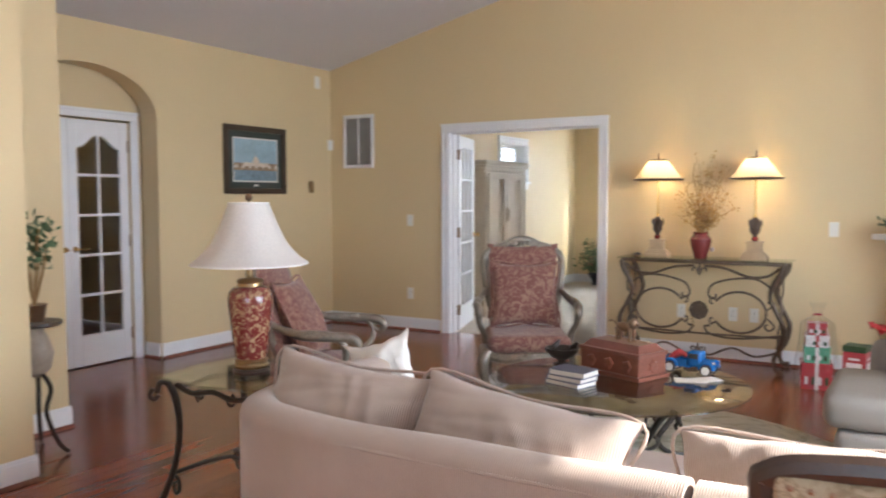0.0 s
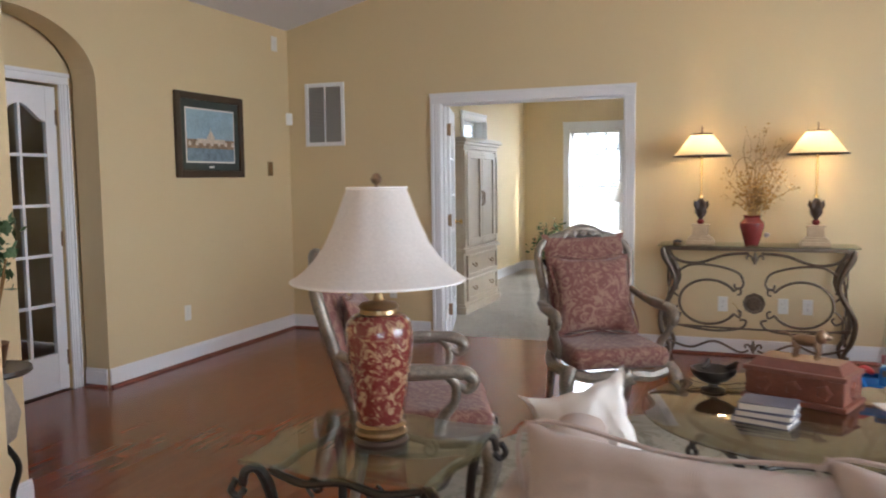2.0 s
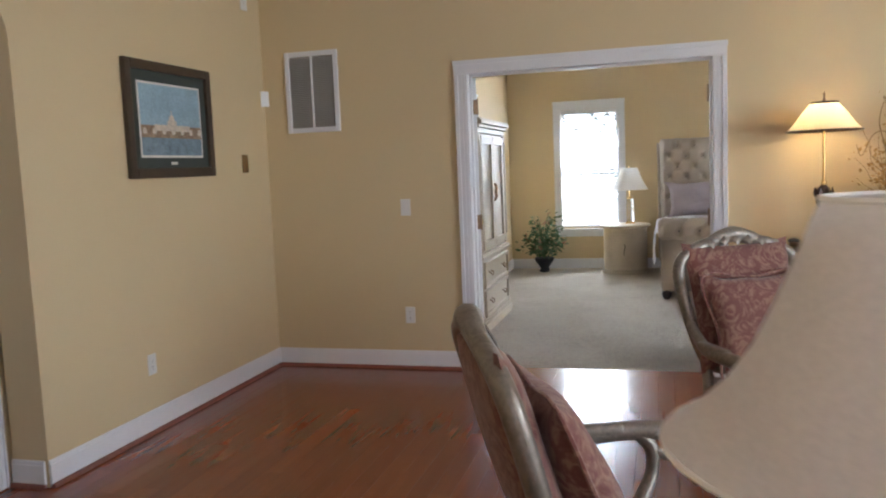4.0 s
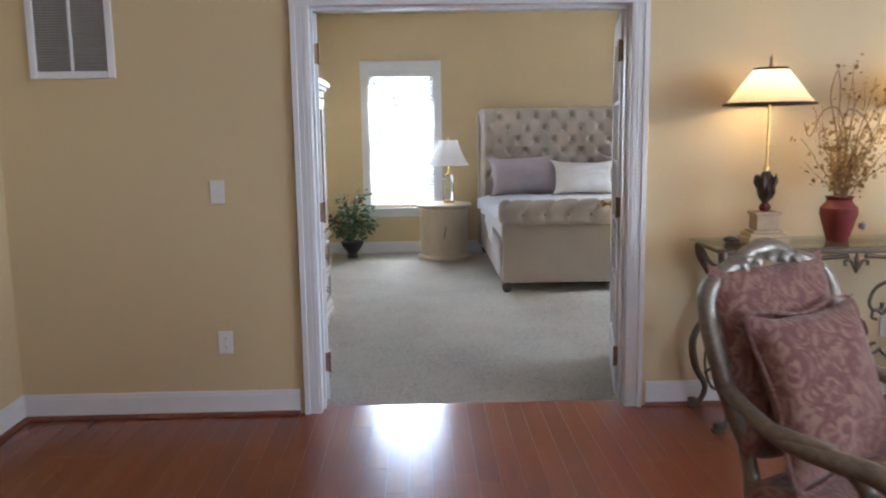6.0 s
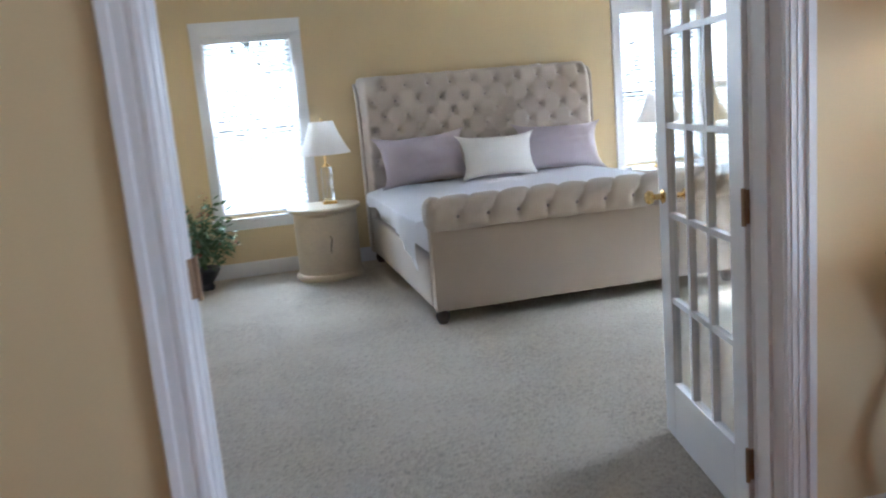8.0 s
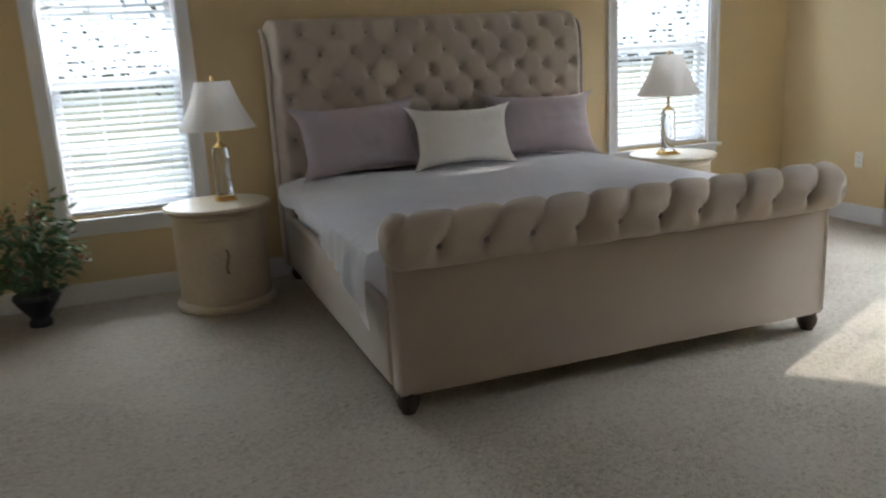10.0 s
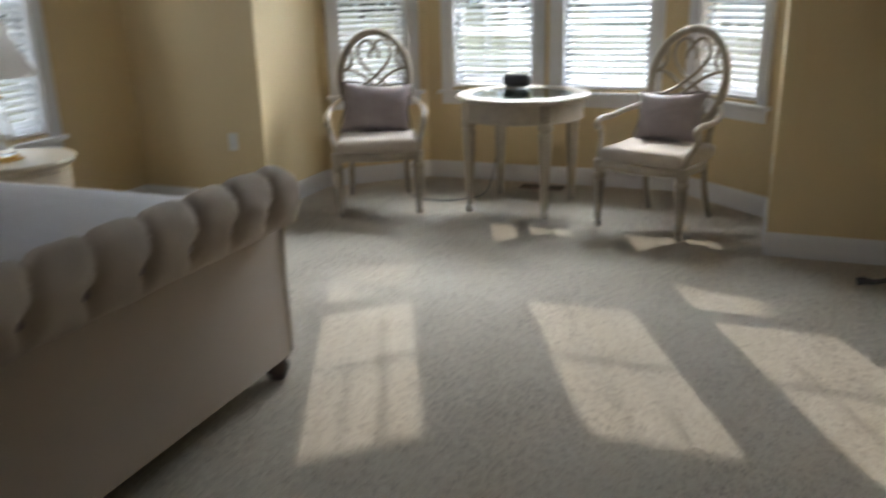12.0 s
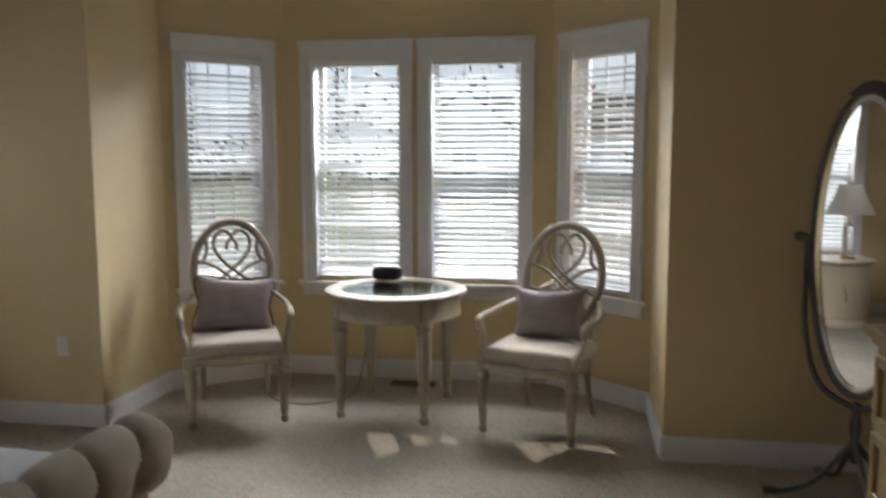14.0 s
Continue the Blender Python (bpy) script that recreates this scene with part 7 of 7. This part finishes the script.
def cheval_mirror():
    ob = thing("cheval_mirror", "oval standing mirror in a curved pewter-grey metal frame", "mirror", pose(4.985, 0.50, 0, 0, 0, 43))
    # local x across the glass; the glass faces +y
    a, b, zc = 0.212, 0.640, 1.165
    el = lambda k, da=0.0, y=0.0: [((a + da) * math.cos(2 * math.pi * i / k), y, zc + (b + da) * math.sin(2 * math.pi * i / k)) for i in range(k)]
    bm = bmesh.new()
    for y in (0.012,):
        vs = [bm.verts.new(p) for p in el(64, 0.0, y)]
        bm.faces.new(vs[::-1])
    part("mirror_glass", bm, MIRROR, ob, "clear oval mirror glass", smooth=False)
    bm = bmesh.new()
    o, i_ = [bm.verts.new(p) for p in el(64, 0.001, 0.0125)], [bm.verts.new(p) for p in el(64, -0.026, 0.0165)]
    for k in range(64):
        j = (k + 1) % 64
        bm.faces.new((o[j], o[k], i_[k], i_[j]))
    part("bevel", bm, MIRROR, ob, "bevelled glass margin", smooth=False)
    bm = bmesh.new()
    vs = [bm.verts.new(p) for p in el(64, 0.004, -0.006)]
    bm.faces.new(vs)
    part("backing", bm, BLACKWOOD, ob, smooth=False)
    part("frame", tube(el(72, 0.018, 0.004), 0.018, 10, 1, True, raw=True), GUNMETAL, ob, "pewter-grey oval frame")
    part("crest", tube([(-0.09, 0.004, zc + b + 0.008), (-0.04, 0.004, zc + b + 0.034), (0, 0.004, zc + b + 0.040), (0.04, 0.004, zc + b + 0.034), (0.09, 0.004, zc + b + 0.008)], [0.008, 0.016, 0.020, 0.016, 0.008], 8), GUNMETAL, ob)
    yoke = [(-0.272, -0.02, 1.20), (-0.272, -0.02, 1.0), (-0.265, -0.02, 0.78), (-0.225, -0.02, 0.60), (-0.16, -0.02, 0.50), (-0.05, -0.02, 0.455), (0, -0.02, 0.45)]
    part("yoke", tube(yoke + [(-x, y, z) for x, y, z in reversed(yoke[:-1])], 0.014, 10), GUNMETAL, ob)
    for s in (1, -1):
        part("pivot_knob", tube([(s * 0.232, -0.006, 1.185), (s * 0.295, -0.02, 1.185), (s * 0.325, -0.02, 1.185)], [0.010, 0.014, 0.024, 0.020], 10), GUNMETAL, ob)
    part("stem", lathe([(0.016, 0.20), (0.024, 0.26), (0.018, 0.30), (0.028, 0.36), (0.018, 0.42), (0.020, 0.47), (0, 0.475)], 14, at=(0, -0.02, 0)), GUNMETAL, ob)
    for sx in (1, -1):
        for sy in (1, -1):
            c, s = sx * 0.80, sy * 0.60
            part("foot", tube([(0, -0.02, 0.30), (0.06 * c, -0.02 + 0.06 * s, 0.22), (0.16 * c, -0.02 + 0.16 * s, 0.09), (0.28 * c, -0.02 + 0.28 * s, 0.035), (0.34 * c, -0.02 + 0.34 * s, 0.03), (0.365 * c, -0.02 + 0.365 * s, 0.021)], [0.014, 0.014, 0.012, 0.012, 0.018, 0.020], 10), GUNMETAL, ob)


cheval_mirror()

FLUTE = [(0.0, 0.0), (0.014, 0.0), (0.022, 0.012), (0.022, 0.026), (0.015, 0.040), (0.018, 0.052)]


def bay_table():
    ob = thing("round_table", "whitewashed round tea table with inset glass top", "table", pose(6.07, 2.80, 0))
    bm = open_lathe([(0.325, 0.748), (0.335, 0.757), (0.415, 0.760), (0.435, 0.752), (0.437, 0.742), (0.425, 0.728), (0.34, 0.726), (0.325, 0.735), (0.325, 0.748)], 64)
    part("top_rim", bm, GREYWOOD, ob, "moulded whitewashed rim")
    part("glass_inset", lathe([(0, 0.742), (0.326, 0.742), (0.326, 0.750), (0, 0.750)], 48), TABLEGLASS, ob, "round glass inset")
    part("well", lathe([(0, 0.700), (0.324, 0.700), (0.324, 0.706), (0, 0.706)], 48), GREYWOOD, ob)
    part("apron", open_lathe([(0.33, 0.60), (0.395, 0.60), (0.402, 0.607), (0.396, 0.615), (0.396, 0.715), (0.402, 0.722), (0.402, 0.728), (0.33, 0.728)], 64), GREYWOOD, ob)
    for ang in (130, 218, 312, 40):
        c, s = 0.375 * math.cos(radians(ang)), 0.375 * math.sin(radians(ang))
        prof = [(0, 0), (0.018, 0), (0.027, 0.012), (0.027, 0.034), (0.016, 0.05), (0.024, 0.060), (0.021, 0.075), (0.025, 0.09), (0.034, 0.30), (0.042, 0.52), (0.046, 0.535), (0.035, 0.552), (0.049, 0.572), (0.049, 0.60), (0.040, 0.612), (0.046, 0.64), (0.046, 0.72), (0, 0.72)]
        part("leg", lathe(prof, 24, at=(c, s, 0), ripple=0.05, lobes=8), GREYWOOD, ob, "turned fluted leg")


bay_table()
rd = thing("bluetooth_speaker", "black rounded portable speaker on the round table", "speaker", pose(6.37, 2.93, 0.7605, 0, 0, 80))
part("body", soft_box(-0.098, -0.042, 0.0, 0.098, 0.042, 0.088, 0.036, 6, 2, 0.0), NAVY, rd)
part("end_cap", soft_box(-0.104, -0.030, 0.012, -0.097, 0.030, 0.076, 0.003, 2, 1, 0.0), BLACKWOOD, rd)


def lattice_chair(m, label):
    """Oval lattice-back armchair; faces local +x."""
    ob = thing("lattice_chair", label, "armchair", m, group="lattice-back chairs")
    bx = lambda z: -0.235 - max(0.0, z - 0.44) * 0.27
    for s in (1, -1):
        prof = [(0, 0), (0.015, 0), (0.022, 0.010), (0.022, 0.030), (0.014, 0.042), (0.021, 0.055), (0.027, 0.17), (0.034, 0.285), (0.026, 0.297), (0.038, 0.312), (0.038, 0.332), (0.028, 0.345), (0.036, 0.36), (0.036, 0.42), (0, 0.42)]
        part("front_leg", lathe(prof, 20, at=(0.235, s * 0.262, 0), ripple=0.05, lobes=8), GREYWOOD, ob, "turned fluted leg")
        part("back_leg", tube([(-0.225, s * 0.19, 0.42), (-0.235, s * 0.195, 0.25), (-0.28, s * 0.20, 0.10), (-0.33, s * 0.205, 0.012)], [0.022, 0.020, 0.017, 0.016], 8), GREYWOOD, ob)
        part("side_rail", tube([(0.23, s * 0.262, 0.395), (0.0, s * 0.262, 0.39), (-0.225, s * 0.19, 0.395)], 0.027, 8), GREYWOOD, ob)
        part("arm", tube([(bx(0.68), s * 0.235, 0.70), (-0.14, s * 0.30, 0.665), (0.0, s * 0.318, 0.645), (0.13, s * 0.315, 0.645), (0.19, s * 0.31, 0.625), (0.185, s * 0.31, 0.595), (0.155, s * 0.31, 0.605)], [0.015, 0.017, 0.018, 0.020, 0.022, 0.018, 0.012], 10), GREYWOOD, ob)
        part("arm_post", tube([(0.225, s * 0.265, 0.42), (0.215, s * 0.275, 0.47), (0.165, s * 0.295, 0.53), (0.16, s * 0.31, 0.61)], [0.022, 0.018, 0.016, 0.017], 8), GREYWOOD, ob)
        part("back_post", tube([(-0.225, s * 0.19, 0.40), (bx(0.50), s * 0.195, 0.50), (bx(0.58), s * 0.205, 0.60)], 0.021, 8), GREYWOOD, ob)
        def lat(pts, r=0.0125):
            part("lattice", tube([(bx(z), s * y, z) for y, z in pts], r, 7, 5, flat=0.8), GREYWOOD, ob)
        lat([(0.0, 1.045), (0.025, 1.075), (0.06, 1.085), (0.105, 1.045), (0.11, 0.975), (0.06, 0.90), (0.0, 0.845), (-0.09, 0.78), (-0.20, 0.735)])
        lat([(0.0, 1.045), (0.03, 1.00), (0.03, 0.965)])
        lat([(0.225, 0.90), (0.12, 0.87), (0.0, 0.78), (-0.10, 0.70), (-0.165, 0.63)])
        lat([(0.165, 1.05), (0.155, 0.97), (0.175, 0.91), (0.225, 0.88)])
        lat([(0.0, 0.715), (0.08, 0.68), (0.13, 0.61)])
    part("front_rail", tube([(0.235, -0.26, 0.392), (0.262, 0, 0.385), (0.235, 0.26, 0.392)], 0.029, 8), GREYWOOD, ob)
    part("back_rail", tube([(-0.225, -0.19, 0.395), (-0.235, 0, 0.395), (-0.225, 0.19, 0.395)], 0.027, 8), GREYWOOD, ob)
    ov = []
    for i in range(48):
        t = 2 * math.pi * i / 48
        z = 0.835 + 0.305 * math.sin(t)
        ov.append((bx(z), 0.237 * math.cos(t), z))
    part("back_frame", tube(ov, 0.025, 10, 1, True, raw=True), GREYWOOD, ob, "oval whitewashed frame")
    part("seat", soft_box(-0.235, -0.262, 0.405, 0.262, 0.262, 0.498, 0.040, 5, 5, 0.012, 6), LINEN, ob, "pale upholstered seat")
    return ob


LC1, LC2 = pose(5.80, 3.73, 0, 0, 0, -154.5), pose(5.855, 1.895, 0, 0, 0, 161)
lattice_chair(LC1, "whitewashed oval lattice-back armchair in the bay")
lattice_chair(LC2, "whitewashed oval lattice-back armchair in the bay")
pillow("accent_pillow", "mauve silk pillow with dark edge on the bay chair", SILK, 0.46, 0.33, 0.15, LC1 @ pose(-0.165, 0.0, 0.645, 0, -18, 0) @ pose(0, 0, 0, 0, 4, 90), 51, BLACKWOOD, horn=0.10)
pillow("accent_pillow", "mauve patterned pillow on the bay chair", SILK, 0.42, 0.30, 0.15, LC2 @ pose(-0.165, -0.02, 0.632, 0, -18, 0) @ pose(0, 0, 0, 0, -3, 90), 52, SILK, horn=0.10)
vf = thing("floor_vent", "brown metal floor register in the carpet", "vent", pose(6.60, 2.80, 0.0))
part("frame", boxes((-0.06, -0.16, 0.001, 0.06, 0.16, 0.008), bevel=0.002, seg=1), BRONZE, vf, smooth=False)
for k in range(9):
    part("louvre", boxes((-0.045, -0.14 + k * 0.033, 0.008, 0.045, -0.125 + k * 0.033, 0.011)), DARK, vf, smooth=False)
cord = part("power_cord", tube([(6.32, 3.00, 0.70), (6.42, 3.06, 0.45), (6.36, 3.10, 0.15), (6.30, 3.14, 0.012), (6.12, 3.22, 0.006), (6.02, 3.40, 0.006), (6.10, 3.62, 0.006), (6.40, 3.80, 0.006)], 0.0035, 6, 6), BLACKWOOD)
tagged(cord, "thin black power cord trailing over the carpet", "cord")
cord2 = part("lamp_cord", tube([(2.40, -0.05, 0.42), (2.44, -0.10, 0.38), (2.46, -0.09, 0.28)], 0.003, 6, 6), BRASS)
tagged(cord2, "short gold lamp cord at the outlet", "cord")

# ---- outdoors ----
GRASS = mottled("winter_lawn", (0.30, 0.30, 0.19), 0.95, scale=0.5, spread=0.35, grain=30, bumpy=0.5, dist=0.03)
BARK = mottled("grey_bark", (0.22, 0.19, 0.16), 0.9, scale=5, spread=0.3, grain=40, bumpy=0.6, dist=0.03)
FOLIAGE = mottled("winter_foliage", (0.15, 0.145, 0.115), 0.8, scale=2, spread=0.4, grain=12)
SIDING = mottled("white_siding", (0.78, 0.79, 0.80), 0.6, scale=1, spread=0.05, grain=20)
ROOF = mottled("grey_shingle", (0.13, 0.13, 0.14), 0.85, scale=3, spread=0.3, grain=20)
structure("ground", boxes((-260, -260, -0.65, 260, 260, -0.45)), GRASS, "pale winter lawn reaching the treeline", "ground")


def tree(x, y, h, seed, dense):
    ob = thing("tree", "bare winter tree with fine brown twigs" if dense < 1 else "tall evergreen tree with uneven crown", "tree", pose(x, y, -0.46), group="yard trees")
    rnd = random.Random(seed)
    tr, cr = bmesh.new(), bmesh.new()
    top = Vector((rnd.uniform(-.4, .4), rnd.uniform(-.4, .4), h))
    tube([(0, 0, 0), top * 0.35 + Vector((rnd.uniform(-.15, .15), 0, 0)), top * 0.7, top], [0.028 * h * 0.7, 0.018 * h * 0.7, 0.004 * h], 8, 4, bm=tr)
    for k in range(16):
        f = rnd.uniform(0.25, 0.95)
        a = rnd.uniform(0, 6.28)
        L = h * (1 - f * 0.7) * rnd.uniform(0.22, 0.36)
        p = top * f
        e = p + Vector((math.cos(a) * L, math.sin(a) * L, L * rnd.uniform(0.1, 0.8)))
        tube([p, p.lerp(e, 0.5) + Vector((0, 0, 0.05 * L)), e], [0.012 * h * (1.1 - f), 0.002 * h], 5, 3, bm=tr)
        for i in range(int(16 * dense) + 10):
            q = p.lerp(e, rnd.uniform(0.3, 1.05)) + Vector((rnd.gauss(0, .16), rnd.gauss(0, .16), rnd.gauss(0, .14))) * L
            leaf(cr, q, Vector((rnd.uniform(-1, 1), rnd.uniform(-1, 1), rnd.uniform(-.5, 1))), rnd.uniform(0.10, 0.26) * (1.2 if dense >= 1 else 0.8), rnd, 0.3 if dense >= 1 else 0.1)
    part("trunk", tr, BARK, ob)
    part("crown", cr, FOLIAGE, ob, smooth=False)


for k, (x, y, h, dn) in enumerate(((25, 17, 9, 0.3), (33, 11, 10, 0.3), (38, 20, 11, 0.3), (30, 27, 10, 0.3), (40, -8, 12, 0.5), (34, -14, 11, 1), (24, -9, 9, 0.5),
                                   (-4, 36, 9, 0.3), (7, 40, 9, 0.3), (13, 36, 9, 0.3), (46, 24, 11, 0.4), (45, -4, 11, 0.4))):
    tree(x * 1.5, y * 1.5, h, 100 + k, dn)


def far_woods():
    bm = bmesh.new()
    rnd = random.Random(77)
    for k in range(14000):
        a = rnd.uniform(-0.9, 3.4)
        r = rnd.uniform(62, 80)
        p = Vector((r * math.cos(a), r * math.sin(a), rnd.uniform(-0.5, 1) ** 2 * (7 + 3 * math.sin(a * 9) + 2 * math.sin(a * 23))))
        leaf(bm, p, Vector((rnd.uniform(-1, 1), rnd.uniform(-1, 1), rnd.uniform(-.2, 1))), rnd.uniform(0.35, 0.95), rnd, 0.3)
    ob = part("far_woods", bm, FOLIAGE, smooth=False)
    tagged(ob, "hazy line of distant woods", "woods", kind="stuff")


far_woods()


def glowing_backdrop():
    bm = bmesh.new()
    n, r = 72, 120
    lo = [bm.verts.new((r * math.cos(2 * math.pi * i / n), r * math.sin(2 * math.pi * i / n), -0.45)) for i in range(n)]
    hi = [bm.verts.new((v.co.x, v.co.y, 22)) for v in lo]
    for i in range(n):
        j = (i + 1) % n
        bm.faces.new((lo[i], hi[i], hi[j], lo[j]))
    # self-lit ring: the brightness of distant haze is put in as emission
    structure("backdrop", bm, emitting("self_lit_winter_haze", (0.80, 0.86, 0.95), 0.95), "glowing pale backdrop standing in for bright winter haze", "backdrop")


glowing_backdrop()


def house(m):
    ob = thing("house", "white sided neighbour house with a front gable", "house", m)
    # front faces -x, local origin at the ground
    part("wall", boxes((0, -9, 0, 9, 7, 3.6), (-1.2, 1.5, 0, 0.2, 6.5, 3.9)), SIDING, ob, smooth=False)
    def gable(x0, x1, y0, y1, z, rise, along):
        bm = bmesh.new()
        if along == "x":
            ym = (y0 + y1) / 2
            v = [(x0, y0, z), (x1, y0, z), (x1, y1, z), (x0, y1, z), (x0, ym, z + rise), (x1, ym, z + rise)]
            f = ((0, 1, 5, 4), (3, 4, 5, 2), (0, 4, 3), (1, 2, 5))
        else:
            xm = (x0 + x1) / 2
            v = [(x0, y0, z), (x1, y0, z), (x1, y1, z), (x0, y1, z), (xm, y0, z + rise), (xm, y1, z + rise)]
            f = ((0, 4, 5, 3), (1, 2, 5, 4), (0, 1, 4), (3, 5, 2))
        q = [bm.verts.new(p) for p in v]
        for t in f:
            bm.faces.new([q[i] for i in t])
        return bm
    part("roof", gable(-0.5, 9.5, -9.4, 7.4, 3.6, 2.6, "y"), ROOF, ob, smooth=False)
    part("gable_roof", gable(-1.5, 4.5, 1.1, 6.9, 3.9, 2.3, "x"), ROOF, ob, smooth=False)
    bm = bmesh.new()
    bm.faces.new([bm.verts.new(p) for p in ((-1.52, 1.5, 3.9), (-1.52, 6.5, 3.9), (-1.52, 4.0, 5.95))])
    part("gable_wall", bm, SIDING, ob, smooth=False)
    for y in (-7.5, -5.2, -2.0, 0.2):
        w = part("window", boxes((-0.06, y - 0.55, 1.1, 0.0, y + 0.55, 2.7)), TRIM, ob, smooth=False)
        part("pane", boxes((-0.08, y - 0.45, 1.2, -0.065, y - 0.03, 2.6), (-0.08, y + 0.03, 1.2, -0.065, y + 0.45, 2.6)), ROOF, w, smooth=False)
    w = part("window", boxes((-1.26, 3.2, 1.0, -1.2, 4.8, 2.8)), TRIM, ob, smooth=False)
    part("pane", boxes((-1.28, 3.3, 1.1, -1.262, 3.96, 2.7), (-1.28, 4.04, 1.1, -1.262, 4.7, 2.7)), ROOF, w, smooth=False)


house(pose(48, 4.0, -0.46, 0, 0, 0))
lp = thing("yard_lantern", "white yard lantern post on the lawn", "lamp post", pose(12.6, 5.2, -0.46))
part("post", lathe([(0, 0), (0.09, 0), (0.09, 0.15), (0.05, 0.2), (0.045, 1.85), (0.08, 1.9), (0, 1.92)], 14), SIDING, lp)
part("lantern", lathe([(0.06, 1.92), (0.12, 2.0), (0.13, 2.22), (0.16, 2.25), (0.05, 2.38), (0, 2.42)], 8), SIDING, lp)

# ---- hardwood boards ----
def boards():
    root = structure("floor_living", boxes((-1.74, -9.2, -0.0115, 7.25, 0.0975, -0.0010)), MAHOG, "polished cherry hardwood floor", "floor")
    w, t = 0.0955, 0.0075
    rnd = random.Random(1)
    meshes = {}
    for ln in (0.6, 0.8, 1.0, 1.2, 1.4):
        b = bmesh.new()
        bmesh.ops.create_cube(b, size=1, matrix=Matrix.Translation((0, 0, -t / 2)) @ Matrix.Diagonal((w - 0.0008, ln - 0.0010, t, 1)))
        bmesh.ops.bevel(b, geom=[e for e in b.edges if e.verts[0].co.z > -0.001 and e.verts[1].co.z > -0.001], offset=0.0005, segments=1, affect="EDGES")
        meshes[ln] = to_mesh(b, "floorboard", PLANK)
    verts, faces = [], []
    count = 0
    n = int((7.25 + 1.74) / w)
    for i in range(n):
        x = -1.74 + (i + 0.5) * w
        y = 0.0975 + rnd.uniform(0, 0.5)
        while y > -9.2:
            ln = rnd.choice((0.6, 0.8, 1.0, 1.2, 1.4))
            y1 = y
            y0 = y - ln
            c = (y0 + y1) / 2
            y = y0
            if y1 > 0.0975:
                y1 = 0.0975
            if -1.5 < x < 1.75 and -4.2 < c < -0.0 and y1 < 0.09 and count < 300:
                ob = new("floorboard", meshes[ln])
                ob.parent, ob.location = root, (x, c, 0)
                count += 1
            else:
                k = len(verts)
                a, b, e = x - w / 2 + 0.0004, x + w / 2 - 0.0004, 0.0005
                verts += [(a, y0 + 0.0005, -t), (b, y0 + 0.0005, -t), (b, y1 - 0.0005, -t), (a, y1 - 0.0005, -t),
                          (a + e, y0 + 0.0005 + e, 0), (b - e, y0 + 0.0005 + e, 0), (b - e, y1 - 0.0005 - e, 0), (a + e, y1 - 0.0005 - e, 0)]
                faces += [(k + 4, k + 5, k + 6, k + 7), (k, k + 1, k + 5, k + 4), (k + 1, k + 2, k + 6, k + 5), (k + 2, k + 3, k + 7, k + 6), (k + 3, k, k + 4, k + 7)]
    me = bpy.data.meshes.new("floorboards")
    me.from_pydata(verts, [], faces)
    me.materials.append(PLANK)
    rest = new("floorboards", me)
    rest.parent = root
    tagged(rest, kind="stuff")


boards()
